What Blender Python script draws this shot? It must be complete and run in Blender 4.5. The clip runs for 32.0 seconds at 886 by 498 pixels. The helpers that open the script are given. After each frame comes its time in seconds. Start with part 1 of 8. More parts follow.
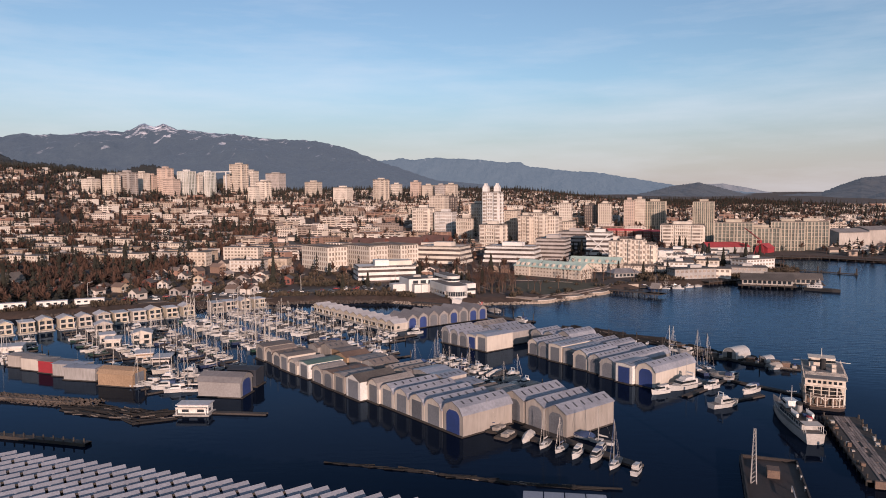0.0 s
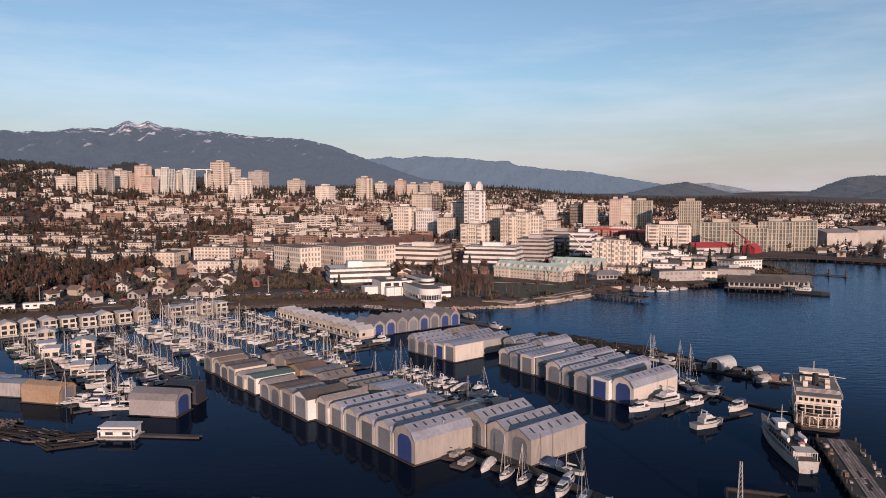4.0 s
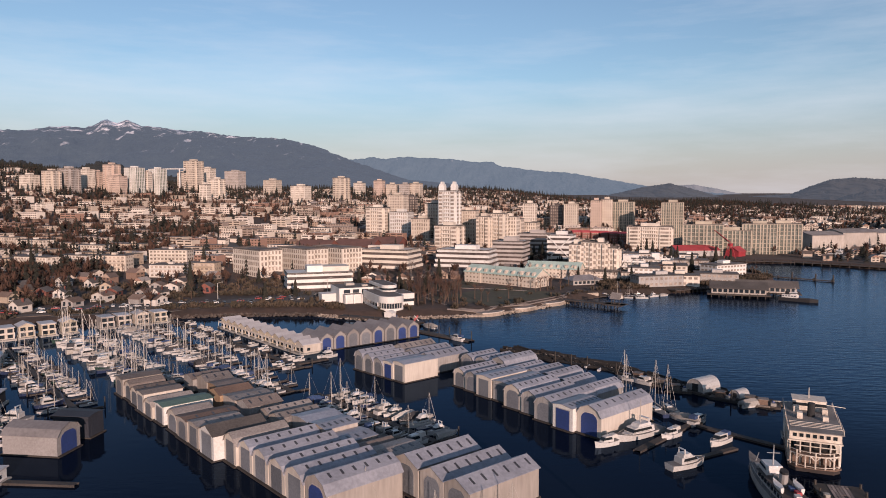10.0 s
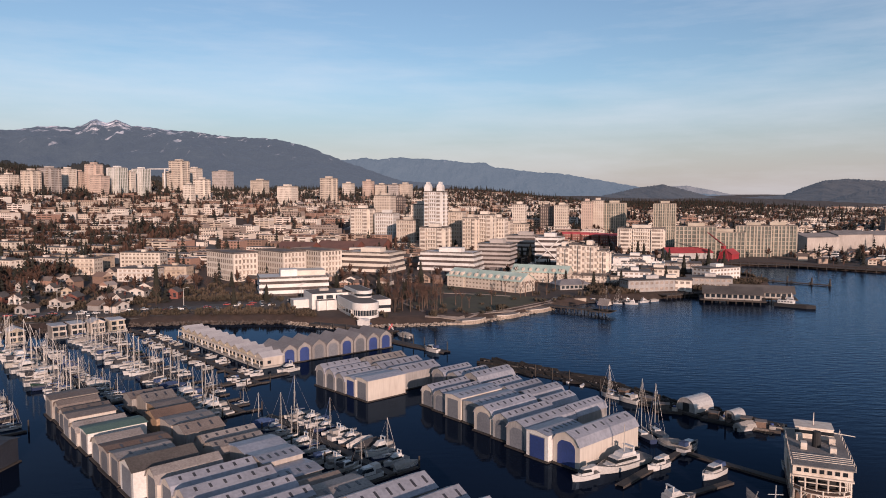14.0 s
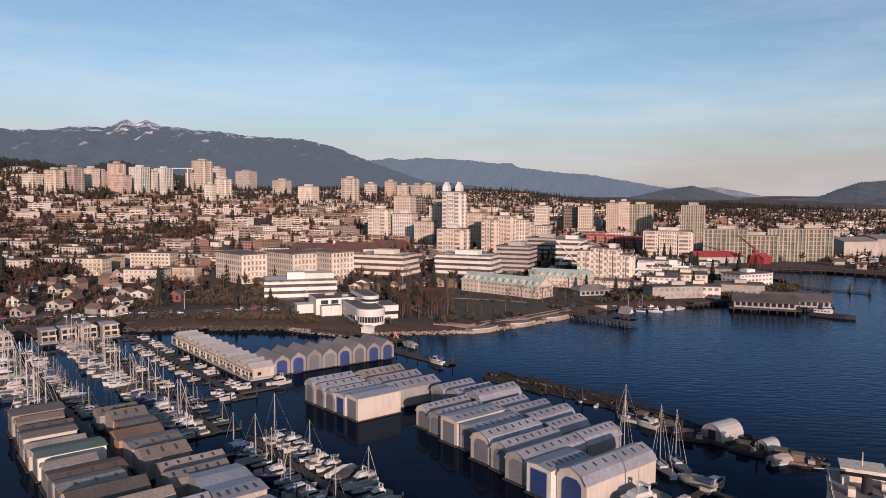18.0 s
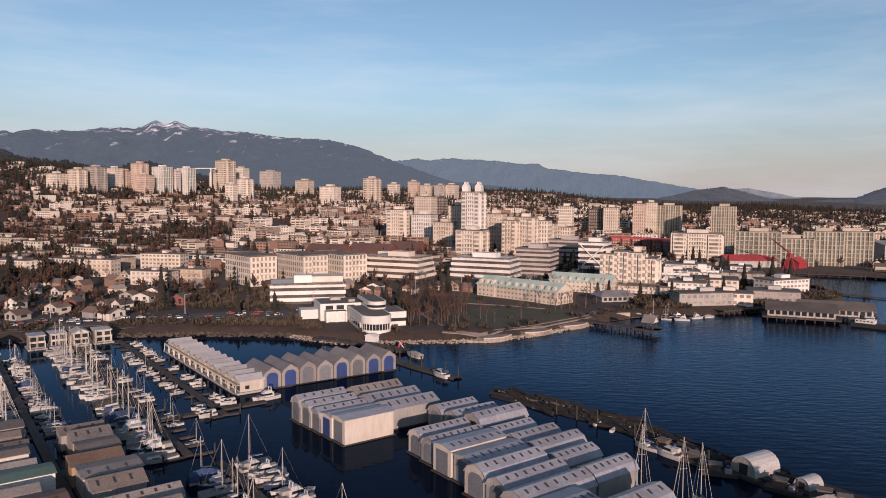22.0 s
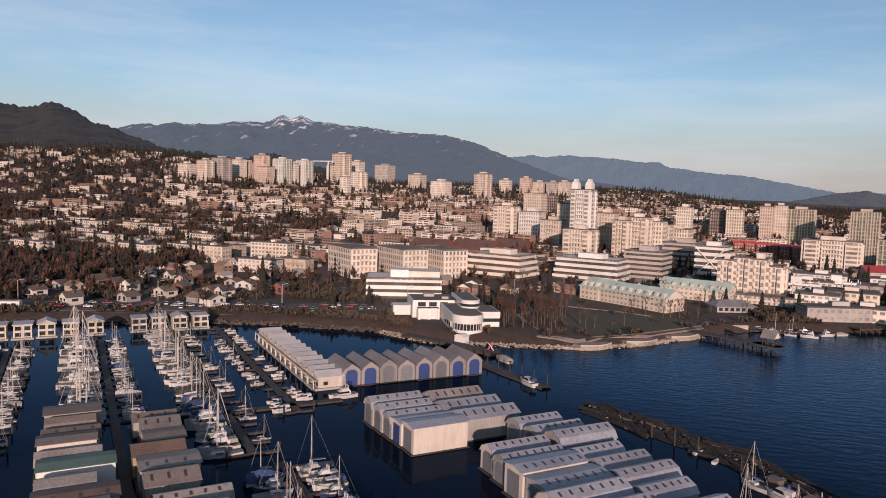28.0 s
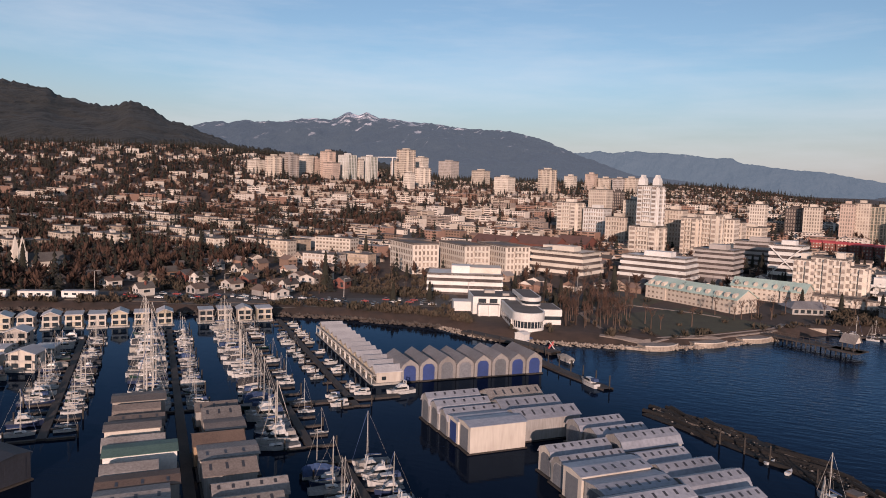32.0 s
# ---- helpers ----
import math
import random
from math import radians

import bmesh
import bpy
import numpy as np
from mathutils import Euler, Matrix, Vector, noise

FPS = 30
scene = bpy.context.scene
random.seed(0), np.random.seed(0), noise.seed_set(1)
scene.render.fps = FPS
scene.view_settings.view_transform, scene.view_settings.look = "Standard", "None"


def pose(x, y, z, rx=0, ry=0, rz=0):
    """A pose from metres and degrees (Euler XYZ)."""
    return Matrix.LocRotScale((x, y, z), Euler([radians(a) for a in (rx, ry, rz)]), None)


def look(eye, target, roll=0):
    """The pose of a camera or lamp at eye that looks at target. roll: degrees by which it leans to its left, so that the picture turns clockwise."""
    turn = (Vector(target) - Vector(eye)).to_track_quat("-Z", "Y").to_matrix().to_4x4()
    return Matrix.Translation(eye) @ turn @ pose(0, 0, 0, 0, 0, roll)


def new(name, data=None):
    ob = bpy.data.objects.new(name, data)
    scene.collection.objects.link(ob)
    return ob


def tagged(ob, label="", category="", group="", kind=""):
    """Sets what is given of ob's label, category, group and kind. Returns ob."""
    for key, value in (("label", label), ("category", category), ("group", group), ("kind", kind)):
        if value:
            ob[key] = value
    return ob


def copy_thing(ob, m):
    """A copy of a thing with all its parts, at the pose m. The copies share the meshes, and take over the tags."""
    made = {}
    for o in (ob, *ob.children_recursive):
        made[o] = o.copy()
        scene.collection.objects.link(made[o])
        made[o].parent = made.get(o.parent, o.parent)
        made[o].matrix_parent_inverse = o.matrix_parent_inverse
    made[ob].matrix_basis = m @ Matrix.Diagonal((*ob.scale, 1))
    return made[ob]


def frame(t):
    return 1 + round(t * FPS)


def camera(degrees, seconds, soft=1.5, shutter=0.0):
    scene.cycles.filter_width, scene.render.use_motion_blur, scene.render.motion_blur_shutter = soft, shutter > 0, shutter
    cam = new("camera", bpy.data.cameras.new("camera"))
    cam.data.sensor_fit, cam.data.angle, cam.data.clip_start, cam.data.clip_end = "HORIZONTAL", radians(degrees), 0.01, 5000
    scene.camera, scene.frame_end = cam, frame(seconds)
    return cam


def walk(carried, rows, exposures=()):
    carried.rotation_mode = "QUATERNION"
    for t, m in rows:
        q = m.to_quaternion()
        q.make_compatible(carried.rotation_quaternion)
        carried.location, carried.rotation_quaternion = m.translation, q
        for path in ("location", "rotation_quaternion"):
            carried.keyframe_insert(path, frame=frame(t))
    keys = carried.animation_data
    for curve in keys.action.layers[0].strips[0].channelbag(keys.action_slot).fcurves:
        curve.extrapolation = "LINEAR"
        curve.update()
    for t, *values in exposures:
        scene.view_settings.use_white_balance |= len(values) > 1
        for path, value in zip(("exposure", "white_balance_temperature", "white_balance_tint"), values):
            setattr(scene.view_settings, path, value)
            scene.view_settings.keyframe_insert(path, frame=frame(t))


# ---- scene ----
cam = camera(64.4, 32.0, soft=0.95)
PATH = [
    (0, 0.00, -0.00, 50.00, 85.836, 0.351, -0.036),
    (0.5, 0.91, 2.03, 49.99, 85.819, 0.354, -0.131),
    (1, 1.83, 4.07, 49.99, 85.791, 0.337, -0.239),
    (1.5, 2.74, 6.10, 49.98, 85.767, 0.317, -0.343),
    (2, 3.65, 8.14, 49.96, 85.753, 0.276, -0.463),
    (2.5, 4.56, 10.17, 49.95, 85.753, 0.236, -0.573),
    (3, 5.47, 12.20, 49.93, 85.746, 0.247, -0.697),
    (3.5, 6.37, 14.24, 49.91, 85.730, 0.233, -0.805),
    (5.5, 9.94, 22.32, 49.77, 85.737, 0.176, -1.266),
    (6, 10.81, 24.32, 49.73, 85.734, 0.145, -1.374),
    (6.5, 11.66, 26.29, 49.68, 85.743, 0.141, -1.482),
    (7, 12.51, 28.26, 49.64, 85.740, 0.138, -1.581),
    (7.5, 13.36, 30.23, 49.59, 85.738, 0.119, -1.693),
    (8, 14.21, 32.19, 49.55, 85.766, 0.105, -1.799),
    (8.5, 15.06, 34.17, 49.50, 85.776, 0.107, -1.902),
    (9, 15.92, 36.17, 49.46, 85.789, 0.097, -2.008),
    (9.5, 16.80, 38.19, 49.42, 85.800, 0.079, -2.040),
    (10, 17.68, 40.22, 49.39, 85.815, 0.060, -2.075),
    (10.5, 18.57, 42.27, 49.36, 85.847, 0.070, -2.122),
    (11, 19.47, 44.33, 49.33, 85.854, 0.064, -2.195),
    (11.5, 20.36, 46.40, 49.31, 85.859, 0.066, -2.262),
    (12, 21.25, 48.46, 49.29, 85.856, 0.045, -2.316),
    (12.5, 22.13, 50.52, 49.28, 85.860, 0.040, -2.391),
    (13, 23.01, 52.57, 49.27, 85.864, 0.025, -2.486),
    (13.5, 23.87, 54.60, 49.27, 85.879, 0.003, -2.583),
    (15.5, 27.25, 62.58, 49.27, 85.902, -0.112, -2.182),
    (16, 28.09, 64.55, 49.26, 85.907, -0.147, -1.537),
    (16.5, 28.95, 66.51, 49.25, 85.926, -0.173, -1.053),
    (17, 29.81, 68.46, 49.24, 85.930, -0.203, -0.842),
    (17.5, 30.67, 70.43, 49.22, 85.922, -0.229, -0.624),
    (18, 31.52, 72.41, 49.20, 85.935, -0.235, -0.413),
    (18.5, 32.36, 74.41, 49.17, 85.935, -0.240, -0.215),
    (19, 33.19, 76.44, 49.15, 85.940, -0.251, -0.009),
    (19.5, 33.98, 78.50, 49.14, 85.941, -0.255, 0.229),
    (20, 34.76, 80.58, 49.12, 85.941, -0.248, 0.494),
    (20.5, 35.51, 82.64, 49.11, 85.952, -0.284, 0.753),
    (21, 36.24, 84.66, 49.10, 85.947, -0.318, 1.044),
    (21.5, 36.94, 86.62, 49.08, 85.953, -0.337, 1.363),
    (22, 37.62, 88.49, 49.07, 85.977, -0.365, 1.806),
    (22.5, 38.27, 90.25, 49.05, 85.992, -0.423, 2.416),
    (23, 38.90, 91.86, 49.03, 86.020, -0.519, 2.932),
    (23.5, 39.50, 93.31, 49.01, 86.032, -0.600, 3.403),
    (24, 40.07, 94.60, 48.98, 86.041, -0.696, 3.896),
    (24.5, 40.60, 95.74, 48.95, 86.040, -0.825, 4.668),
    (25, 41.07, 96.74, 48.92, 86.019, -1.028, 6.122),
    (25.5, 41.49, 97.60, 48.89, 85.977, -1.213, 7.647),
    (27.5, 42.51, 99.98, 48.79, 85.604, -1.687, 10.531),
    (28, 42.65, 100.40, 48.76, 85.509, -1.751, 11.134),
    (28.5, 42.76, 100.77, 48.73, 85.426, -1.800, 11.734),
    (29, 42.84, 101.12, 48.70, 85.337, -1.818, 12.308),
    (29.5, 42.90, 101.44, 48.66, 85.277, -1.810, 12.955),
    (30, 42.94, 101.73, 48.62, 85.217, -1.828, 13.618),
    (30.5, 42.96, 102.01, 48.58, 85.199, -1.836, 14.311),
    (31, 42.97, 102.28, 48.53, 85.216, -1.831, 14.973),
    (31.5, 42.98, 102.54, 48.49, 85.127, -1.870, 15.629),
    (32, 42.98, 102.79, 48.45, 85.047, -1.904, 16.317),
]
S = 1.3                               # metres to one unit of the plan below
walk(cam, [(t, pose(S * x, S * y, S * z, *a)) for t, x, y, z, *a in PATH], [(0, 0.38, 6300, 13), (32, 0.27, 6300, 13)])

# ---- light ----
SUN_AZ, SUN_EL = 166.0, 11.0          # from +y, clockwise; low winter sun behind the camera
world = bpy.data.worlds.new("world")
scene.world = world
world.use_nodes = True
wn = world.node_tree
sky = wn.nodes.new("ShaderNodeTexSky")
sky.sky_type, sky.sun_disc = "NISHITA", False
sky.sun_elevation, sky.sun_rotation = radians(SUN_EL), radians(SUN_AZ)
sky.altitude, sky.air_density, sky.dust_density, sky.ozone_density = 50, 1.0, 0.6, 2.5
soft = wn.nodes.new("ShaderNodeHueSaturation")
soft.inputs["Saturation"].default_value = 0.9
warm = wn.nodes.new("ShaderNodeMix")
warm.data_type, warm.blend_type = "RGBA", "MULTIPLY"
warm.inputs[0].default_value, warm.inputs[7].default_value = 1.0, (0.945, 0.98, 1.0, 1)
wn.links.new(sky.outputs[0], soft.inputs["Color"])
wn.links.new(soft.outputs[0], warm.inputs[6])
# thin high cloud
tc, mp, cl, cr, veil = (wn.nodes.new("ShaderNode" + k) for k in ("TexCoord", "Mapping", "TexNoise", "MapRange", "Mix"))
mp.inputs["Scale"].default_value = (1.2, 1.6, 9.0)
mp.inputs["Rotation"].default_value = (0.05, 0.12, 0.4)
cl.inputs["Scale"].default_value, cl.inputs["Detail"].default_value, cl.inputs["Roughness"].default_value = 1.6, 7, 0.6
cr.inputs[1].default_value, cr.inputs[2].default_value, cr.inputs[4].default_value = 0.42, 0.82, 0.52
veil.data_type = "RGBA"
veil.inputs[7].default_value = (6.2, 6.3, 6.6, 1)
wn.links.new(tc.outputs["Generated"], mp.inputs[0])
wn.links.new(mp.outputs[0], cl.inputs["Vector"])
wn.links.new(cl.outputs[0], cr.inputs[0])
wn.links.new(cr.outputs[0], veil.inputs[0])
# the pink-grey haze that lies along the horizon
zz, hz, low = (wn.nodes.new("ShaderNode" + k) for k in ("SeparateXYZ", "MapRange", "Mix"))
hz.interpolation_type = "SMOOTHSTEP"
hz.inputs[1].default_value, hz.inputs[2].default_value, hz.inputs[3].default_value, hz.inputs[4].default_value = 0.0, 0.17, 0.82, 0.0
low.data_type = "RGBA"
low.inputs[7].default_value = (3.9, 3.35, 3.3, 1)
wn.links.new(tc.outputs["Generated"], zz.inputs[0])
wn.links.new(zz.outputs[2], hz.inputs[0])
wn.links.new(hz.outputs[0], low.inputs[0])
wn.links.new(warm.outputs[2], low.inputs[6])
wn.links.new(low.outputs[2], veil.inputs[6])
wn.links.new(veil.outputs[2], wn.nodes["Background"].inputs[0])
wn.nodes["Background"].inputs[1].default_value = 0.105
sun = new("sun", bpy.data.lights.new("sun", "SUN"))
sun.data.energy, sun.data.angle, sun.data.color = 5.0, radians(0.6), (1.0, 0.715, 0.575)
_a, _e = radians(SUN_AZ), radians(SUN_EL)
sun_way = Vector((math.sin(_a) * math.cos(_e), math.cos(_a) * math.cos(_e), math.sin(_e)))
sun.matrix_world = look(sun_way * 300, (0, 0, 0))


# ---- materials ----
BASE_DIM = 0.80                           # dims every base colour below, so shade comes out deeper under the strong sun


def surface(name, col, col2=None, rough=0.7, metal=0.0, fine=2.0, coarse=0.12, bump=0.0, mix=0.5, vary=0.0, emit=None, streak=False):
    """A surface with grain at two scales in world metres, and a shade of its own for each object."""
    m = bpy.data.materials.new(name)
    m.use_nodes = True
    t = m.node_tree
    b = t.nodes["Principled BSDF"]
    b.inputs["Roughness"].default_value, b.inputs["Metallic"].default_value = rough, metal
    col2 = col2 or tuple(c * 0.72 for c in col)
    col, col2 = (tuple(c * BASE_DIM for c in k) for k in (col, col2))
    geo = t.nodes.new("ShaderNodeNewGeometry")
    ramp = t.nodes.new("ShaderNodeMix")
    ramp.data_type = "RGBA"
    ramp.inputs[6].default_value, ramp.inputs[7].default_value = (*col, 1), (*col2, 1)
    n1, n2 = t.nodes.new("ShaderNodeTexNoise"), t.nodes.new("ShaderNodeTexNoise")
    for n, s in ((n1, fine), (n2, coarse)):
        t.links.new(geo.outputs["Position"], n.inputs["Vector"])
        n.inputs["Scale"].default_value, n.inputs["Detail"].default_value = s, 4
    if streak:
        run = t.nodes.new("ShaderNodeMapping")
        run.inputs["Scale"].default_value = (1, 1, 0.14)
        t.links.new(geo.outputs["Position"], run.inputs[0])
        t.links.new(run.outputs[0], n1.inputs["Vector"])
    add = t.nodes.new("ShaderNodeMath")
    add.operation = "ADD"
    t.links.new(n1.outputs[0], add.inputs[0])
    t.links.new(n2.outputs[0], add.inputs[1])
    rng = t.nodes.new("ShaderNodeMapRange")
    rng.inputs[1].default_value, rng.inputs[2].default_value = 0.75, 1.25
    rng.inputs[4].default_value = 2 * mix
    t.links.new(add.outputs[0], rng.inputs[0])
    t.links.new(rng.outputs[0], ramp.inputs[0])
    out = ramp.outputs[2]
    if vary:
        info, hsv = t.nodes.new("ShaderNodeObjectInfo"), t.nodes.new("ShaderNodeHueSaturation")
        val = t.nodes.new("ShaderNodeMapRange")
        val.inputs[3].default_value, val.inputs[4].default_value = 1 - vary, 1 + vary
        t.links.new(info.outputs["Random"], val.inputs[0])
        t.links.new(val.outputs[0], hsv.inputs["Value"])
        t.links.new(out, hsv.inputs["Color"])
        out = hsv.outputs[0]
    t.links.new(out, b.inputs["Base Color"])
    if bump:
        bp = t.nodes.new("ShaderNodeBump")
        bp.inputs["Strength"].default_value, bp.inputs["Distance"].default_value = bump, 0.1
        t.links.new(n1.outputs[0], bp.inputs["Height"])
        t.links.new(bp.outputs[0], b.inputs["Normal"])
    if emit:
        b.inputs["Emission Color"].default_value, b.inputs["Emission Strength"].default_value = (*emit[:3], 1), emit[3]
    return m


def island_varied(name, cols, rough=0.85):
    """One paint for a heap of far things, each loose piece with a shade of its own."""
    m = bpy.data.materials.new(name)
    m.use_nodes = True
    t = m.node_tree
    geo, ramp = t.nodes.new("ShaderNodeNewGeometry"), t.nodes.new("ShaderNodeValToRGB")
    ramp.color_ramp.interpolation = "CONSTANT"
    for i, c in enumerate(cols):
        e = ramp.color_ramp.elements[i] if i < 2 else ramp.color_ramp.elements.new(i / len(cols))
        e.position, e.color = i / len(cols), (*c, 1)
    nz = t.nodes.new("ShaderNodeTexNoise")
    nz.inputs["Scale"].default_value = 0.9
    t.links.new(geo.outputs["Position"], nz.inputs["Vector"])
    mul, mr = t.nodes.new("ShaderNodeMix"), t.nodes.new("ShaderNodeMapRange")
    mr.inputs[3].default_value, mr.inputs[4].default_value = 0.7, 1.15
    t.links.new(nz.outputs[0], mr.inputs[0])
    mul.data_type, mul.blend_type = "RGBA", "MULTIPLY"
    mul.inputs[0].default_value = 1
    t.links.new(geo.outputs["Random Per Island"], ramp.inputs[0])
    t.links.new(ramp.outputs[0], mul.inputs[6])
    t.links.new(mr.outputs[0], mul.inputs[7])
    b = t.nodes["Principled BSDF"]
    b.inputs["Roughness"].default_value = rough
    t.links.new(mul.outputs[2], b.inputs["Base Color"])
    return m


M_CREAM = surface("cream paint", (0.58, 0.525, 0.465), (0.46, 0.41, 0.36), 0.75, vary=0.12, fine=1.5, streak=True)
M_WHITE = surface("white paint", (0.72, 0.705, 0.68), (0.55, 0.53, 0.50), 0.6, vary=0.06)
M_GREYWALL = surface("grey metal cladding", (0.38, 0.365, 0.355), (0.25, 0.235, 0.225), 0.6, vary=0.15, fine=2.4, streak=True)
M_TANWALL = surface("tan cladding", (0.40, 0.36, 0.325), (0.29, 0.258, 0.232), 0.65, vary=0.15, fine=1.3, streak=True)
M_BROWNWALL = surface("brown plywood", (0.36, 0.25, 0.16), (0.24, 0.16, 0.10), 0.8, vary=0.1)
M_ROOF = surface("grey metal roofing", (0.37, 0.375, 0.42), (0.25, 0.255, 0.29), 0.5, 0.2, fine=1.2, vary=0.16)
M_ROOFDUSK = surface("dull grey roofing", (0.25, 0.235, 0.235), (0.17, 0.155, 0.155), 0.6, 0.1, fine=1.2, vary=0.12)
M_ROOFTAN = surface("weathered roofing", (0.29, 0.262, 0.245), (0.16, 0.138, 0.126), 0.7, vary=0.2)
M_ROOFOLD = surface("dark weathered roofing", (0.20, 0.165, 0.145), (0.11, 0.09, 0.08), 0.75, vary=0.25)
M_ROOFDARK = surface("dark shingle roofing", (0.13, 0.115, 0.105), (0.07, 0.06, 0.055), 0.85, vary=0.3)
M_ROOFGREEN = surface("green roofing", (0.115, 0.185, 0.15), (0.07, 0.115, 0.095), 0.7)
M_RUST = surface("rusted metal roofing", (0.19, 0.125, 0.092), (0.095, 0.06, 0.046), 0.8, fine=3)
M_SKYLIGHT = surface("dusty skylight sheet", (0.055, 0.055, 0.062), (0.03, 0.03, 0.036), 0.35)
M_BLUEDOOR = surface("blue tarpaulin", (0.032, 0.06, 0.21), (0.022, 0.042, 0.14), 0.55, bump=0.2)
M_BLACKTARP = surface("blue-black tarpaulin", (0.028, 0.032, 0.045), (0.016, 0.018, 0.026), 0.7, bump=0.3)
M_GREYDOOR = surface("grey door cloth", (0.17, 0.18, 0.20), (0.11, 0.115, 0.13), 0.7, vary=0.25, bump=0.2)
# near-black paint; also put in for the shade inside openings
M_DARK = surface("near-black paint and opening shade", (0.02, 0.02, 0.022), rough=0.9)
M_GLASS = surface("window glass", (0.035, 0.045, 0.055), (0.02, 0.025, 0.03), 0.08, vary=0.3)
# pale tone carries the haze that softens windows across the town
M_TOWNGLASS = surface("haze-paled town window", (0.40, 0.335, 0.285), (0.17, 0.14, 0.122), 0.25, vary=0.3, fine=0.6)
M_GLASSGREEN = surface("green tinted glass", (0.29, 0.305, 0.25), (0.16, 0.18, 0.15), 0.15, fine=0.5, vary=0.15)
M_TIMBER = surface("weathered dock timber", (0.066, 0.052, 0.045), (0.028, 0.023, 0.02), 0.85, fine=3, bump=0.3)
M_PILE = surface("tarred pile", (0.05, 0.04, 0.032), (0.025, 0.02, 0.018), 0.8)
M_CONCRETE = surface("concrete", (0.42, 0.39, 0.36), (0.30, 0.28, 0.25), 0.8, fine=1.5)
M_RED = surface("red painted metal", (0.34, 0.035, 0.045), (0.24, 0.025, 0.032), 0.5)
M_REDWRAP = surface("red sheeting", (0.62, 0.10, 0.10), (0.42, 0.05, 0.055), 0.6, fine=0.5)
M_ASPHALT = surface("asphalt", (0.085, 0.080, 0.076), (0.055, 0.052, 0.050), 0.9)
M_ROCK = surface("grey riprap rock", (0.12, 0.092, 0.074), (0.05, 0.04, 0.034), 0.9, fine=0.8, bump=0.5, vary=0.2)


# ---- small tools ----
def part(name, bm, material, parent=None, label=""):
    me = bpy.data.meshes.new(name)
    bm.to_mesh(me)
    bm.free()
    me.materials.append(material)
    ob = new(name, me)
    ob.parent = parent
    return tagged(ob, label)


def thing(name, m, label, category, group="", kind=""):
    ob = new(name)
    ob.matrix_basis = m
    return tagged(ob, label, category, group, kind)


def solid(verts, faces):
    bm = bmesh.new()
    vs = [bm.verts.new(v) for v in verts]
    for f in faces:
        bm.faces.new([vs[i] for i in f])
    return bm


def box(bm, x0, x1, y0, y1, z0, z1):
    v = [bm.verts.new(p) for p in ((x0, y0, z0), (x1, y0, z0), (x1, y1, z0), (x0, y1, z0), (x0, y0, z1), (x1, y0, z1), (x1, y1, z1), (x0, y1, z1))]
    for f in ((0, 3, 2, 1), (4, 5, 6, 7), (0, 1, 5, 4), (1, 2, 6, 5), (2, 3, 7, 6), (3, 0, 4, 7)):
        bm.faces.new([v[i] for i in f])
    return bm


def boxes(*list_of):
    bm = bmesh.new()
    for b in list_of:
        box(bm, *b)
    return bm


def prism(bm, outline, a, b, axis="x"):
    """A closed outline of (p, q), pushed from a to b along an axis; p, q are the other two axes in order."""
    def at(p, q, s):
        return {"x": (s, p, q), "y": (p, s, q), "z": (p, q, s)}[axis]
    lo, hi = [bm.verts.new(at(p, q, a)) for p, q in outline], [bm.verts.new(at(p, q, b)) for p, q in outline]
    n = len(outline)
    f = [bm.faces.new(lo[::-1]), bm.faces.new(hi)]
    for i in range(n):
        f.append(bm.faces.new([lo[i], lo[(i + 1) % n], hi[(i + 1) % n], hi[i]]))
    bmesh.ops.recalc_face_normals(bm, faces=f)
    return bm


def rod(bm, p, q, r0, r1=None, n=6):
    """A tapered round bar from p to q."""
    p, q = Vector(p), Vector(q)
    r1 = r0 if r1 is None else r1
    z = (q - p).normalized()
    x = z.orthogonal().normalized()
    y = z.cross(x)
    rings = []
    for c, r in ((p, r0), (q, r1)):
        rings.append([bm.verts.new(c + (x * math.cos(2 * math.pi * i / n) + y * math.sin(2 * math.pi * i / n)) * r) for i in range(n)])
    bm.faces.new(rings[0][::-1])
    bm.faces.new(rings[1])
    for i in range(n):
        bm.faces.new([rings[0][i], rings[0][(i + 1) % n], rings[1][(i + 1) % n], rings[1][i]])
    return bm


# the marina's own axes: u runs along the docks, v across them
TURN = 38.8
CV, SV = math.cos(radians(TURN)), math.sin(radians(TURN))


def mar(u, v):
    return -u * SV + v * CV, u * CV + v * SV


def mpose(u, v, z=0.0, turn=0.0):
    """A pose in the marina: local x along v, local y along u, then turned."""
    x, y = mar(u, v)
    return pose(x, y, z, 0, 0, TURN + turn)


# ---- water and ground ----
SHORE = [(-2600, -300), (-420, 205), (-176, 296), (-123, 315), (-86, 331), (-60, 335), (-24, 335), (-4, 324), (12, 326), (36, 329), (52, 334),
         (70, 349), (87, 366), (110, 384), (170, 402), (213, 425), (226, 440), (232, 500), (250, 562), (295, 550), (335, 506), (520, 560), (2600, 800)]


def shore_y(x):
    return float(np.interp(x, [p[0] for p in SHORE], [p[1] for p in SHORE]))


def smooth(a, b, x):
    k = min(max((x - a) / (b - a), 0), 1)
    return k * k * (3 - 2 * k)


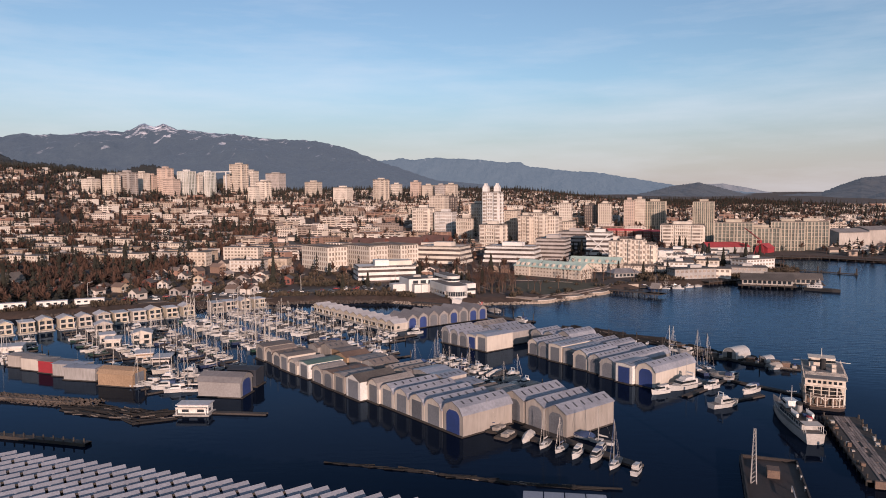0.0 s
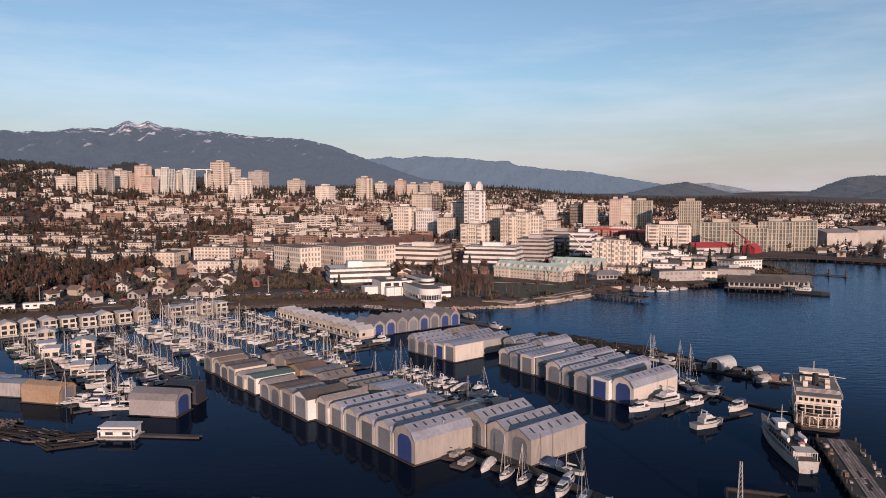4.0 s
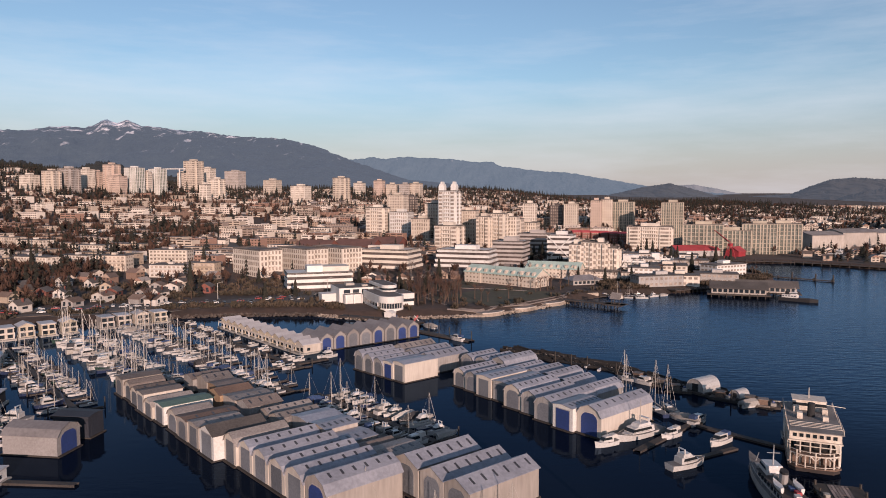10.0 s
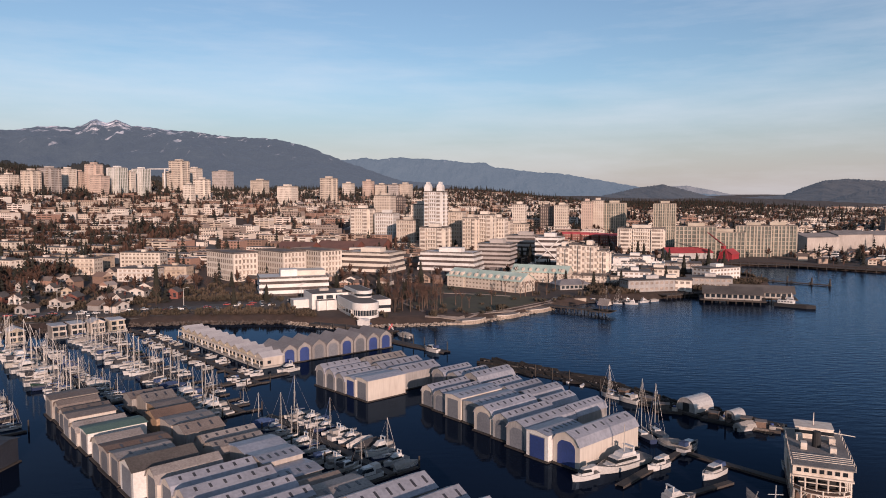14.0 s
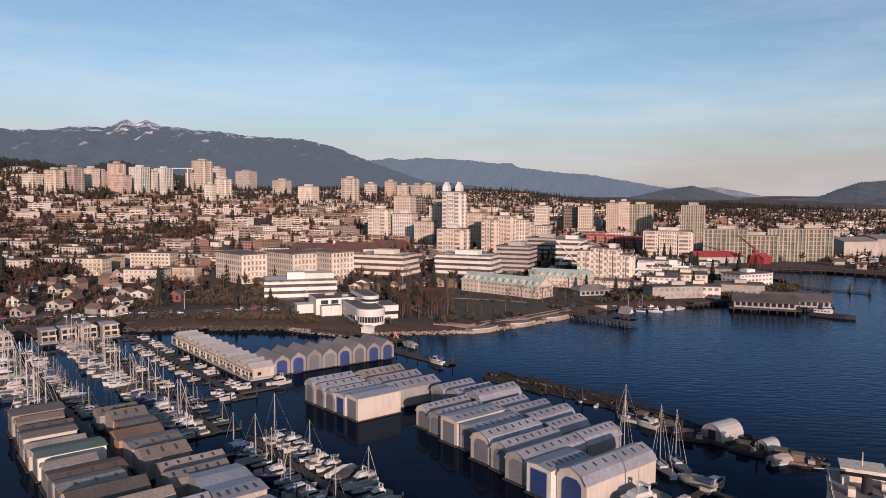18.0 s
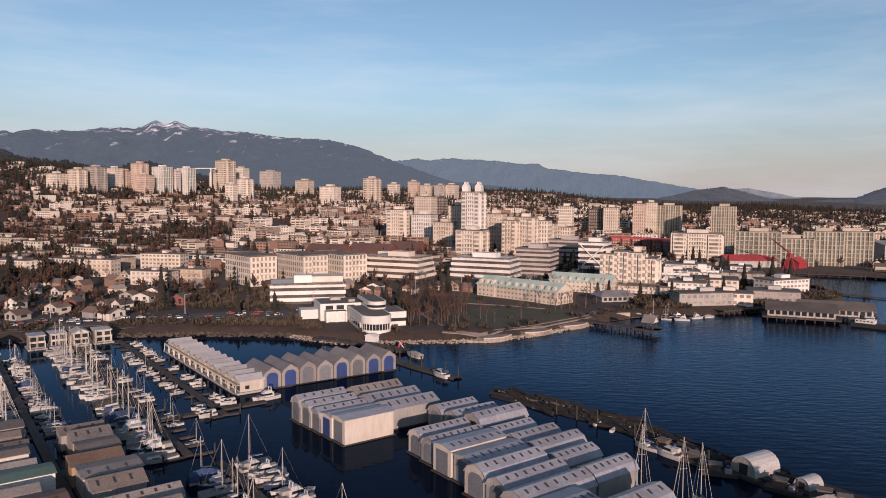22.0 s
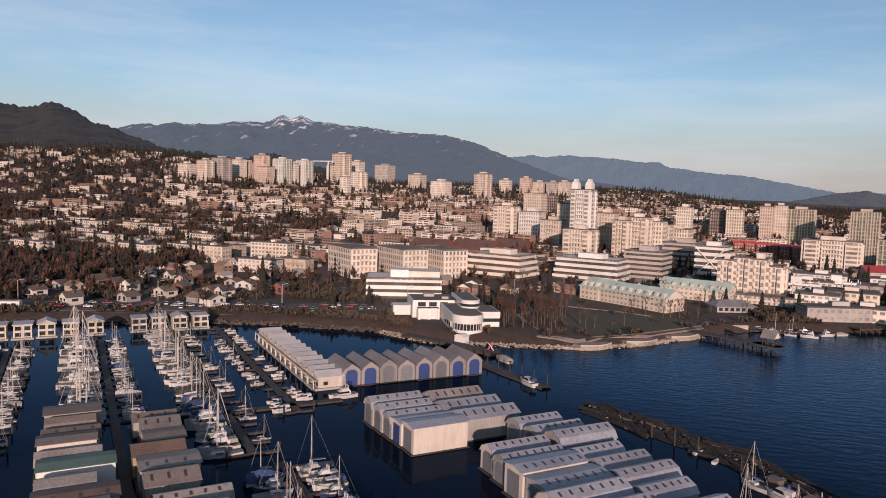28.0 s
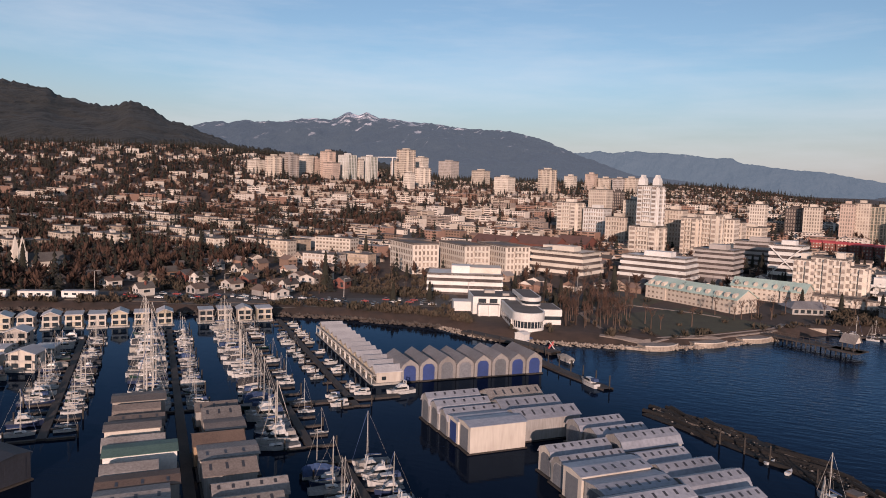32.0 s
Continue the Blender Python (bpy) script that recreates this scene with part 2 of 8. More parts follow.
def ground_z(x, y):
    """Height of the land: a flat shelf behind the shore, then a slope that steepens and runs up to the foothills."""
    d = y - shore_y(x)
    if d < 0:
        return max(-4, d * 0.5)
    if d < 5:
        return d * 0.5
    z = 2.5 + 0.00012 * max(0, min(d, 560) - 60) ** 2
    left = smooth(-150, -700, x + 0.25 * (y - 900))
    if d > 560:
        z += (d - 560) * (0.045 + 0.115 * left)
    cap = 52 - 36 * smooth(130, 520, x) + 0.02 * max(0, y - 1100)
    top = cap + left * 48
    return min(z, top) + noise.noise((x / 90, y / 90, 3)) * min(d / 150, 1) * 2.0


def grid_mesh(name, xs, ys, height, material):
    nx = len(xs)
    vs = [(x, y, height(x, y)) for y in ys for x in xs]
    fs = [(j * nx + i, j * nx + i + 1, (j + 1) * nx + i + 1, (j + 1) * nx + i) for j in range(len(ys) - 1) for i in range(nx - 1)]
    me = bpy.data.meshes.new(name)
    me.from_pydata(vs, [], fs)
    me.materials.append(material)
    return new(name, me)


def land():
    xs = sorted({p[0] for p in SHORE} | set(range(-420, 520, 10)) | set(range(-2600, 2600, 60)))
    ds = [-8, 0, 2, 5, 12, 25, 40, 60, 80] + list(range(100, 700, 25)) + list(range(700, 1600, 50)) + list(range(1600, 3400, 150))
    nx = len(xs)
    vs = []
    for d in ds:
        for x in xs:
            y = shore_y(x) + d
            vs.append((x, y, ground_z(x, y)))
    fs = [(j * nx + i, j * nx + i + 1, (j + 1) * nx + i + 1, (j + 1) * nx + i) for j in range(len(ds) - 1) for i in range(nx - 1)]
    me = bpy.data.meshes.new("ground")
    me.from_pydata(vs, [], fs)
    me.materials.append(surface("winter ground", (0.070, 0.043, 0.032), (0.028, 0.019, 0.0145), 0.95, fine=0.25, coarse=0.02))
    me.polygons.foreach_set("use_smooth", [True] * len(me.polygons))
    tagged(new("ground", me), "brown winter ground rising from the shore to wooded hills", "ground", kind="structure")


land()


def water():
    m = bpy.data.materials.new("harbour water")
    m.use_nodes = True
    t = m.node_tree
    t.nodes.remove(t.nodes["Principled BSDF"])
    deep, gloss, fres, mixs = (t.nodes.new("ShaderNode" + k) for k in ("BsdfDiffuse", "BsdfAnisotropic", "Fresnel", "MixShader"))
    deep.inputs["Color"].default_value = (0.004, 0.0065, 0.014, 1)
    gloss.inputs["Color"].default_value, gloss.inputs["Roughness"].default_value = (0.47, 0.69, 1.0, 1), 0.05
    t.links.new(fres.outputs[0], mixs.inputs[0])
    t.links.new(deep.outputs[0], mixs.inputs[1])
    t.links.new(gloss.outputs[0], mixs.inputs[2])
    t.links.new(mixs.outputs[0], t.nodes["Material Output"].inputs[0])
    geo = t.nodes.new("ShaderNodeNewGeometry")
    mp = t.nodes.new("ShaderNodeMapping")
    mp.inputs["Rotation"].default_value[2] = radians(25)
    mp.inputs["Scale"].default_value = (0.45, 1.3, 1)
    t.links.new(geo.outputs["Position"], mp.inputs[0])
    n1 = t.nodes.new("ShaderNodeTexNoise")
    n1.inputs["Scale"].default_value, n1.inputs["Detail"].default_value = 0.35, 5
    t.links.new(mp.outputs[0], n1.inputs["Vector"])
    # open harbour is choppier than the basin behind the log boom
    sep = t.nodes.new("ShaderNodeSeparateXYZ")
    t.links.new(geo.outputs["Position"], sep.inputs[0])
    k = t.nodes.new("ShaderNodeMath")
    k.operation = "MULTIPLY_ADD"
    k.inputs[1].default_value = 1.31
    t.links.new(sep.outputs[0], k.inputs[0])
    t.links.new(sep.outputs[1], k.inputs[2])
    out = t.nodes.new("ShaderNodeMapRange")
    out.inputs[1].default_value, out.inputs[2].default_value = 310 * S, 380 * S
    out.inputs[3].default_value, out.inputs[4].default_value = 0.03, 0.24
    t.links.new(k.outputs[0], out.inputs[0])
    # reflectivity varied by hand: basin mirrors less sky, open harbour more
    reflectivity = t.nodes.new("ShaderNodeMapRange")
    reflectivity.inputs[1].default_value, reflectivity.inputs[2].default_value = 300 * S, 400 * S
    reflectivity.inputs[3].default_value, reflectivity.inputs[4].default_value = 1.084, 1.145
    t.links.new(k.outputs[0], reflectivity.inputs[0])
    t.links.new(reflectivity.outputs[0], fres.inputs["IOR"])
    bp = t.nodes.new("ShaderNodeBump")
    bp.inputs["Distance"].default_value = 1.0
    t.links.new(out.outputs[0], bp.inputs["Strength"])
    t.links.new(n1.outputs[0], bp.inputs["Height"])
    for node in (gloss, fres):
        t.links.new(bp.outputs[0], node.inputs["Normal"])
    xs, ys = list(range(-2600, 3001, 400)), list(range(-1200, 2001, 400))
    tagged(grid_mesh("water", xs, ys, lambda x, y: 0.0, m), "dark blue harbour water, calm between the docks", "water", kind="structure")


water()


# ---- mountains ----
def ridge(name, label, profile, far, deep, foot, material, seed, rough=1.0, jag=0.0):
    """A mountain range: crest heights in degrees over the eye by bearing (left positive), standing `far` metres off, its near slope `deep` metres wide."""
    az = np.linspace(profile[0][0], profile[-1][0], 260)
    el = np.interp(az, [p[0] for p in profile[::-1]], [p[1] for p in profile[::-1]])
    rows = 26
    r = random.Random(int(seed * 10))
    teeth = [jag * (r.uniform(-1, 1) + 0.8 * noise.noise((a * 2.1, seed, 1))) for a in az]
    vs, fs = [], []
    for j in range(rows + 4):
        k = j / rows
        for a, e, tooth in zip(az, el, teeth):
            crest = 50 + far * math.tan(radians(e))
            rr = far - deep * (1 - k) * (1 if k <= 1 else 1.6)
            x, y = 20 - rr * math.sin(radians(a)), 50 + rr * math.cos(radians(a))
            h = foot + (crest - foot) * (min(k, 1) ** 1.15) - max(0, k - 1) * 900
            n = noise.fractal((x / 420 + seed, y / 420, seed), 1.0, 2.1, 5)
            n2 = abs(noise.fractal((x / 160 + seed, y / 500, seed + 7), 0.9, 2.1, 4))
            h += (crest - foot) * rough * (0.16 * n * (0.25 + math.sin(math.pi * min(k, 1))) - 0.10 * n2 * math.sin(math.pi * min(k, 1)))
            if k >= 1:
                h = min(h, crest + (crest - foot) * 0.02 * n)
            vs.append((x, y, h + tooth * min(k, 1) ** 10))
    n = len(az)
    for j in range(rows + 3):
        for i in range(n - 1):
            fs.append((j * n + i, j * n + i + 1, (j + 1) * n + i + 1, (j + 1) * n + i))
    me = bpy.data.meshes.new(name)
    me.from_pydata(vs, [], fs)
    me.materials.append(material)
    me.polygons.foreach_set("use_smooth", [True] * len(me.polygons))
    return tagged(new(name, me), label, "mountain", kind="structure")


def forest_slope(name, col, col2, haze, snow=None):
    """Far conifer forest; haze is put in as a faint glow of the slope itself; snow lies on ground above a height."""
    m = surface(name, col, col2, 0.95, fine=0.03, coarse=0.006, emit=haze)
    t = m.node_tree
    geo, mp, gul, bmp = (t.nodes.new("ShaderNode" + k) for k in ("NewGeometry", "Mapping", "TexNoise", "Bump"))
    mp.inputs["Scale"].default_value = (1.0, 0.5, 0.35)
    gul.inputs["Scale"].default_value, gul.inputs["Detail"].default_value = 0.011, 7
    bmp.inputs["Strength"].default_value, bmp.inputs["Distance"].default_value = 1.0, 80
    t.links.new(geo.outputs["Position"], mp.inputs[0])
    t.links.new(mp.outputs[0], gul.inputs["Vector"])
    t.links.new(gul.outputs[0], bmp.inputs["Height"])
    t.links.new(bmp.outputs[0], t.nodes["Principled BSDF"].inputs["Normal"])
    if snow:
        t = m.node_tree
        b = t.nodes["Principled BSDF"]
        src = b.inputs["Base Color"].links[0].from_socket
        geo, sep = t.nodes.new("ShaderNodeNewGeometry"), t.nodes.new("ShaderNodeSeparateXYZ")
        t.links.new(geo.outputs["Position"], sep.inputs[0])
        nz = t.nodes.new("ShaderNodeTexNoise")
        nz.inputs["Scale"].default_value, nz.inputs["Detail"].default_value, nz.inputs["Roughness"].default_value = 0.012, 9, 0.68
        t.links.new(geo.outputs["Position"], nz.inputs["Vector"])
        ma = t.nodes.new("ShaderNodeMath")
        ma.operation = "MULTIPLY_ADD"
        ma.inputs[1].default_value = snow[1] * S
        t.links.new(nz.outputs[0], ma.inputs[0])
        t.links.new(sep.outputs[2], ma.inputs[2])
        mr = t.nodes.new("ShaderNodeMapRange")
        mr.inputs[1].default_value, mr.inputs[2].default_value = snow[0] * S, (snow[0] + 45) * S
        t.links.new(ma.outputs[0], mr.inputs[0])
        # narrow snow chutes and clearings below the crest
        run, chute, cut, high, both, top = (t.nodes.new("ShaderNode" + k) for k in ("Mapping", "TexNoise", "MapRange", "MapRange", "Math", "Math"))
        run.inputs["Scale"].default_value = (1.0, 0.25, 0.2)
        run.inputs["Rotation"].default_value[1] = radians(24)
        chute.inputs["Scale"].default_value, chute.inputs["Detail"].default_value, chute.inputs["Roughness"].default_value = 0.017, 6, 0.6
        cut.inputs[1].default_value, cut.inputs[2].default_value = 0.625, 0.665
        high.inputs[1].default_value, high.inputs[2].default_value = snow[2] * S, snow[3] * S
        both.operation, top.operation = "MULTIPLY", "MAXIMUM"
        t.links.new(geo.outputs["Position"], run.inputs[0])
        t.links.new(run.outputs[0], chute.inputs["Vector"])
        t.links.new(chute.outputs[0], cut.inputs[0])
        t.links.new(sep.outputs[2], high.inputs[0])
        t.links.new(cut.outputs[0], both.inputs[0])
        t.links.new(high.outputs[0], both.inputs[1])
        t.links.new(both.outputs[0], top.inputs[0])
        t.links.new(mr.outputs[0], top.inputs[1])
        mx = t.nodes.new("ShaderNodeMix")
        mx.data_type = "RGBA"
        mx.inputs[7].default_value = (0.66, 0.63, 0.66, 1)
        t.links.new(top.outputs[0], mx.inputs[0])
        t.links.new(src, mx.inputs[6])
        t.links.new(mx.outputs[2], b.inputs["Base Color"])
    return m


# glow colour and strength stand for the haze before each slope
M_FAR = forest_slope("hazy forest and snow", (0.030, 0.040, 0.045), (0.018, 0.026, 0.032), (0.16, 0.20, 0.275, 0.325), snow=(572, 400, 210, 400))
M_FAR2 = forest_slope("far forest with blue haze glow", (0.035, 0.045, 0.055), (0.025, 0.035, 0.045), (0.22, 0.285, 0.375, 0.40), snow=(345, 130, 235, 330))
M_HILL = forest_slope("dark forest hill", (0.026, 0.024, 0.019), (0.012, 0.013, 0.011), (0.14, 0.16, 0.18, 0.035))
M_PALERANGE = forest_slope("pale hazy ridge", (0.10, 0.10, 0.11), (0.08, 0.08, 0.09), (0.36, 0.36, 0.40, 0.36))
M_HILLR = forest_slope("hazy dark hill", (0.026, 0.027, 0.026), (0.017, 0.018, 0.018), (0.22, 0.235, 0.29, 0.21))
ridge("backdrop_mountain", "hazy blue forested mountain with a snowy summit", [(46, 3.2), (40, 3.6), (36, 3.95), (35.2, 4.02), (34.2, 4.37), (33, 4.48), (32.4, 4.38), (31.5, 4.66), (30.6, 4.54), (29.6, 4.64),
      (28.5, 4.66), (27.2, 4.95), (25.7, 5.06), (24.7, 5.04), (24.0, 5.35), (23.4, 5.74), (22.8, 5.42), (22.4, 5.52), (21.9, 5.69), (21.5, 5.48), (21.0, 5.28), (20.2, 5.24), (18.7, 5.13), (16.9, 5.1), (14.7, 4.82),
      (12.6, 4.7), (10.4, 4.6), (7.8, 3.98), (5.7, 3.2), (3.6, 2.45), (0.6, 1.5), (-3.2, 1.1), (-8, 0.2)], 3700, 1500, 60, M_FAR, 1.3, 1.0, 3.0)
ridge("backdrop_range", "distant mountain range in blue haze", [(9, 2.5), (6.0, 3.0), (4.2, 3.16), (3.6, 3.3), (3.0, 3.08), (2.0, 3.17), (0.9, 3.29), (-0.3, 3.2), (-2.4, 3.13), (-4.7, 2.83), (-6.0, 2.9), (-6.8, 2.49), (-8.6, 2.3),
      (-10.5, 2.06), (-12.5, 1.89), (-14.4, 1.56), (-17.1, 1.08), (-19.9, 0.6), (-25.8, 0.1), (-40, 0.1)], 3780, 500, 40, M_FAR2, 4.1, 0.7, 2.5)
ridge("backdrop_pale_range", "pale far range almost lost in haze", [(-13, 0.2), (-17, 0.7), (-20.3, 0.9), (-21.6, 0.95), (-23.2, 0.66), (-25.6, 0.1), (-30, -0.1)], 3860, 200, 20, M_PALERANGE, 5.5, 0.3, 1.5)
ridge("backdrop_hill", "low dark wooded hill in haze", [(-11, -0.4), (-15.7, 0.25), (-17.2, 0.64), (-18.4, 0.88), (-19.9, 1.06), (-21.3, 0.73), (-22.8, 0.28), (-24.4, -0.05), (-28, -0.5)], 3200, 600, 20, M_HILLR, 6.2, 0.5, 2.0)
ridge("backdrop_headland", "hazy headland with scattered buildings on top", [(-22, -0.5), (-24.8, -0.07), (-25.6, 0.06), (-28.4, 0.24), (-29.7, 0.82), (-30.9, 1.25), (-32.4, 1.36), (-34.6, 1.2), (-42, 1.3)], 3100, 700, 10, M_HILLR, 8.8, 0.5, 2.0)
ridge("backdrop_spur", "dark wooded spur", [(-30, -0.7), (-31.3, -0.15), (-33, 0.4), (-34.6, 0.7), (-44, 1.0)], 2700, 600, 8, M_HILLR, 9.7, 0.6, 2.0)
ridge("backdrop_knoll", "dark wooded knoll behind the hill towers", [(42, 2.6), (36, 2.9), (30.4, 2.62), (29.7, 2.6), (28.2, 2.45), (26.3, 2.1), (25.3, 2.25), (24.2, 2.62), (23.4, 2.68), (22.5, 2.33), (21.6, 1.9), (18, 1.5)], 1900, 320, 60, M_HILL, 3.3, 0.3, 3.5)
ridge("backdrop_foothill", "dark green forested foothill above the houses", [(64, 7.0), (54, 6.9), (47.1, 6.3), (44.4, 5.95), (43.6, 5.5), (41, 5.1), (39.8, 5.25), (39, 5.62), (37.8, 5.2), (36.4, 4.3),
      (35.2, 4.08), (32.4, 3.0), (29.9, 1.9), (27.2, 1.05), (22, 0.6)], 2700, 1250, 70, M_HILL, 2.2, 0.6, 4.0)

# ---- boathouses ----
M_DULLWALL = surface("dull grey-brown cladding", (0.28, 0.265, 0.26), (0.20, 0.185, 0.18), 0.7, vary=0.12)

def profile_of(w, h, kind):
    """The outline of a boathouse's end, feet to ridge and down again."""
    if kind == "gable":
        return [(-w / 2, 0.25), (-w / 2, h * 0.78), (0, h), (w / 2, h * 0.78), (w / 2, 0.25)]
    if kind == "peak":
        return [(-w / 2, 0.25), (-w / 2, h * 0.66), (-w * 0.40, h * 0.78), (0, h), (w * 0.40, h * 0.78), (w / 2, h * 0.66), (w / 2, 0.25)]
    if kind == "flat":
        return [(-w / 2, 0.25), (-w / 2, h * 0.93), (0, h), (w / 2, h * 0.93), (w / 2, 0.25)]
    return [(-w / 2, 0.25), (-w / 2, h * 0.68), (-w * 0.36, h * 0.86), (0, h), (w * 0.36, h * 0.86), (w / 2, h * 0.68), (w / 2, 0.25)]


BH_N = [0]


def boathouse(m, w, length, h, wall, roof, door, kind="clip", arch=True, lights=6, label="", group="boathouses", rear_door=False, sunny=-1):
    """A floating boat shed: x runs back from its door end, y across it."""
    r = random.Random(BH_N[0])
    BH_N[0] += 1
    ob = thing("boathouse", m, label or "floating boathouse of grey corrugated metal with low gable roof", "boathouse", group)
    pr = profile_of(w, h, kind)
    bm = prism(bmesh.new(), [(y, z) for y, z in pr], 0.0, length, "x")
    part("wall", bm, wall, ob)
    top = pr[1:-1]
    # two roof sheets, each a folded plate with an overhang
    for side in (-1, 1):
        half = [p for p in top if p[0] * side >= -1e-6]
        half.sort(key=lambda p: -abs(p[0]))
        e0, e1 = half[0], half[1]
        k = 0.22 / max(0.1, math.hypot(e1[0] - e0[0], e1[1] - e0[1]))
        half[0] = (e0[0] - (e1[0] - e0[0]) * k, e0[1] - (e1[1] - e0[1]) * k)
        outl = [(y, z + 0.015) for y, z in half] + [(y, z + 0.11) for y, z in half[::-1]]
        part("roof_sheet", prism(bmesh.new(), outl, -0.3, length + 0.25, "x"), roof, ob)
        # translucent strips in the roof
        a, b = half[-1], half[-2]
        for i in range(lights):
            x = length * (i + 0.7) / (lights + 0.2)
            p0 = (b[0] * 0.22 + a[0] * 0.78, b[1] * 0.22 + a[1] * 0.78)
            p1 = (b[0] * 0.62 + a[0] * 0.38, b[1] * 0.62 + a[1] * 0.38)
            if side != sunny:
                continue
            bm = prism(bmesh.new(), [(p0[0], p0[1] + 0.10), (p1[0], p1[1] + 0.10), (p1[0], p1[1] + 0.15), (p0[0], p0[1] + 0.15)], x, x + 0.42, "x")
            part("skylight", bm, M_SKYLIGHT, ob)
    dw, dh = w * 0.33, h * (0.74 if kind != "flat" else 0.80)
    if arch:
        dpr = [(-dw, 0.3), (-dw, dh * 0.76), (-dw * 0.86, dh * 0.88), (-dw * 0.52, dh * 0.99), (0, dh), (dw * 0.52, dh * 0.99), (dw * 0.86, dh * 0.88), (dw, dh * 0.76), (dw, 0.3)]
    else:
        dpr = [(-dw, 0.3), (-dw, dh), (dw, dh), (dw, 0.3)]
    fr = [(y * 1.09, z if i in (0, len(dpr) - 1) else z + 0.18) for i, (y, z) in enumerate(dpr)]
    for x0, x1, xf in ((-0.06, 0.0, -0.03), (length, length + 0.06, length + 0.03)) if rear_door else ((-0.06, 0.0, -0.03),):
        part("door_frame", prism(bmesh.new(), fr, xf, (x0 + x1) / 2 + (0.01 if x0 < 0 else -0.01), "x"), M_GREYWALL if wall is M_WHITE else wall, ob)
        part("door", prism(bmesh.new(), dpr, x0, x1, "x"), door, ob)
    part("float", boxes((-0.5, length + 0.4, -w / 2 - 0.15, w / 2 + 0.15, -0.35, 0.28)), M_PILE, ob)
    return ob


L_GREY = "floating boathouse with pale grey metal roof and roof lights"
L_OLD = "old floating boathouse with weathered patched roof"


def shed_row(u0, u1, v0, width, length, face, seed, walls, roofs, doors, h=(5.0, 5.8), kinds=("clip",), jitter=0.8, lights=6, label="", arch=True):
    """Boathouses side by side along u. face -1: doors toward low v; +1: toward high v."""
    r = random.Random(seed)
    u = u0
    while u + width * 0.8 < u1:
        w = width * r.uniform(0.9, 1.12)
        hh, ln = r.uniform(*h), length * (r.uniform(0.7, 1.12) if label == L_OLD else r.uniform(0.88, 1.1))
        v = v0 + r.uniform(-jitter, jitter)
        m = mpose(u + w / 2, v, 0, 0 if face < 0 else 180)
        boathouse(m, w - 0.25, ln, hh, r.choice(walls), r.choice(roofs), r.choice(doors), r.choice(kinds), arch and r.random() < 0.8, lights if r.random() < 0.75 else 0, label, sunny=face)
        u += w + 0.2


GD, BD = M_GREYDOOR, M_BLUEDOOR
# front group, doors to the basin
for u, w, ln, h, d in ((112.6, 6.6, 14.2, 7.0, BD), (119.3, 6.0, 14.5, 6.3, GD), (125.4, 5.6, 15.0, 5.9, GD), (131.3, 5.6, 14.5, 5.9, GD), (137.2, 5.4, 14.0, 5.8, GD)):
    boathouse(mpose(u, 93.0), w, ln, h, M_CREAM if u > 115 else M_TANWALL, M_ROOF, d, "clip", u < 115, 6, "large floating boathouse with grey metal roof and tall cloth door")
boathouse(mpose(142.6, 92.5), 5.0, 11, 6.0, M_CREAM, M_ROOFTAN, GD, "clip", False, 0, "cream painted boathouse with outside stair and plain roof")
boathouse(mpose(148.6, 90.5), 6.6, 11, 6.3, M_WHITE, M_ROOFDARK, GD, "gable", False, 0, "white boathouse with small dark upper windows and brown roof")
shed_row(153.0, 172, 90.6, 5.6, 11.0, -1, 3, [M_CREAM, M_WHITE, M_TANWALL], [M_ROOFOLD, M_RUST, M_ROOFTAN], [GD], (4.6, 5.6), ("flat", "clip"), 0.6, 3, L_OLD)
boathouse(mpose(175.2, 90.8), 5.4, 11, 4.6, M_WHITE, M_ROOFGREEN, GD, "flat", False, 0, "small boathouse with mossy green roof")
shed_row(178.4, 206, 90.8, 5.6, 11.0, -1, 4, [M_CREAM, M_TANWALL, M_CREAM], [M_ROOFTAN, M_ROOFOLD, M_RUST], [GD], (4.4, 5.4), ("flat", "clip"), 0.6, 3, L_OLD)
# back to back with them, across the dock
for u, w, ln, h in ((98.0, 5.8, 15.5, 6.6), (104.0, 5.8, 15.0, 6.6), (110.8, 6.6, 14.0, 6.9)):
    boathouse(mpose(u, 109.0), w, ln, h, M_TANWALL, M_ROOF, GD, "gable", True, 6, "large tan boathouse with grey roof and roof lights", rear_door=True)
shed_row(115.0, 160, 115.6, 5.8, 9.5, 1, 5, [M_GREYWALL, M_TANWALL], [M_ROOF, M_ROOFTAN, M_ROOFOLD], [GD], (4.6, 5.8), ("flat", "clip"), 0.9, 5, L_OLD)
shed_row(161.0, 206, 113.5, 6.4, 8.6, 1, 6, [M_GREYWALL, M_BROWNWALL, M_TANWALL], [M_ROOFOLD, M_RUST, M_ROOFTAN], [GD], (4.0, 5.2), ("flat", "gable"), 0.9, 3, L_OLD)
# middle cluster
for i, (u, d) in enumerate(((186.0, GD), (181.6, GD), (177.4, GD), (173.2, BD), (168.6, GD))):
    boathouse(mpose(u, 150.6 + 0.25 * i), 4.5 if i < 4 else 5.2, 11.5, (6.0, 5.6, 5.2, 5.0, 5.6)[i], M_GREYWALL if i < 3 else M_CREAM, M_ROOF, d, "clip" if i < 3 else "flat", i < 3, 5 if i < 3 else 0,
              "boathouse with plain white side wall and arched door" if i == 4 else L_GREY)
shed_row(168.5, 192, 163.8, 6.4, 13.5, -1, 7, [M_GREYWALL, M_CREAM], [M_ROOF, M_ROOF, M_ROOFTAN], [GD], (5.6, 6.6), ("flat", "clip", "gable"), 0.8, 6, L_GREY)
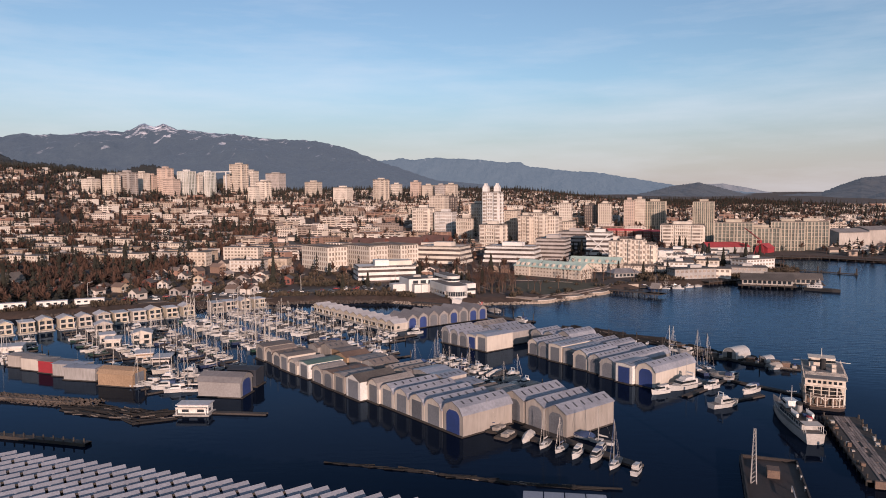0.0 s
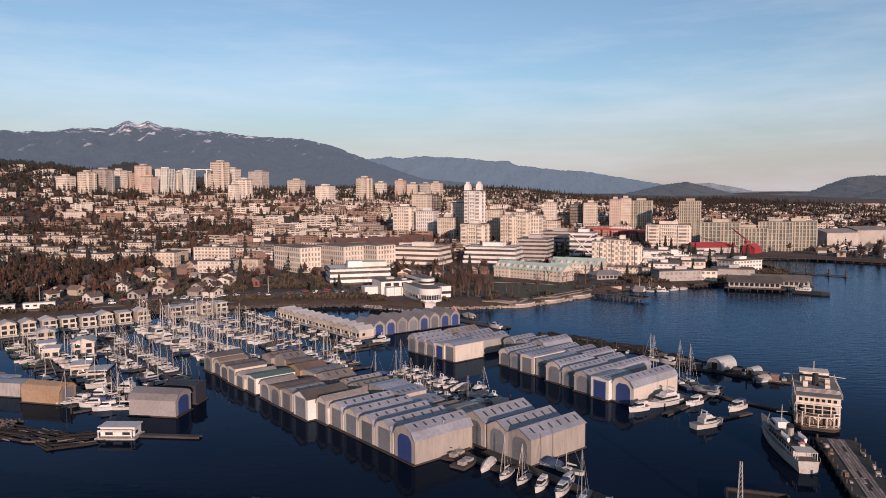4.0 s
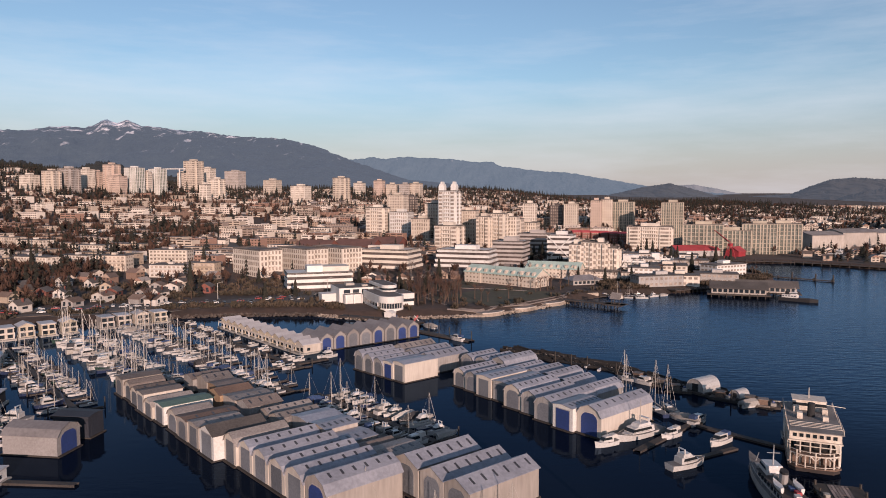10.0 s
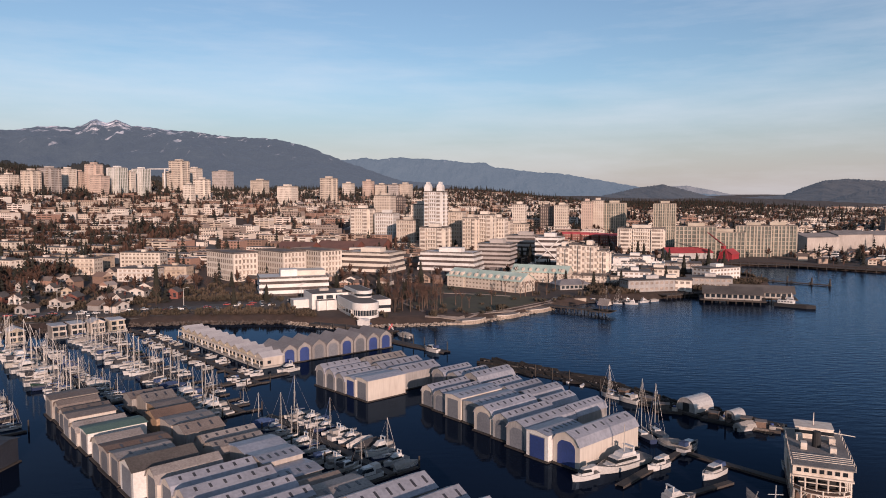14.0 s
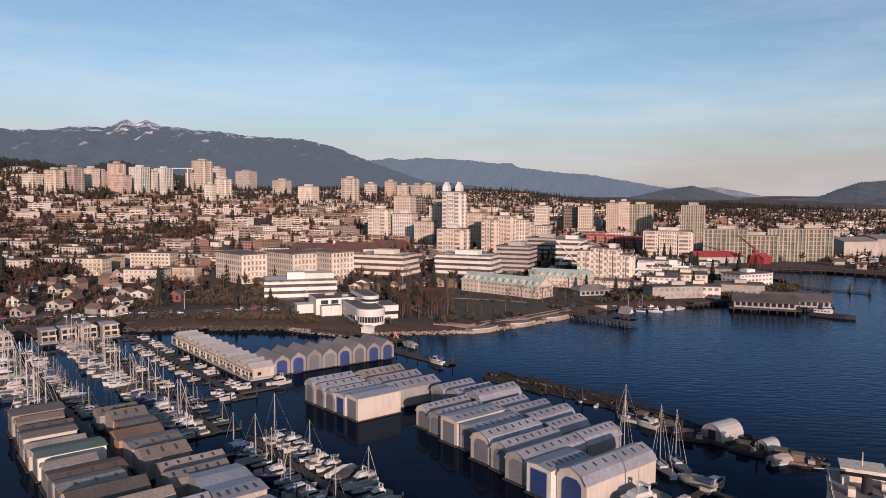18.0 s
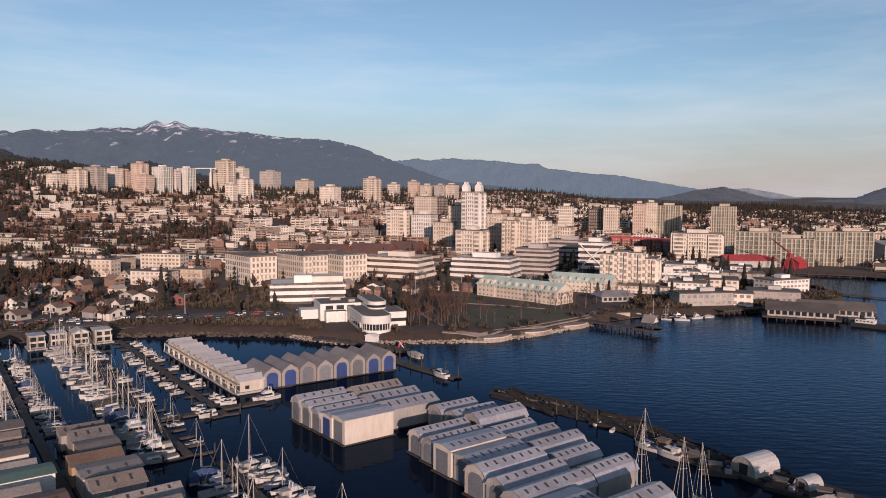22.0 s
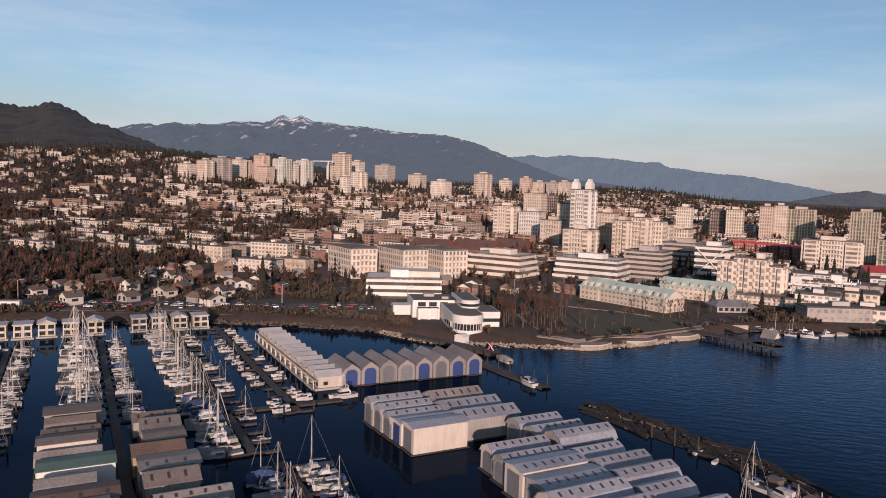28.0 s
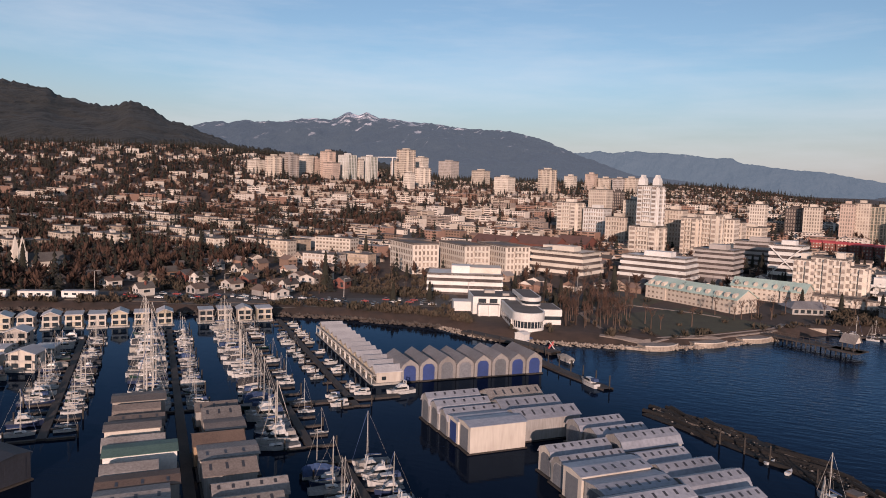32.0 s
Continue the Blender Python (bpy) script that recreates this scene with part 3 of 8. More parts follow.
# long right-hand cluster beside the log boom
for u, v, w, ln, h, wl, d, k in ((153.8, 160.2, 4.6, 12, 5.3, M_CREAM, GD, "clip"), (148.6, 159.6, 4.8, 12, 5.3, M_GREYWALL, GD, "clip"), (143.2, 158.6, 5.2, 13, 5.6, M_CREAM, GD, "flat"),
                                 (137.4, 158.8, 5.4, 13, 5.2, M_GREYWALL, GD, "flat"), (131.6, 156.8, 5.8, 14, 6.0, M_CREAM, GD, "clip"), (126.0, 156.4, 5.0, 14, 5.7, M_GREYWALL, GD, "clip"),
                                 (120.4, 155.0, 5.8, 15, 5.8, M_GREYWALL, GD, "clip"), (114.4, 154.0, 5.4, 10, 5.6, M_WHITE, BD, "flat"), (108.4, 155.2, 6.2, 18.5, 6.6, M_CREAM, BD, "clip")):
    boathouse(mpose(u, v), w, ln, h, wl, M_ROOF, d, k, k == "clip", 7, "boathouse with blue cloth door and pale walls" if d is BD else L_GREY)
for u, v, w, ln, h in ((164.0, 172.5, 5.2, 10, 5.4), (158.6, 172.8, 5.2, 11, 5.4), (152.6, 173.4, 5.8, 12.5, 6.3), (146.6, 173.2, 5.2, 10, 5.0), (141.0, 173.2, 5.2, 11, 5.2), (135.2, 172.6, 5.4, 12, 5.4),
                       (129.4, 172.2, 5.4, 10, 5.0), (121.0, 171.5, 5.4, 10, 5.6)):
    boathouse(mpose(u, v), w, ln, h, M_GREYWALL, M_ROOF, GD, "clip", True, 6, L_GREY)
# far sheds that face the basin
for i in range(8):
    boathouse(mpose(214.5 - 0.2 * i, 157.4 + i * 4.95, 0, 90), 4.75, 12.5, 5.7 + 0.2 * (i % 3), M_DULLWALL, M_ROOFDUSK, BD if i in (0, 1, 4, 6, 7) else GD, "peak", True, 5, "boathouse with grey gable roof and arched blue door")
# single sheds by the west float
boathouse(pose(-50.4, 176.8, 0, 0, 0, 170), 6.8, 11.5, 5.9, M_DULLWALL, M_ROOFDUSK, BD, "clip", True, 6, "single grey boathouse with rusty streaks and roof lights")
boathouse(pose(-82.0, 186.6, 0, 0, 0, 165), 5.4, 11.0, 5.0, M_BROWNWALL, M_BROWNWALL, GD, "clip", False, 0, "brown wooden boathouse with plain roof")
boathouse(pose(-49.5, 186.5, 0, 0, 0, 170), 5.0, 8.0, 4.9, M_BLACKTARP, M_BLACKTARP, M_BLACKTARP, "flat", False, 0, "boat shelter wrapped in dark blue-black tarpaulin")
for x, y, a, wl in ((-95.5, 193.0, 168, M_GREYWALL), (-101, 197.0, 166, M_GREYWALL), (-107.5, 200.0, 160, M_RED), (-114.5, 203.5, 160, M_CREAM), (-121, 207.5, 160, M_TANWALL)):
    boathouse(pose(x, y, 0, 0, 0, a), 4.6, 10.0, 3.9, wl, M_ROOFTAN if wl != M_GREYWALL else M_ROOF, GD, "flat", False, 3, "low boathouse with weathered roof by the rock breakwater")


# ---- the town ----
CT = -22.0                            # the street grid against the view
TAKEN = []                            # footprints that scattered houses and trees keep clear of
M_BEIGE = surface("beige concrete", (0.62, 0.545, 0.46), (0.47, 0.405, 0.34), 0.8, vary=0.1)
M_PINK = surface("pinkish stucco", (0.60, 0.47, 0.395), (0.46, 0.355, 0.30), 0.8, vary=0.08)
M_PALE = surface("pale stucco", (0.70, 0.635, 0.555), (0.53, 0.475, 0.41), 0.8, vary=0.1)
M_SAND = surface("sandy concrete", (0.47, 0.415, 0.335), (0.35, 0.30, 0.24), 0.8, vary=0.1)
M_OLIVEGLASS = surface("olive tinted glass", (0.20, 0.205, 0.175), (0.10, 0.104, 0.09), 0.15, fine=0.5)
M_GREYCON = surface("grey concrete", (0.44, 0.40, 0.38), (0.34, 0.31, 0.29), 0.8, vary=0.1)
M_DARKBAND = surface("dark bronze glass", (0.13, 0.105, 0.098), (0.06, 0.052, 0.05), 0.15, fine=0.7)
M_COPPER = surface("verdigris copper roof", (0.46, 0.57, 0.51), (0.34, 0.45, 0.40), 0.7)
M_REDROOF = surface("dull red roof", (0.38, 0.045, 0.055), (0.26, 0.034, 0.04), 0.7)
M_BRICK = surface("brick wall", (0.20, 0.070, 0.052), (0.13, 0.048, 0.038), 0.85, fine=1.5, vary=0.2)
M_HALLROOF = surface("brown hall roof", (0.15, 0.075, 0.06), (0.09, 0.05, 0.042), 0.85, vary=0.15)
M_LAWN = surface("winter lawn", (0.064, 0.062, 0.031), (0.044, 0.039, 0.022), 0.95, fine=0.6)
M_PATH = surface("worn paving", (0.30, 0.25, 0.215), (0.19, 0.155, 0.135), 0.9, fine=0.8)
M_PALESTONE = surface("pale kerb stone", (0.62, 0.55, 0.47), (0.45, 0.39, 0.33), 0.8)
M_SEAWALL = surface("pale stone seawall", (0.44, 0.365, 0.295), (0.20, 0.16, 0.13), 0.85, fine=1.2, bump=0.4)
M_TARROOF = surface("gravel flat roof", (0.15, 0.13, 0.12), (0.08, 0.07, 0.064), 0.9, vary=0.2)


def lift(x, y):
    return ground_z(x, y) - 0.4


def panes(bm, w, d, z0, z1, step, glass, out=0.06, sides="fblr"):
    """Window panes of one storey round a block w by d, set into the wall's face."""
    for s, ln, off in (("f", w, -d / 2), ("b", w, d / 2), ("l", d, -w / 2), ("r", d, w / 2)):
        if s not in sides:
            continue
        n = max(1, int((ln - 0.8) / step))
        gap = (ln - n * glass) / (n + 1)
        for i in range(n):
            a = -ln / 2 + gap + i * (glass + gap)
            if s in "fb":
                box(bm, a, a + glass, off - out, off + out, z0, z1)
            else:
                box(bm, off - out, off + out, a, a + glass, z0, z1)
    return bm


def tower(x, y, w, d, top, wall, style="panes", turn=CT, label="", name="apartment_tower", category="tower", roof=M_TARROOF, storey=2.9, glass=None, step=2.0, crown=True, group="town towers", taper=0.0):
    """A block of flats or offices: wall, roof, and each storey's windows as a part."""
    z = lift(x, y)
    h = top - z
    ob = thing(name, pose(x, y, z, 0, 0, turn), label or "beige concrete apartment tower with rows of windows", category, group)
    TAKEN.append((x, y, max(w, d) * 0.62))
    n = max(2, int(h / storey))
    s = h / n
    glass = glass or M_TOWNGLASS
    if style == "bands":
        part("glazing", boxes(*[(-w / 2 + 0.6 + i * taper, w / 2 - 0.6 - i * taper, -d / 2 + 0.6 + i * taper, d / 2 - 0.6 - i * taper, i * s, i * s + s * 0.98) for i in range(n)]), glass, ob)
        for i in range(n):
            k = i * taper
            part("spandrel", boxes((-w / 2 + k, w / 2 - k, -d / 2 + k, d / 2 - k, i * s + s * 0.55, i * s + s * 1.08)), wall, ob)
        w, d = w - 2 * taper * (n - 1), d - 2 * taper * (n - 1)
    elif style == "glass":
        part("glazing", boxes((-w / 2, w / 2, -d / 2, d / 2, 0, h)), glass, ob)
        for i in range(n + 1):
            part("floor_edge", boxes((-w / 2 - 0.25, w / 2 + 0.25, -d / 2 - 0.25, d / 2 + 0.25, i * s - 0.2, i * s + 0.2)), wall, ob)
        for a in (-0.5, -0.41, -0.3, -0.2, -0.1, 0.02, 0.1, 0.21, 0.3, 0.4, 0.5):
            q = 0.5 if round(a * 100) % 20 else 0.28
            part("pier", boxes((a * w - q, a * w + q, -d / 2 - 0.9 + q, -d / 2 + 0.3, 0, h + 0.4 - q)), wall, ob)
        for a in (-0.5, -0.3, -0.1, 0.1, 0.3, 0.5):
            part("pier", boxes((w / 2 - 0.3, w / 2 + 0.35, a * d - 0.45, a * d + 0.45, 0, h + 0.4)), wall, ob)
    else:
        bm = boxes((-w / 2, w / 2, -d / 2, d / 2, 0, h))
        if style == "bays":
            for a in (-0.34, 0.34):
                box(bm, a * w - w * 0.11, a * w + w * 0.11, -d / 2 - 1.1, -d / 2, 0, h - 1.2)
                box(bm, w / 2, w / 2 + 1.1, a * d - d * 0.11, a * d + d * 0.11, 0, h - 1.2)
        part("wall", bm, wall, ob)
        far = None
        for i in range(n):
            bm = panes(bmesh.new(), w, d, i * s + s * 0.22, i * s + s * 0.86, step, step * 0.52)
            if style == "bays":
                for a in (-0.34, 0.34):
                    box(bm, a * w - w * 0.09, a * w + w * 0.09, -d / 2 - 1.16, -d / 2 - 1.05, i * s + s * 0.25, i * s + s * 0.82)
                    box(bm, w / 2 + 1.05, w / 2 + 1.16, a * d - d * 0.09, a * d + d * 0.09, i * s + s * 0.25, i * s + s * 0.82)
            if y < 760:
                tagged(part("window_band", bm, glass, ob), kind="stuff")
            else:
                far = far or bmesh.new()
                me = bpy.data.meshes.new("tmp")
                bm.to_mesh(me)
                far.from_mesh(me)
                bpy.data.meshes.remove(me)
                bm.free()
            if style in ("panes", "bays") and i and y < 760:
                part("balcony", boxes((-w * 0.16, w * 0.16, -d / 2 - 1.3, -d / 2, i * s - 0.12, i * s + 0.9)), wall, ob)
        if far:
            tagged(part("glazing", far, glass, ob), kind="stuff")
    part("roof", boxes((-w / 2 + 0.3, w / 2 - 0.3, -d / 2 + 0.3, d / 2 - 0.3, h - 0.2, h + 0.12), (-w / 2, w / 2, -d / 2, -d / 2 + 0.3, h - 0.2, h + 0.7), (-w / 2, w / 2, d / 2 - 0.3, d / 2, h - 0.2, h + 0.7),
                       (-w / 2, -w / 2 + 0.3, -d / 2, d / 2, h - 0.2, h + 0.7), (w / 2 - 0.3, w / 2, -d / 2, d / 2, h - 0.2, h + 0.7)), roof, ob)
    if crown:
        part("machine_room", boxes((-w * 0.2, w * 0.22, -d * 0.2, d * 0.2, h, h + 2.9)), wall, ob)
    return ob


L_HILL = "tall pale concrete apartment tower on the hill"
for x, y, w, top, wl, st in ((-489, 983, 19, 79, M_PALE, "panes"), (-455, 972, 18, 84, M_BEIGE, "bays"), (-443, 993, 22, 88, M_GREYCON, "bays"), (-445, 1046, 18, 89, M_PALE, "panes"),
                             (-437, 1063, 13, 86, M_PINK, "panes"), (-413, 1054, 18, 96, M_PINK, "bays"), (-393, 1025, 19, 79, M_PINK, "panes"), (-380, 1050, 20, 91, M_WHITE, "glass"),
                             (-362, 1089, 19, 91, M_WHITE, "glass"), (-370, 1068, 12, 86, M_PALE, "panes"), (-375, 1240, 14, 91, M_BEIGE, "panes"), (-355, 1234, 25, 110, M_BEIGE, "bays"),
                             (-360, 1330, 22, 102, M_PALE, "panes"), (-267, 999, 12, 67, M_PALE, "panes"), (-272, 1073, 18, 76, M_PALE, "bays"), (-347, 1471, 32, 102, M_GREYCON, "panes")):
    tower(x, y, w, w * 0.8, top, wl, st, label=L_HILL, group="hill towers", glass=M_GLASSGREEN if st == "glass" else None, storey=4.4 if st == "glass" else 2.9)
for x, y, w, top, wl, st in ((-229, 1254, 24, 79, M_BEIGE, "panes"), (-150, 1064, 23, 66, M_PALE, "panes"), (-94, 1082, 20, 78, M_BEIGE, "bays"), (-84, 1288, 17, 75, M_PALE, "panes"), (-47, 1248, 16, 78, M_PINK, "panes"),
                             (-25, 1248, 18, 72, M_BEIGE, "panes"), (-3, 1236, 17, 72, M_GREYCON, "panes"), (15, 1239, 20, 73, M_BEIGE, "panes"), (-4, 830, 19, 52, M_BEIGE, "panes"), (11, 868, 12, 50, M_DARKBAND, "panes"),
                             (-19, 695, 18, 40, M_PALE, "bays"), (3, 690, 18, 36, M_WHITE, "panes"), (22, 649, 16, 31, M_BEIGE, "panes"), (43, 600, 20, 27, M_PALE, "bays")):
    tower(x, y, w, w * 0.8, top, wl, st, label="mid-town apartment block of %s concrete with balconies" % ("white" if wl is M_WHITE else "beige"))
for x, y, w, top, wl, st in ((71, 604, 11, 34, M_BEIGE, "bays"), (84, 625, 15, 36, M_PALE, "bays"), (105, 671, 15, 30, M_BEIGE, "panes"), (138, 790, 13, 43, M_PALE, "panes"), (172, 814, 14, 40, M_DARKBAND, "panes"),
                             (184, 797, 14, 42, M_BEIGE, "panes"), (212, 800, 11, 46, M_PINK, "panes"), (225, 805, 12, 47, M_BEIGE, "panes"), (62, 640, 14, 38, M_BEIGE, "panes"), (96, 640, 16, 33, M_PALE, "panes"),
                             (120, 700, 22, 26, M_BEIGE, "panes"), (33, 655, 14, 44, M_BEIGE, "panes")):
    tower(x, y, w, w * 0.8, top, wl, st, label="lower town apartment tower with stacked balconies")
tower(245, 813, 24, 18, 44, M_SAND, "glass", glass=M_OLIVEGLASS, label="green glass apartment tower with pale floor edges")
tower(271, 731, 20, 16, 44, M_SAND, "glass", glass=M_OLIVEGLASS, label="green glass apartment tower near the shipyards")
tower(212, 622, 36, 18, 25, M_PALE, "bays", step=1.7, label="broad pale apartment slab with many balconies", name="apartment_block")
for x, y, w, top in ((251, 607, 30, 27), (278, 615, 30, 22), (303, 618, 26, 27), (325, 622, 28, 27)):
    tower(x, y, w, 16, top, M_SAND, "glass", glass=M_OLIVEGLASS, label="mid-rise condominium with green glass and beige piers", name="apartment_block")
# the tall tower with two white pinnacles
tw = tower(44, 622, 15, 13, 54.5, M_WHITE, "bays", label="tall white apartment tower with two pointed roof turrets", crown=False, step=1.5)
for a in (-5.2, 5.2):
    zt = 58 - lift(44, 622)
    part("turret", boxes((a - 2.3, a + 2.3, -5.2, 1.0, zt - 9, zt + 0.6)), M_WHITE, tw)
    part("turret_cap", prism(bmesh.new(), [(a - 2.3, zt + 0.6), (a + 2.3, zt + 0.6), (a + 1.9, zt + 2.0), (a + 0.9, zt + 2.8), (a + 0.6, zt + 4.4), (a - 0.6, zt + 4.4), (a - 0.9, zt + 2.8), (a - 1.9, zt + 2.0)], -4.8, 0.6, "y"), M_WHITE, tw)
# waterfront offices with white bands
for x, y, w, d, top, wl, gl in ((1, 490, 34, 24, 16.5, M_PALE, M_DARKBAND), (50, 500, 38, 22, 15.5, M_WHITE, M_DARKBAND), (82, 521, 22, 20, 19.5, M_GREYCON, M_DARKBAND), (112, 590, 26, 18, 21, M_GREYCON, M_DARKBAND),
                                (-10, 522, 30, 16, 14, M_PALE, M_DARKBAND)):
    tower(x, y, w, d, top, wl, "bands", label="waterfront office block with pale bands and dark windows", name="office_block", category="office", storey=2.7, glass=gl, group="waterfront offices", taper=0.5 if wl is not M_GREYCON else 0.0)
wf = tower(121, 541, 18, 16, 22.5, M_WHITE, "bands", label="office block with white cross-braced frame", name="office_block", category="office", storey=3.6, glass=M_DARKBAND, group="waterfront offices")
hh = 22.5 - lift(121, 541)
for s in (-1, 1):
    bm = bmesh.new()
    rod(bm, (-9.2 * s, -8.4, 1), (9.2 * s, -8.4, hh), 0.35)
    part("brace", bm, M_WHITE, wf)
# condominium on the shore, stepped in four bays
for i, (x, y, top) in enumerate(((115, 466, 21), (122, 464.5, 22.5), (129, 463, 22), (136, 462, 19))):
    tower(x, y, 7.4, 15, top, M_PALE, "bays", label="cream waterfront condominium wing with bay windows", name="condominium", category="apartments", step=2.0, crown=i % 2 == 0, group="condominium wings")
tower(126, 449, 38, 10, 6.0, M_PALE, "panes", label="low curved podium of the condominium", name="podium", category="building", crown=False)
# apartment blocks above the park
for x, y, top in ((-79, 467, 18.5), (-53, 475, 18.5), (-33, 484, 18.5)):
    tower(x, y, 15, 32, top, M_PALE, "panes", turn=42, label="long pale apartment block with balconies above the road", name="apartment_block", category="apartments", step=2.3, crown=False, group="apartments above the park")
# white stepped office behind the restaurant
wo = tower(-34, 405, 33, 20, 11.2, M_WHITE, "bands", turn=15, label="white office building with dark ribbon windows", name="office_building", category="office", storey=2.6, glass=M_DARKBAND, crown=False)
part("roof_block", boxes((-6, 2, -4, 4, 9.2, 12.6)), M_WHITE, wo)
part("upper_floor", boxes((-2, 16, -2, 10, 9.2, 11.8)), M_PALE, wo)


def gable_block(name, x, y, w, d, h, rise, wall, roof, label, turn=CT, category="building", windows=True, group="", z=None, storeys=1, dormers=0):
    z = lift(x, y) if z is None else z
    ob = thing(name, pose(x, y, z, 0, 0, turn), label, category, group)
    TAKEN.append((x, y, max(w, d) * 0.6))
    part("wall", prism(bmesh.new(), [(-d / 2, 0), (-d / 2, h), (0, h + rise), (d / 2, h), (d / 2, 0)], -w / 2, w / 2, "x"), wall, ob)
    for s in (-1, 1):
        k = 1 + 0.5 / (d / 2)
        e = (s * d / 2 * k, h - rise * 0.5 / (d / 2))
        part("roof_slope", prism(bmesh.new(), [(0, h + rise + 0.02), e, (e[0], e[1] + 0.25), (0, h + rise + 0.27)], -w / 2 - 0.5, w / 2 + 0.5, "x"), roof, ob)
    if windows:
        for i in range(storeys):
            z0 = h / storeys * i + 0.9
            tagged(part("window_band", panes(bmesh.new(), w, d, z0, min(z0 + 1.2, h / storeys * (i + 1) - 0.35), 2.1, 0.95), M_TOWNGLASS, ob), kind="stuff")
    for i in range(dormers):
        a = -w / 2 + w * (i + 0.5) / dormers
        part("dormer", prism(bmesh.new(), [(a - 0.75, h + 0.3), (a - 0.75, h + rise * 0.45), (a, h + rise * 0.66), (a + 0.75, h + rise * 0.45), (a + 0.75, h + 0.3)], -d / 2 + 0.3, -d / 4, "y"), wall, ob)
    return ob


# green-roofed complex beside the park
for x, y, w, d, a, dn in ((66.2, 417.0, 36, 11, -42, 8), (78.5, 406.5, 11, 13, -42, 3), (97.7, 451.3, 30, 11, -26.6, 7), (108.5, 446.0, 10, 13, -26.6, 2), (52.5, 430.5, 11, 14, -42, 3)):
    gable_block("townhouse_block", x, y, w, d, 6.0 + 0.03 * (w % 7), 3.4, M_BEIGE, M_COPPER, "three-storey cream block with pale green metal roof and dormers", a, "townhouses", True, "green-roofed blocks", None, 3, dn)


def restaurant():
    """The white building on the point: stacked flat-roofed terraces that end in round glazed bays; x runs out to the water."""
    ob = thing("restaurant", pose(6.2, 335.0, 2.1, 0, 0, -69), "white terraced waterfront restaurant with a round glazed end", "restaurant")
    TAKEN.extend([(2, 346, 14), (-6, 358, 13), (-17, 362, 13), (8, 334, 8)])

    def bay(cx, cy, r, back, z0, z1, n=28):
        pts = [(cx + r * math.cos(math.pi * (i / (n - 1) - 0.5)), cy + r * math.sin(math.pi * (i / (n - 1) - 0.5))) for i in range(n)]
        return prism(bmesh.new(), pts + [(back, cy + r), (back, cy - r)], z0, z1, "z")

    part("round_base", bay(0, 0, 5.4, -20, -1.0, 1.3), M_WHITE, ob)
    part("round_glazing", bay(0, 0, 5.15, -20, 1.3, 3.5), M_GLASS, ob)
    for k in range(15):
        a = math.pi * (k / 14 - 0.5)
        part("mullion", boxes((5.2 * math.cos(a) - 0.07, 5.2 * math.cos(a) + 0.07, 5.2 * math.sin(a) - 0.07, 5.2 * math.sin(a) + 0.07, 1.3, 3.5)), M_WHITE, ob)
    part("round_parapet", bay(0, 0, 5.5, -22, 3.5, 6.3), M_WHITE, ob)
    part("terrace_floor", bay(0, 0, 4.9, -21.5, 6.3, 6.36), M_TARROOF, ob)
    part("side_wall", boxes((-24, -0.5, -5.7, -5.3, 1.0, 3.6)), M_WHITE, ob)
    for k in range(5):
        part("hall_window", boxes((-19 + 4 * k, -16.4 + 4 * k, -5.78, -5.68, 1.7, 3.0)), M_GLASS, ob)
    part("east_wing", boxes((-22, -7, 5.0, 13.2, -1, 2.0), (-22, -7, 5.0, 13.4, 3.3, 5.6)), M_WHITE, ob)
    part("east_glazing", boxes((-21.7, -7.3, 5.0, 13.0, 2.0, 3.3)), M_GLASS, ob)
    part("east_roof", boxes((-21.6, -7.4, 5.6, 13.0, 5.6, 5.66)), M_TARROOF, ob)
    part("upper_wall", bay(-13, 3.6, 3.4, -30, 6.3, 6.9), M_WHITE, ob)
    part("upper_glazing", bay(-13, 3.6, 3.15, -30, 6.9, 7.9), M_GLASS, ob)
    part("upper_parapet", bay(-13, 3.6, 3.5, -31, 7.9, 9.2), M_WHITE, ob)
    part("upper_roof", bay(-13, 3.6, 3.0, -30.5, 9.2, 9.26), M_TARROOF, ob)
    part("back_block", boxes((-41, -25, -15.5, 2.5, -1, 6.9)), M_WHITE, ob)
    part("back_roof", boxes((-40.6, -25.4, -15.1, 2.1, 6.9, 6.96)), M_TARROOF, ob)
    for k in range(3):
        part("back_window", boxes((-25.06, -24.94, -13.5 + 4.2 * k, -10.6 + 4.2 * k, 4.6, 6.2)), M_GLASS, ob)
    part("west_block", boxes((-31, -21.5, -14.0, -5.8, -1, 4.4)), M_WHITE, ob)
    part("west_roof", boxes((-30.7, -21.8, -13.7, -6.1, 4.4, 4.46)), M_TARROOF, ob)
    part("low_block", boxes((-38, -31, -22, -15.5, -1, 4.0)), M_WHITE, ob)
    part("roof_plant", boxes((-37, -34, -10, -6, 6.9, 8.0), (-30, -28, -4, -1.5, 6.9, 7.8)), M_CONCRETE, ob)
    for k in range(3):
        part("column", boxes((-21.3, -20.7, -13.8 + 3.6 * k, -13.2 + 3.6 * k, -1, 4.4)), M_WHITE, ob)


restaurant()
# low brown-roofed halls
for x, y, w in ((-62, 602, 30), (-30, 606, 34), (-5, 612, 24)):
    gable_block("low_hall", x, y, w, 20, 4.0, 5.0, M_BRICK, M_HALLROOF, "low hall with a broad reddish brown roof", category="hall")
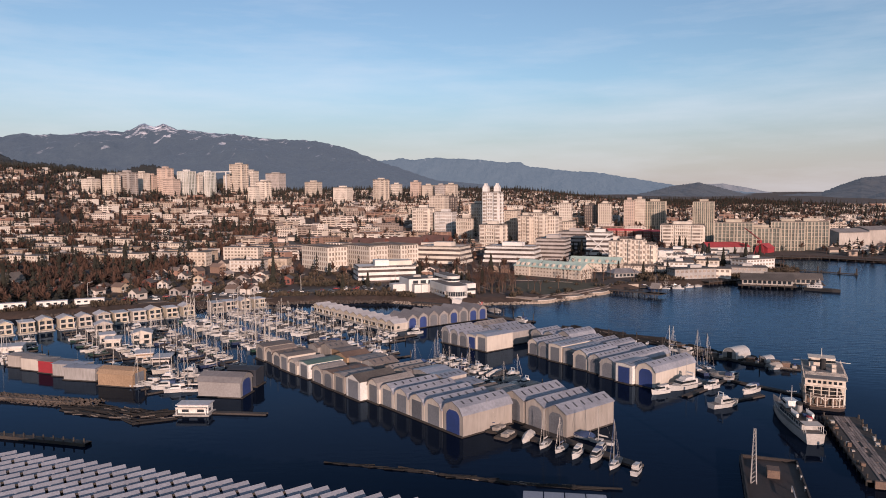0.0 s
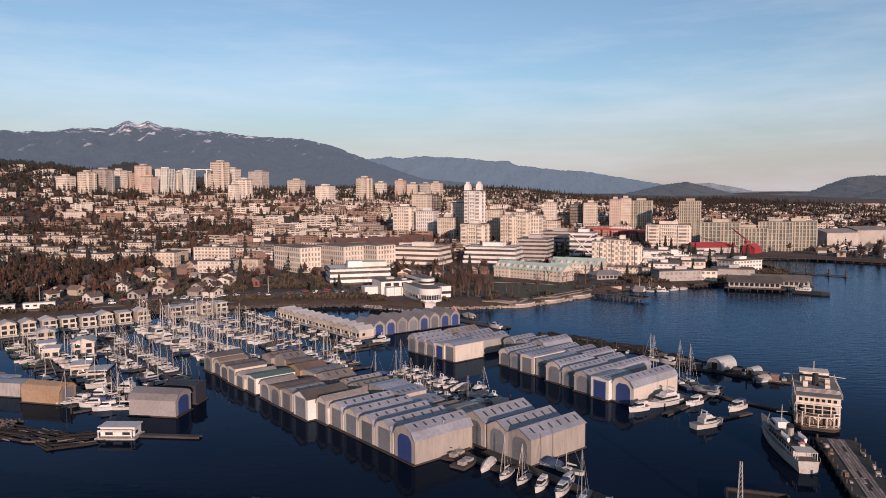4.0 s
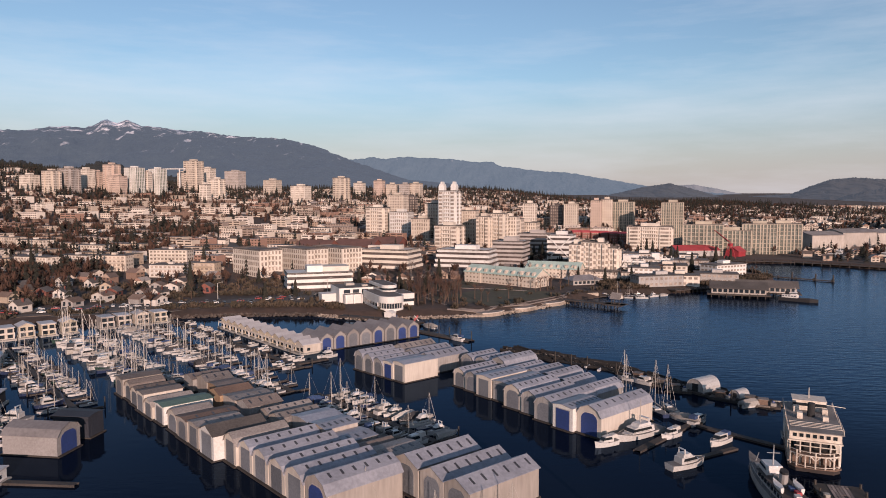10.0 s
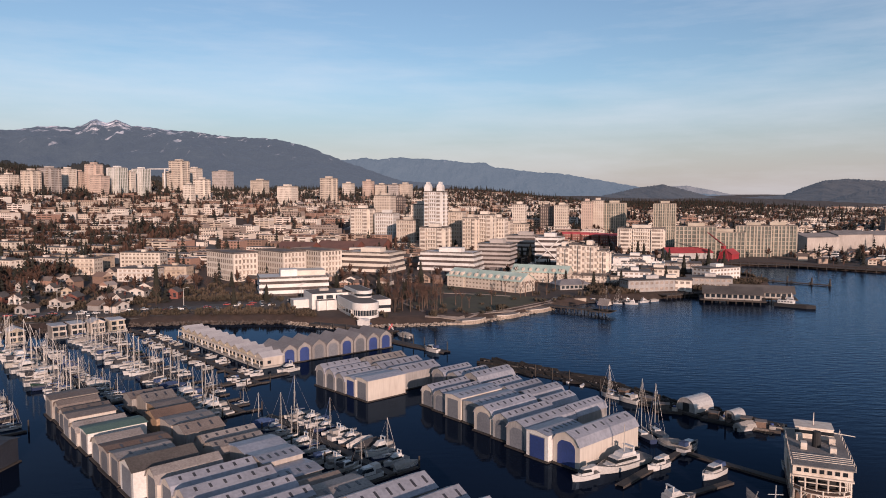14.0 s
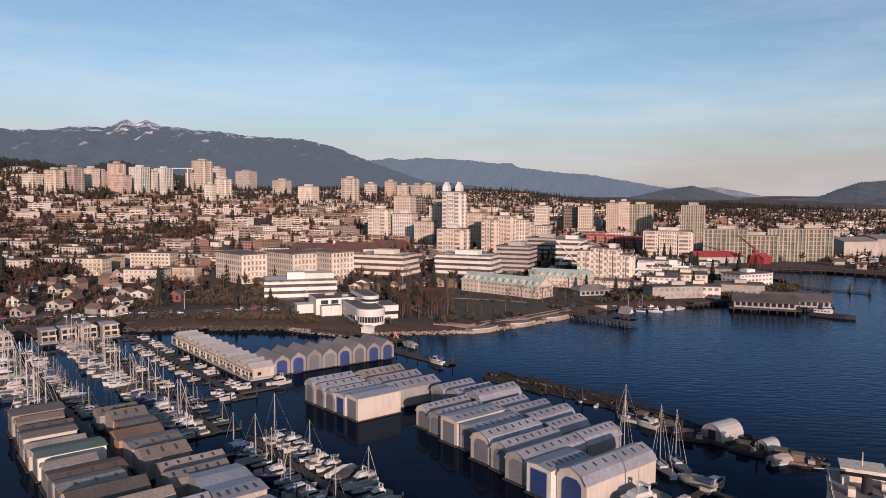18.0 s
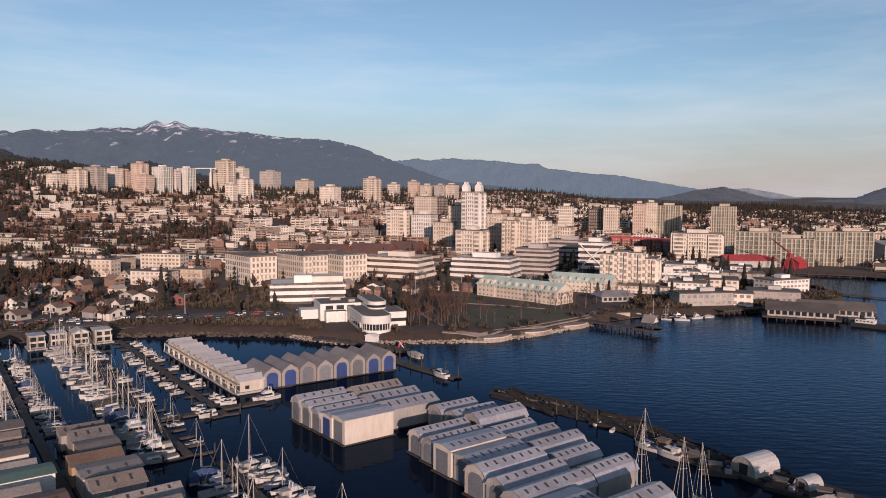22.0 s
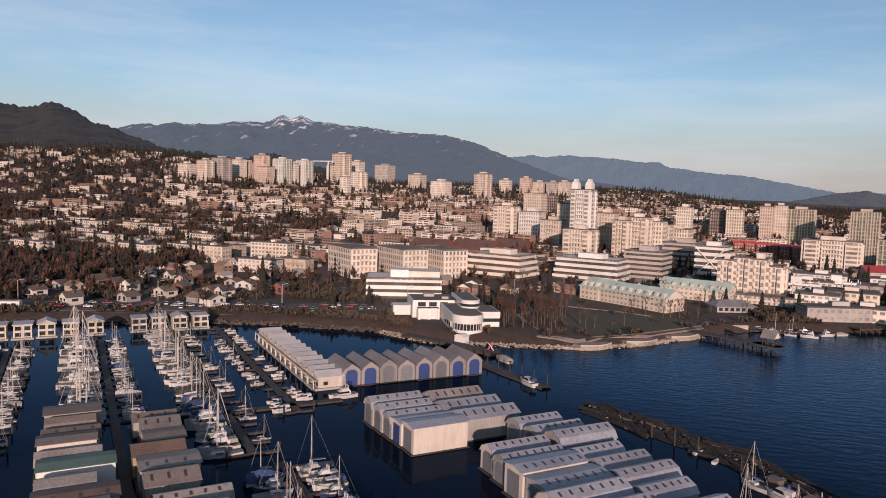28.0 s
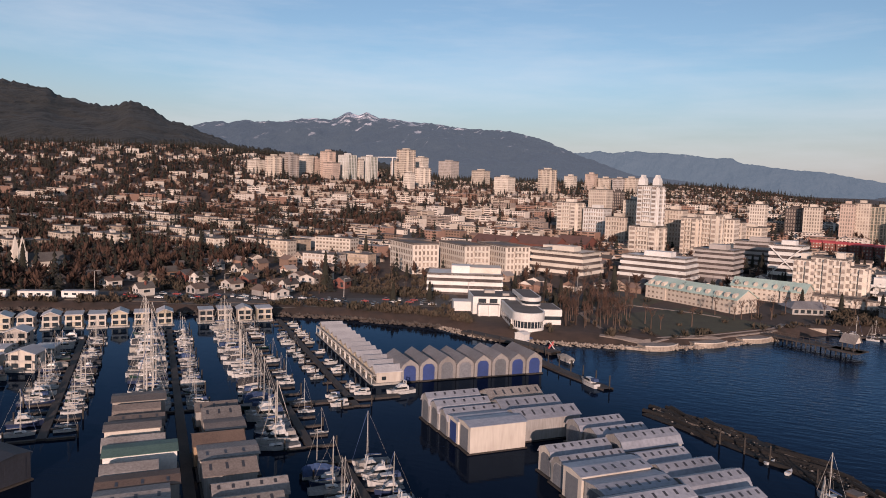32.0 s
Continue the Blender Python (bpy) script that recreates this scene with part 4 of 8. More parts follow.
# shipyard shed with red roof and crane, quay market and ferry terminal
gable_block("shipyard_shed", 240, 598, 36, 16, 5.0, 3.6, M_GREYWALL, M_REDROOF, "long shipyard shed with a red gable roof", 4, "shed", False)
for i in range(6):
    gable_block("red_gallery", 164 + 8 * i, 684 - i * 1.5, 7.6, 8, 9 + 0.2 * i, 1.4, M_BRICK, M_REDWRAP, "low building frame wrapped in red sheeting", 0, "building", True, "red building", None, 4)


def crane():
    ob = thing("shipyard_crane", pose(258, 572, 2.5, 0, 0, 30), "red lattice shipyard crane with a raised jib", "crane")
    for sx in (-2, 2):
        for sy in (-2, 2):
            part("leg", rod(bmesh.new(), (sx * 1.4, sy * 1.4, 0), (sx * 0.6, sy * 0.6, 9), 0.28, 0.24), M_RED, ob)
    part("cab", boxes((-1.4, 1.6, -1.3, 1.3, 9, 11.5)), M_RED, ob)
    for sy in (-0.8, 0.8):
        part("jib_rail", rod(bmesh.new(), (0, sy, 12), (-19, sy * 0.3, 22), 0.28, 0.2), M_RED, ob)
    for i in range(8):
        part("jib_lacing", rod(bmesh.new(), (-19 * i / 8, 0.8 * (1 - i / 12), 12 + 10 * i / 8), (-19 * (i + 1) / 8, -0.8 * (1 - i / 12), 12 + 10 * (i + 1) / 8), 0.12), M_RED, ob)


crane()


def pavilion(x, y, turn):
    ob = thing("pavilion", pose(x, y, 2.4, 0, 0, turn), "low grey pavilion with a broad hipped roof by the seawall", "pavilion")
    TAKEN.append((x, y, 11))
    part("wall", boxes((-8, 8, -4.5, 4.5, 0, 2.8)), M_GREYWALL, ob)
    for k in range(6):
        part("window", boxes((-7.2 + 2.5 * k, -5.6 + 2.5 * k, -4.56, -4.44, 0.8, 2.2)), M_GLASS, ob)
    part("roof", solid([(-9.4, -6, 2.8), (9.4, -6, 2.8), (9.4, 6, 2.8), (-9.4, 6, 2.8), (-5, 0, 5.2), (5, 0, 5.2)], ((3, 2, 1, 0), (0, 1, 5, 4), (1, 2, 5), (2, 3, 4, 5), (3, 0, 4))), M_ROOFDUSK, ob)


pavilion(107, 416.5, 16)


def flat_block(name, x, y, w, d, h, wall, roof, label, turn=CT, category="building", storeys=1, z=None, group=""):
    z = lift(x, y) if z is None else z
    ob = thing(name, pose(x, y, z, 0, 0, turn), label, category, group)
    TAKEN.append((x, y, max(w, d) * 0.58))
    part("wall", boxes((-w / 2, w / 2, -d / 2, d / 2, 0, h)), wall, ob)
    for i in range(storeys):
        s = h / storeys
        tagged(part("window_band", panes(bmesh.new(), w, d, i * s + s * 0.35, i * s + s * 0.8, 2.6, 1.7), M_TOWNGLASS, ob), kind="stuff")
    part("roof", boxes((-w / 2 - 0.4, w / 2 + 0.4, -d / 2 - 0.4, d / 2 + 0.4, h, h + 0.5)), roof, ob)
    part("roof_unit", boxes((-w * 0.1, w * 0.15, -d * 0.15, d * 0.2, h + 0.5, h + 2.2)), wall, ob)
    return ob


for x, y, w, d, h, st in ((158, 412, 26, 12, 8, 2), (184, 425, 28, 14, 7, 2), (150, 446, 22, 16, 9, 3), (172, 470, 30, 20, 8, 2), (205, 470, 26, 18, 7, 2), (160, 500, 34, 20, 10, 3), (200, 505, 30, 18, 8, 2),
                          (140, 520, 20, 18, 10, 3), (180, 540, 34, 20, 9, 3), (215, 545, 16, 14, 8, 2)):
    flat_block("waterfront_hall", x, y, w * 0.8, d * 0.9, h * 0.72, (M_WHITE, M_GREYWALL, M_PALE, M_CREAM)[int(x + y) % 4], M_TARROOF, "low white waterfront building with flat roof", -18, "building", st, None, "quay buildings")
flat_block("market_wing", 146, 408, 29, 9, 6, M_GREYWALL, M_ROOFDARK, "grey timber waterfront building with shuttered windows", 12, "building", 2)
for x, y, w, d, h in ((372, 652, 34, 26, 13), (408, 664, 38, 26, 15), (446, 674, 38, 26, 14), (484, 684, 38, 26, 15), (522, 694, 38, 26, 14)):
    gable_block("shipyard_hall", x, y, w, d, h, 3, M_TANWALL, M_ROOFTAN, "long tan shipyard hall with low metal roof", 14, "shed", False, "shipyard halls")
for x, y, w, top in ((604, 862, 40, 27), (640, 850, 30, 22)):
    tower(x, y, w, 24, top, M_ROOFOLD, "plain", label="dark grain silo block by the harbour", name="grain_silo", category="silo", step=6)


def strip(name, pts, width, z, material, label, category, thick=0.12, kind="structure"):
    """A band along a line of points, on the ground or at a fixed height."""
    bm = bmesh.new()
    line = []
    for i in range(len(pts) - 1):
        p, q = Vector(pts[i]), Vector(pts[i + 1])
        n = max(1, int((q - p).length / 6))
        line += [p.lerp(q, k / n) for k in range(n)]
    line.append(Vector(pts[-1]))
    last = None
    for i, p in enumerate(line):
        t = (line[min(i + 1, len(line) - 1)] - line[max(i - 1, 0)]).normalized()
        nrm = Vector((-t.y, t.x))
        ring = []
        for s, dz in ((-1, -thick * 3), (-1, thick), (1, thick), (1, -thick * 3)):
            c = p + nrm * (s * width / 2)
            ring.append(bm.verts.new((c.x, c.y, (ground_z(c.x, c.y) if z is None else z) + dz)))
        if last:
            for k in range(4):
                bm.faces.new([last[k], last[(k + 1) % 4], ring[(k + 1) % 4], ring[k]])
        last = ring
    bmesh.ops.recalc_face_normals(bm, faces=bm.faces[:])
    return tagged(part(name, bm, material), label, category, kind=kind)


# ---- market hall on piles, pier with shelter ----
def pile_hall(x, y, w, d, turn, label, roofmat):
    ob = thing("pile_hall", pose(x, y, 0, 0, 0, turn), label, "pier building")
    part("deck", boxes((-w / 2 - 2, w / 2 + 2, -d / 2 - 2, d / 2 + 2, 1.2, 1.8)), M_TIMBER, ob)
    for i in range(int(w / 3.5) + 1):
        for s in (-1, 1):
            part("pile", rod(bmesh.new(), (-w / 2 + i * 3.5, s * (d / 2 + 1.5), -1), (-w / 2 + i * 3.5, s * (d / 2 + 1.5), 2.2), 0.25), M_PILE, ob)
    part("wall", boxes((-w / 2, w / 2, -d / 2, d / 2, 1.8, 4.6)), M_TANWALL, ob)
    tagged(part("window_band", panes(bmesh.new(), w, d, 2.5, 4.2, 2.2, 1.7), M_GLASS, ob), kind="stuff")
    for s in (-1, 1):
        part("roof_slope", prism(bmesh.new(), [(0, 7.2), (s * (d / 2 + 1.2), 4.3), (s * (d / 2 + 1.2), 4.6), (0, 7.5)], -w / 2 - 1, w / 2 + 1, "x"), roofmat, ob)


pile_hall(177.5, 383.5, 25, 11, -22, "ferry terminal hall on piles with a long dark roof", M_ROOFDARK)
pile_hall(194, 388, 27, 10, -22, "second terminal hall with a dark pitched roof", M_ROOFDARK)


def pier():
    a, b = Vector((86, 364, 0)), Vector((106, 348, 0))
    ln = (b - a).length
    ang = math.degrees(math.atan2(b.y - a.y, b.x - a.x))
    ob = thing("pier", pose(a.x, a.y, 0, 0, 0, ang), "timber viewing pier on piles with an open gabled shelter", "pier")
    part("deck", boxes((-3, ln + 4, -2, 2, 1.6, 2.0), (ln - 5, ln + 4, -4, 4, 1.6, 2.0)), M_TIMBER, ob)
    for i in range(9):
        for s in (-1.7, 1.7):
            part("pile", rod(bmesh.new(), (i * 3.2, s, -1), (i * 3.2, s, 1.7), 0.22), M_PILE, ob)
    for s in (-1.9, 1.9):
        part("railing", boxes((-3, ln - 5, s - 0.05, s + 0.05, 2.9, 3.05), *[(k * 2.0, k * 2.0 + 0.1, s - 0.05, s + 0.05, 2.0, 2.95) for k in range(-1, 10)]), M_TIMBER, ob)
    for sx in (ln - 1.5, ln + 2.0):
        for sy in (-1.6, 1.6):
            part("post", rod(bmesh.new(), (sx, sy, 2), (sx, sy, 4.6), 0.18), M_TIMBER, ob)
    for s in (-1, 1):
        part("shelter_roof", prism(bmesh.new(), [(0, 6.9), (s * 2.4, 4.4), (s * 2.4, 4.6), (0, 7.1)], ln - 2.2, ln + 2.7, "x"), M_ROOFTAN, ob)
    part("gable_panel", prism(bmesh.new(), [(-2.0, 4.5), (2.0, 4.5), (0, 6.7)], ln - 2.0, ln - 1.85, "x"), M_PALE, ob)
    part("gable_panel", prism(bmesh.new(), [(-2.0, 4.5), (2.0, 4.5), (0, 6.7)], ln + 2.35, ln + 2.5, "x"), M_PALE, ob)
    part("bench", boxes((ln - 1.2, ln + 1.8, -0.5, 0.5, 2.0, 2.6)), M_TIMBER, ob)


pier()
gable_block("shipyard_shed", 271, 590, 12, 10, 4.5, 3.4, M_RED, M_REDROOF, "bright red gabled shipyard shed", 40, "shed", False)
flat_block("terminal_office", 203, 459, 25, 13, 7, M_WHITE, M_TARROOF, "white three-storey terminal office with ribbon windows", 25, "office", 3)


def roof_frame(x, y, turn):
    ob = thing("car_park_deck", pose(x, y, lift(x, y), 0, 0, turn), "white framed car park deck with trussed posts", "car park")
    for z in (3.2, 6.4):
        part("deck", boxes((-10, 10, -5, 5, z, z + 0.5)), M_CONCRETE, ob)
        part("parapet", boxes((-10.1, 10.1, -5.2, -5, z, z + 1.1)), M_WHITE, ob)
    for i in range(6):
        for a in (-5, 5):
            part("column", boxes((-10 + 4 * i - 0.2, -10 + 4 * i + 0.2, a - 0.2, a + 0.2, 0, 8.4)), M_WHITE, ob)
        if i < 5:
            part("brace", rod(bmesh.new(), (-10 + 4 * i, -5.2, 4.2 if i % 2 else 7.4), (-6 + 4 * i, -5.2, 7.4 if i % 2 else 4.2), 0.16, n=4), M_WHITE, ob)
    part("stair_tower", boxes((-3, 2, -1, 3, 0, 10.5)), M_WHITE, ob)


roof_frame(152, 484, -14)
roof_frame(176, 500, -14)


def timber_pier(name, a, b, width, top, label, step=6.0, mat=None):
    a, b = Vector((*a, 0)), Vector((*b, 0))
    ln = (b - a).length
    ob = thing(name, pose(a.x, a.y, 0, 0, 0, math.degrees(math.atan2(b.y - a.y, b.x - a.x))), label, "pier", "harbour piers")
    part("deck", boxes((0, ln, -width / 2, width / 2, top - 0.5, top)), mat or M_TIMBER, ob)
    for i in range(int(ln / step) + 1):
        for s in (-0.45, 0.45):
            part("pile", rod(bmesh.new(), (i * step, s * width, -1), (i * step, s * width, top + 0.8), 0.3), M_PILE, ob)
    return ob


timber_pier("floating_pier", (225, 476), (260, 438.5), 2.0, 0.8, "long low floating pier with tall guide posts", 10.0)
for x, y in ((234, 466.5), (244, 455.6), (253, 446), (259.5, 439)):
    ob = thing("guide_post", pose(x, y, 0), "dark steel guide post of the floating pier", "post", "guide posts")
    part("post_shaft", rod(bmesh.new(), (0, 0, -1), (0, 0, 4.2), 0.5, 0.45, 8), M_PILE, ob)
timber_pier("shipyard_wharf", (254, 564), (296, 547), 5, 1.8, "old dark timber shipyard wharf on piles")
timber_pier("shipyard_wharf", (296, 547), (345, 497), 5, 1.8, "old dark timber shipyard wharf on piles")
timber_pier("shipyard_wharf", (345, 497), (400, 440), 5, 1.8, "old dark timber shipyard wharf on piles")


def work_ship(x, y, turn, ln, hullm, label):
    ob = thing("work_ship", pose(x, y, 0, 0, 0, turn), label, "ship", "shipyard ships")
    w = ln * 0.24
    pts = [(-ln / 2, -w / 2), (ln * 0.3, -w / 2), (ln / 2, 0), (ln * 0.3, w / 2), (-ln / 2, w / 2)]
    part("hull", prism(bmesh.new(), pts, -0.4, 3.2, "z"), hullm, ob)
    part("deckhouse", boxes((-ln * 0.42, -ln * 0.02, -w * 0.4, w * 0.4, 3.2, 6.0)), M_WHITE, ob)
    for k in range(5):
        part("port_window", boxes((-ln * 0.40 + k * ln * 0.075, -ln * 0.36 + k * ln * 0.075, -w * 0.42, w * 0.42, 4.4, 5.3)), M_GLASS, ob)
    part("wheelhouse", boxes((-ln * 0.2, -ln * 0.05, -w * 0.32, w * 0.32, 6.0, 8.4)), M_WHITE, ob)
    part("wheelhouse_window", boxes((-ln * 0.205, -ln * 0.045, -w * 0.325, w * 0.325, 7.0, 7.8)), M_GLASS, ob)
    part("funnel", rod(bmesh.new(), (-ln * 0.3, 0, 6), (-ln * 0.3, 0, 9.2), 0.9, 0.8, 10), M_DARK, ob)
    part("mast", rod(bmesh.new(), (-ln * 0.1, 0, 8.4), (-ln * 0.1, 0, 13), 0.2, 0.1), M_WHITE, ob)
    return ob


work_ship(344, 566, -52, 26, M_DARK, "dark-hulled work ship with white deckhouse at the wharf")
work_ship(366, 546, -52, 24, M_REDROOF, "red-hulled work ship laid up at the wharf")
work_ship(198.5, 365.5, -42, 17, M_DARK, "small ferry with dark hull and white cabin beside the terminal hall").matrix_basis = pose(198.5, 365.5, 0, 0, 0, -42) @ Matrix.Diagonal((1, 0.9, 0.5, 1))
timber_pier("boat_float", (108, 384), (131, 380.5), 3, 0.7, "timber float with small harbour boats", 5.0)
strip("bulkhead", [(91, 378.5), (99, 381.5), (107, 383.5)], 1.2, 1.7, M_SEAWALL, "pale concrete bulkhead with vertical ribs", "seawall", 0.6)
timber_pier("promenade_deck", (148, 396), (178, 410), 8, 2.0, "timber promenade deck on dark piles", 3.0)

# ---- seawall, park and road ----


strip("road", [(-420, 262), (-260, 292), (-120, 346), (-50, 362), (-15, 378), (20, 420), (70, 470), (150, 560), (230, 590), (330, 650)], 11, None, M_ASPHALT, "grey asphalt waterfront road", "road")
strip("road", [(-30, 370), (-95, 520), (-190, 760), (-300, 1000)], 10, None, M_ASPHALT, "asphalt street climbing the hill", "road")
strip("road", [(-15, 376), (-60, 362), (-85, 344), (-130, 329)], 17, None, M_ASPHALT, "parking strip beside the shore", "road", 0.08)
strip("railway", [(-420, 236), (-260, 276), (-120, 330), (-70, 350)], 5, None, M_ROCK, "gravel railway bed along the shore", "railway", 0.3)
strip("lawn", [(24, 346), (40, 356), (56, 372), (74, 392)], 40, None, M_LAWN, "dull green winter lawn of the shore park", "lawn", 0.1)
strip("lawn", [(12, 392), (34, 412), (44, 440)], 26, None, M_LAWN, "dull green winter lawn of the shore park", "lawn", 0.08)
for pts, w in (([(30, 334), (44, 334), (56, 343), (66, 350), (76, 360), (88, 372), (93, 384)], 2.2), ([(16, 384), (27, 392), (38, 402), (61, 394), (72, 388)], 1.3), ([(27, 392), (20, 372), (30, 345)], 1.2)):
    strip("path", pts, w, None, M_PATH, "pale paved path through the shore park", "path", 0.22)
strip("seawall", [(36, 328.6), (45, 328.2), (54.5, 336.2), (60, 340), (70.2, 347.8), (76, 354), (86.6, 364.2)], 1.6, 0.35, M_SEAWALL, "low stone seawall along the park", "seawall", 0.45)
for x0, y0, x1, y1 in ((44.5, 327.5, 54.5, 335.6), (59.6, 339.4, 70.2, 347.2), (75.6, 353.2, 86.6, 363.6)):
    a, b = Vector((x0, y0)), Vector((x1, y1))
    t = (b - a).normalized()
    out = Vector((t.y, -t.x))
    arc = [a.lerp(b, k / 12) + out * 2.0 * math.sin(math.pi * k / 12) for k in range(13)]
    back = [b - out * 4, a - out * 4]
    ob = thing("seawall_bastion", pose(0, 0, 0), "curved pale stone seawall bastion with paved top", "seawall", "seawall bastions")
    part("wall", prism(bmesh.new(), [p[:] for p in arc + back], -0.6, 1.4, "z"), M_SEAWALL, ob)
    part("paving", prism(bmesh.new(), [(p - out * 0.5)[:] for p in arc] + [p[:] for p in back], 1.4, 1.48, "z"), M_PATH, ob)
    part("kerb", prism(bmesh.new(), [p[:] for p in arc] + [(p - out * 0.4)[:] for p in arc[::-1]], 1.4, 1.7, "z"), M_PALESTONE, ob)

# ---- boats ----
M_GEL = surface("white gelcoat", (0.58, 0.57, 0.56), (0.42, 0.41, 0.40), 0.3, vary=0.08)
M_NAVY = surface("navy hull paint", (0.03, 0.045, 0.10), (0.02, 0.03, 0.07), 0.3)
M_DECK = surface("pale deck", (0.44, 0.42, 0.38), (0.32, 0.30, 0.27), 0.7, vary=0.1)
M_ALLOY = surface("pale aluminium spar", (0.54, 0.51, 0.47), (0.40, 0.375, 0.345), 0.4, 0.3)
M_CANVASB = surface("blue canvas", (0.035, 0.075, 0.18), (0.025, 0.045, 0.11), 0.85, vary=0.2)
M_CANVASW = surface("white canvas cover", (0.55, 0.52, 0.49), (0.42, 0.39, 0.36), 0.85, bump=0.3)
M_CANVASG = surface("grey tarpaulin", (0.33, 0.31, 0.29), (0.24, 0.22, 0.20), 0.85, bump=0.4)
M_DARKCLOTH = surface("dark canvas", (0.05, 0.05, 0.055), (0.03, 0.03, 0.035), 0.9, vary=0.3)
M_TEAL = surface("dark green hull paint", (0.02, 0.05, 0.04), rough=0.35)
M_TEAK = surface("varnished teak", (0.28, 0.15, 0.07), (0.18, 0.09, 0.045), 0.5)
M_WORNDECK = surface("worn deck, teak and grey paint", (0.26, 0.245, 0.235), (0.125, 0.115, 0.11), 0.8, fine=3.0, vary=0.25)
M_TINT = surface("tinted boat window", (0.02, 0.025, 0.03), rough=0.08)


def hull_mesh(ln, beam, free, sharp=2.2, stern=0.8, sheer=0.25, n=11):
    """A boat's hull with its deck: bow toward +x, waterline at z 0."""
    bm = bmesh.new()
    last = None
    for i in range(n):
        s = i / (n - 1)
        hb = beam / 2 * (stern + (1 - stern) * min(1, s * 3)) * (1 - max(0, (s - 0.42) / 0.58) ** sharp)
        hb = max(hb, 0.03)
        x = -ln / 2 + ln * s
        top = free * (1 + sheer * (2 * s - 0.9) ** 2 * (1.5 if s > 0.45 else 0.6))
        xo = ln * 0.04 * s * s
        ring = [bm.verts.new(p) for p in ((x, -hb, top), (x - xo, -hb * 0.86, 0.1), (x - xo * 2, -hb * 0.4, -0.4), (x - xo * 2, hb * 0.4, -0.4), (x - xo, hb * 0.86, 0.1), (x, hb, top), (x, 0, top + 0.05))]
        if last:
            for k in range(7):
                bm.faces.new([last[k], last[(k + 1) % 7], ring[(k + 1) % 7], ring[k]]).material_index = 1 if k > 4 else 0
        else:
            bm.faces.new(ring)
        last = ring
    bm.faces.new(last[::-1])
    bmesh.ops.recalc_face_normals(bm, faces=bm.faces[:])
    return bm


def hull(bm, material, ob, deck=None):
    """A hull with its painted sides and its worn deck."""
    h = part("hull", bm, material, ob)
    h.data.materials.append(deck or M_WORNDECK)
    return h


def house_mesh(x0, x1, w0, w1, z0, z1, rake0=0.3, rake1=0.6, tuck=0.12):
    """A deckhouse with raked ends and sides that lean in."""
    v = [(x0, -w0 / 2, z0), (x1, -w1 / 2, z0), (x1, w1 / 2, z0), (x0, w0 / 2, z0),
         (x0 + rake0, -w0 / 2 + tuck, z1), (x1 - rake1, -w1 / 2 + tuck, z1), (x1 - rake1, w1 / 2 - tuck, z1), (x0 + rake0, w0 / 2 - tuck, z1)]
    return solid(v, ((3, 2, 1, 0), (4, 5, 6, 7), (0, 1, 5, 4), (1, 2, 6, 5), (2, 3, 7, 6), (3, 0, 4, 7)))


def rail_mesh(ln, beam, z, h=0.55, x0=-0.4, x1=0.46):
    bm = bmesh.new()
    pts = []
    for i in range(7):
        s = x0 + (x1 - x0) * i / 6
        hb = beam / 2 * (1 - max(0, (s + 0.5 - 0.42) / 0.58) ** 2.2) * 0.95
        pts.append((s * ln, hb))
    for sgn in (-1, 1):
        for i in range(6):
            rod(bm, (pts[i][0], sgn * pts[i][1], z + h), (pts[i + 1][0], sgn * pts[i + 1][1], z + h), 0.035, n=4)
        for p in pts:
            rod(bm, (p[0], sgn * p[1], z), (p[0], sgn * p[1], z + h), 0.03, n=4)
    return bm


def sailboat(ln, hullm, cover, mast, label, furled=True):
    beam, free = ln * 0.31, 0.9 + ln * 0.012
    ob = thing("sailboat", pose(0, 0, 0), label, "sailboat", "moored sailboats")
    hull(hull_mesh(ln, beam, free, 2.0, 0.62), hullm, ob)
    part("cabin", house_mesh(-ln * 0.08, ln * 0.26, beam * 0.62, beam * 0.42, free, free + 0.5, 0.1, 0.7), M_GEL, ob)
    part("cabin_window", boxes((-ln * 0.04, ln * 0.13, -beam * 0.30, beam * 0.30, free + 0.16, free + 0.36)), M_TINT, ob)
    mx = ln * 0.10
    part("mast", rod(bmesh.new(), (mx, 0, free), (mx, 0, free + mast), 0.12, 0.085), M_ALLOY, ob)
    part("boom", rod(bmesh.new(), (mx, 0, free + 1.5), (mx - ln * 0.38, 0, free + 1.45), 0.09), M_ALLOY, ob)
    part("sail_cover", rod(bmesh.new(), (mx - 0.1, 0, free + 1.8), (mx - ln * 0.36, 0, free + 1.62), 0.26, 0.14), cover, ob)
    bm = rod(bmesh.new(), (mx, -beam * 0.25, free + mast * 0.55), (mx, beam * 0.25, free + mast * 0.55), 0.04, n=4)
    for s in (-1, 1):
        rod(bm, (mx, 0, free + mast * 0.95), (mx - 0.2, s * beam * 0.46, free), 0.022, n=3)
    rod(bm, (mx, 0, free + mast), (-ln * 0.48, 0, free), 0.022, n=3)
    part("rigging", bm, M_ALLOY, ob)
    part("forestay", rod(bmesh.new(), (mx, 0, free + mast), (ln * 0.49, 0, free + 0.3), 0.10 if furled else 0.025, 0.05, n=5), cover if furled else M_ALLOY, ob)
    return ob


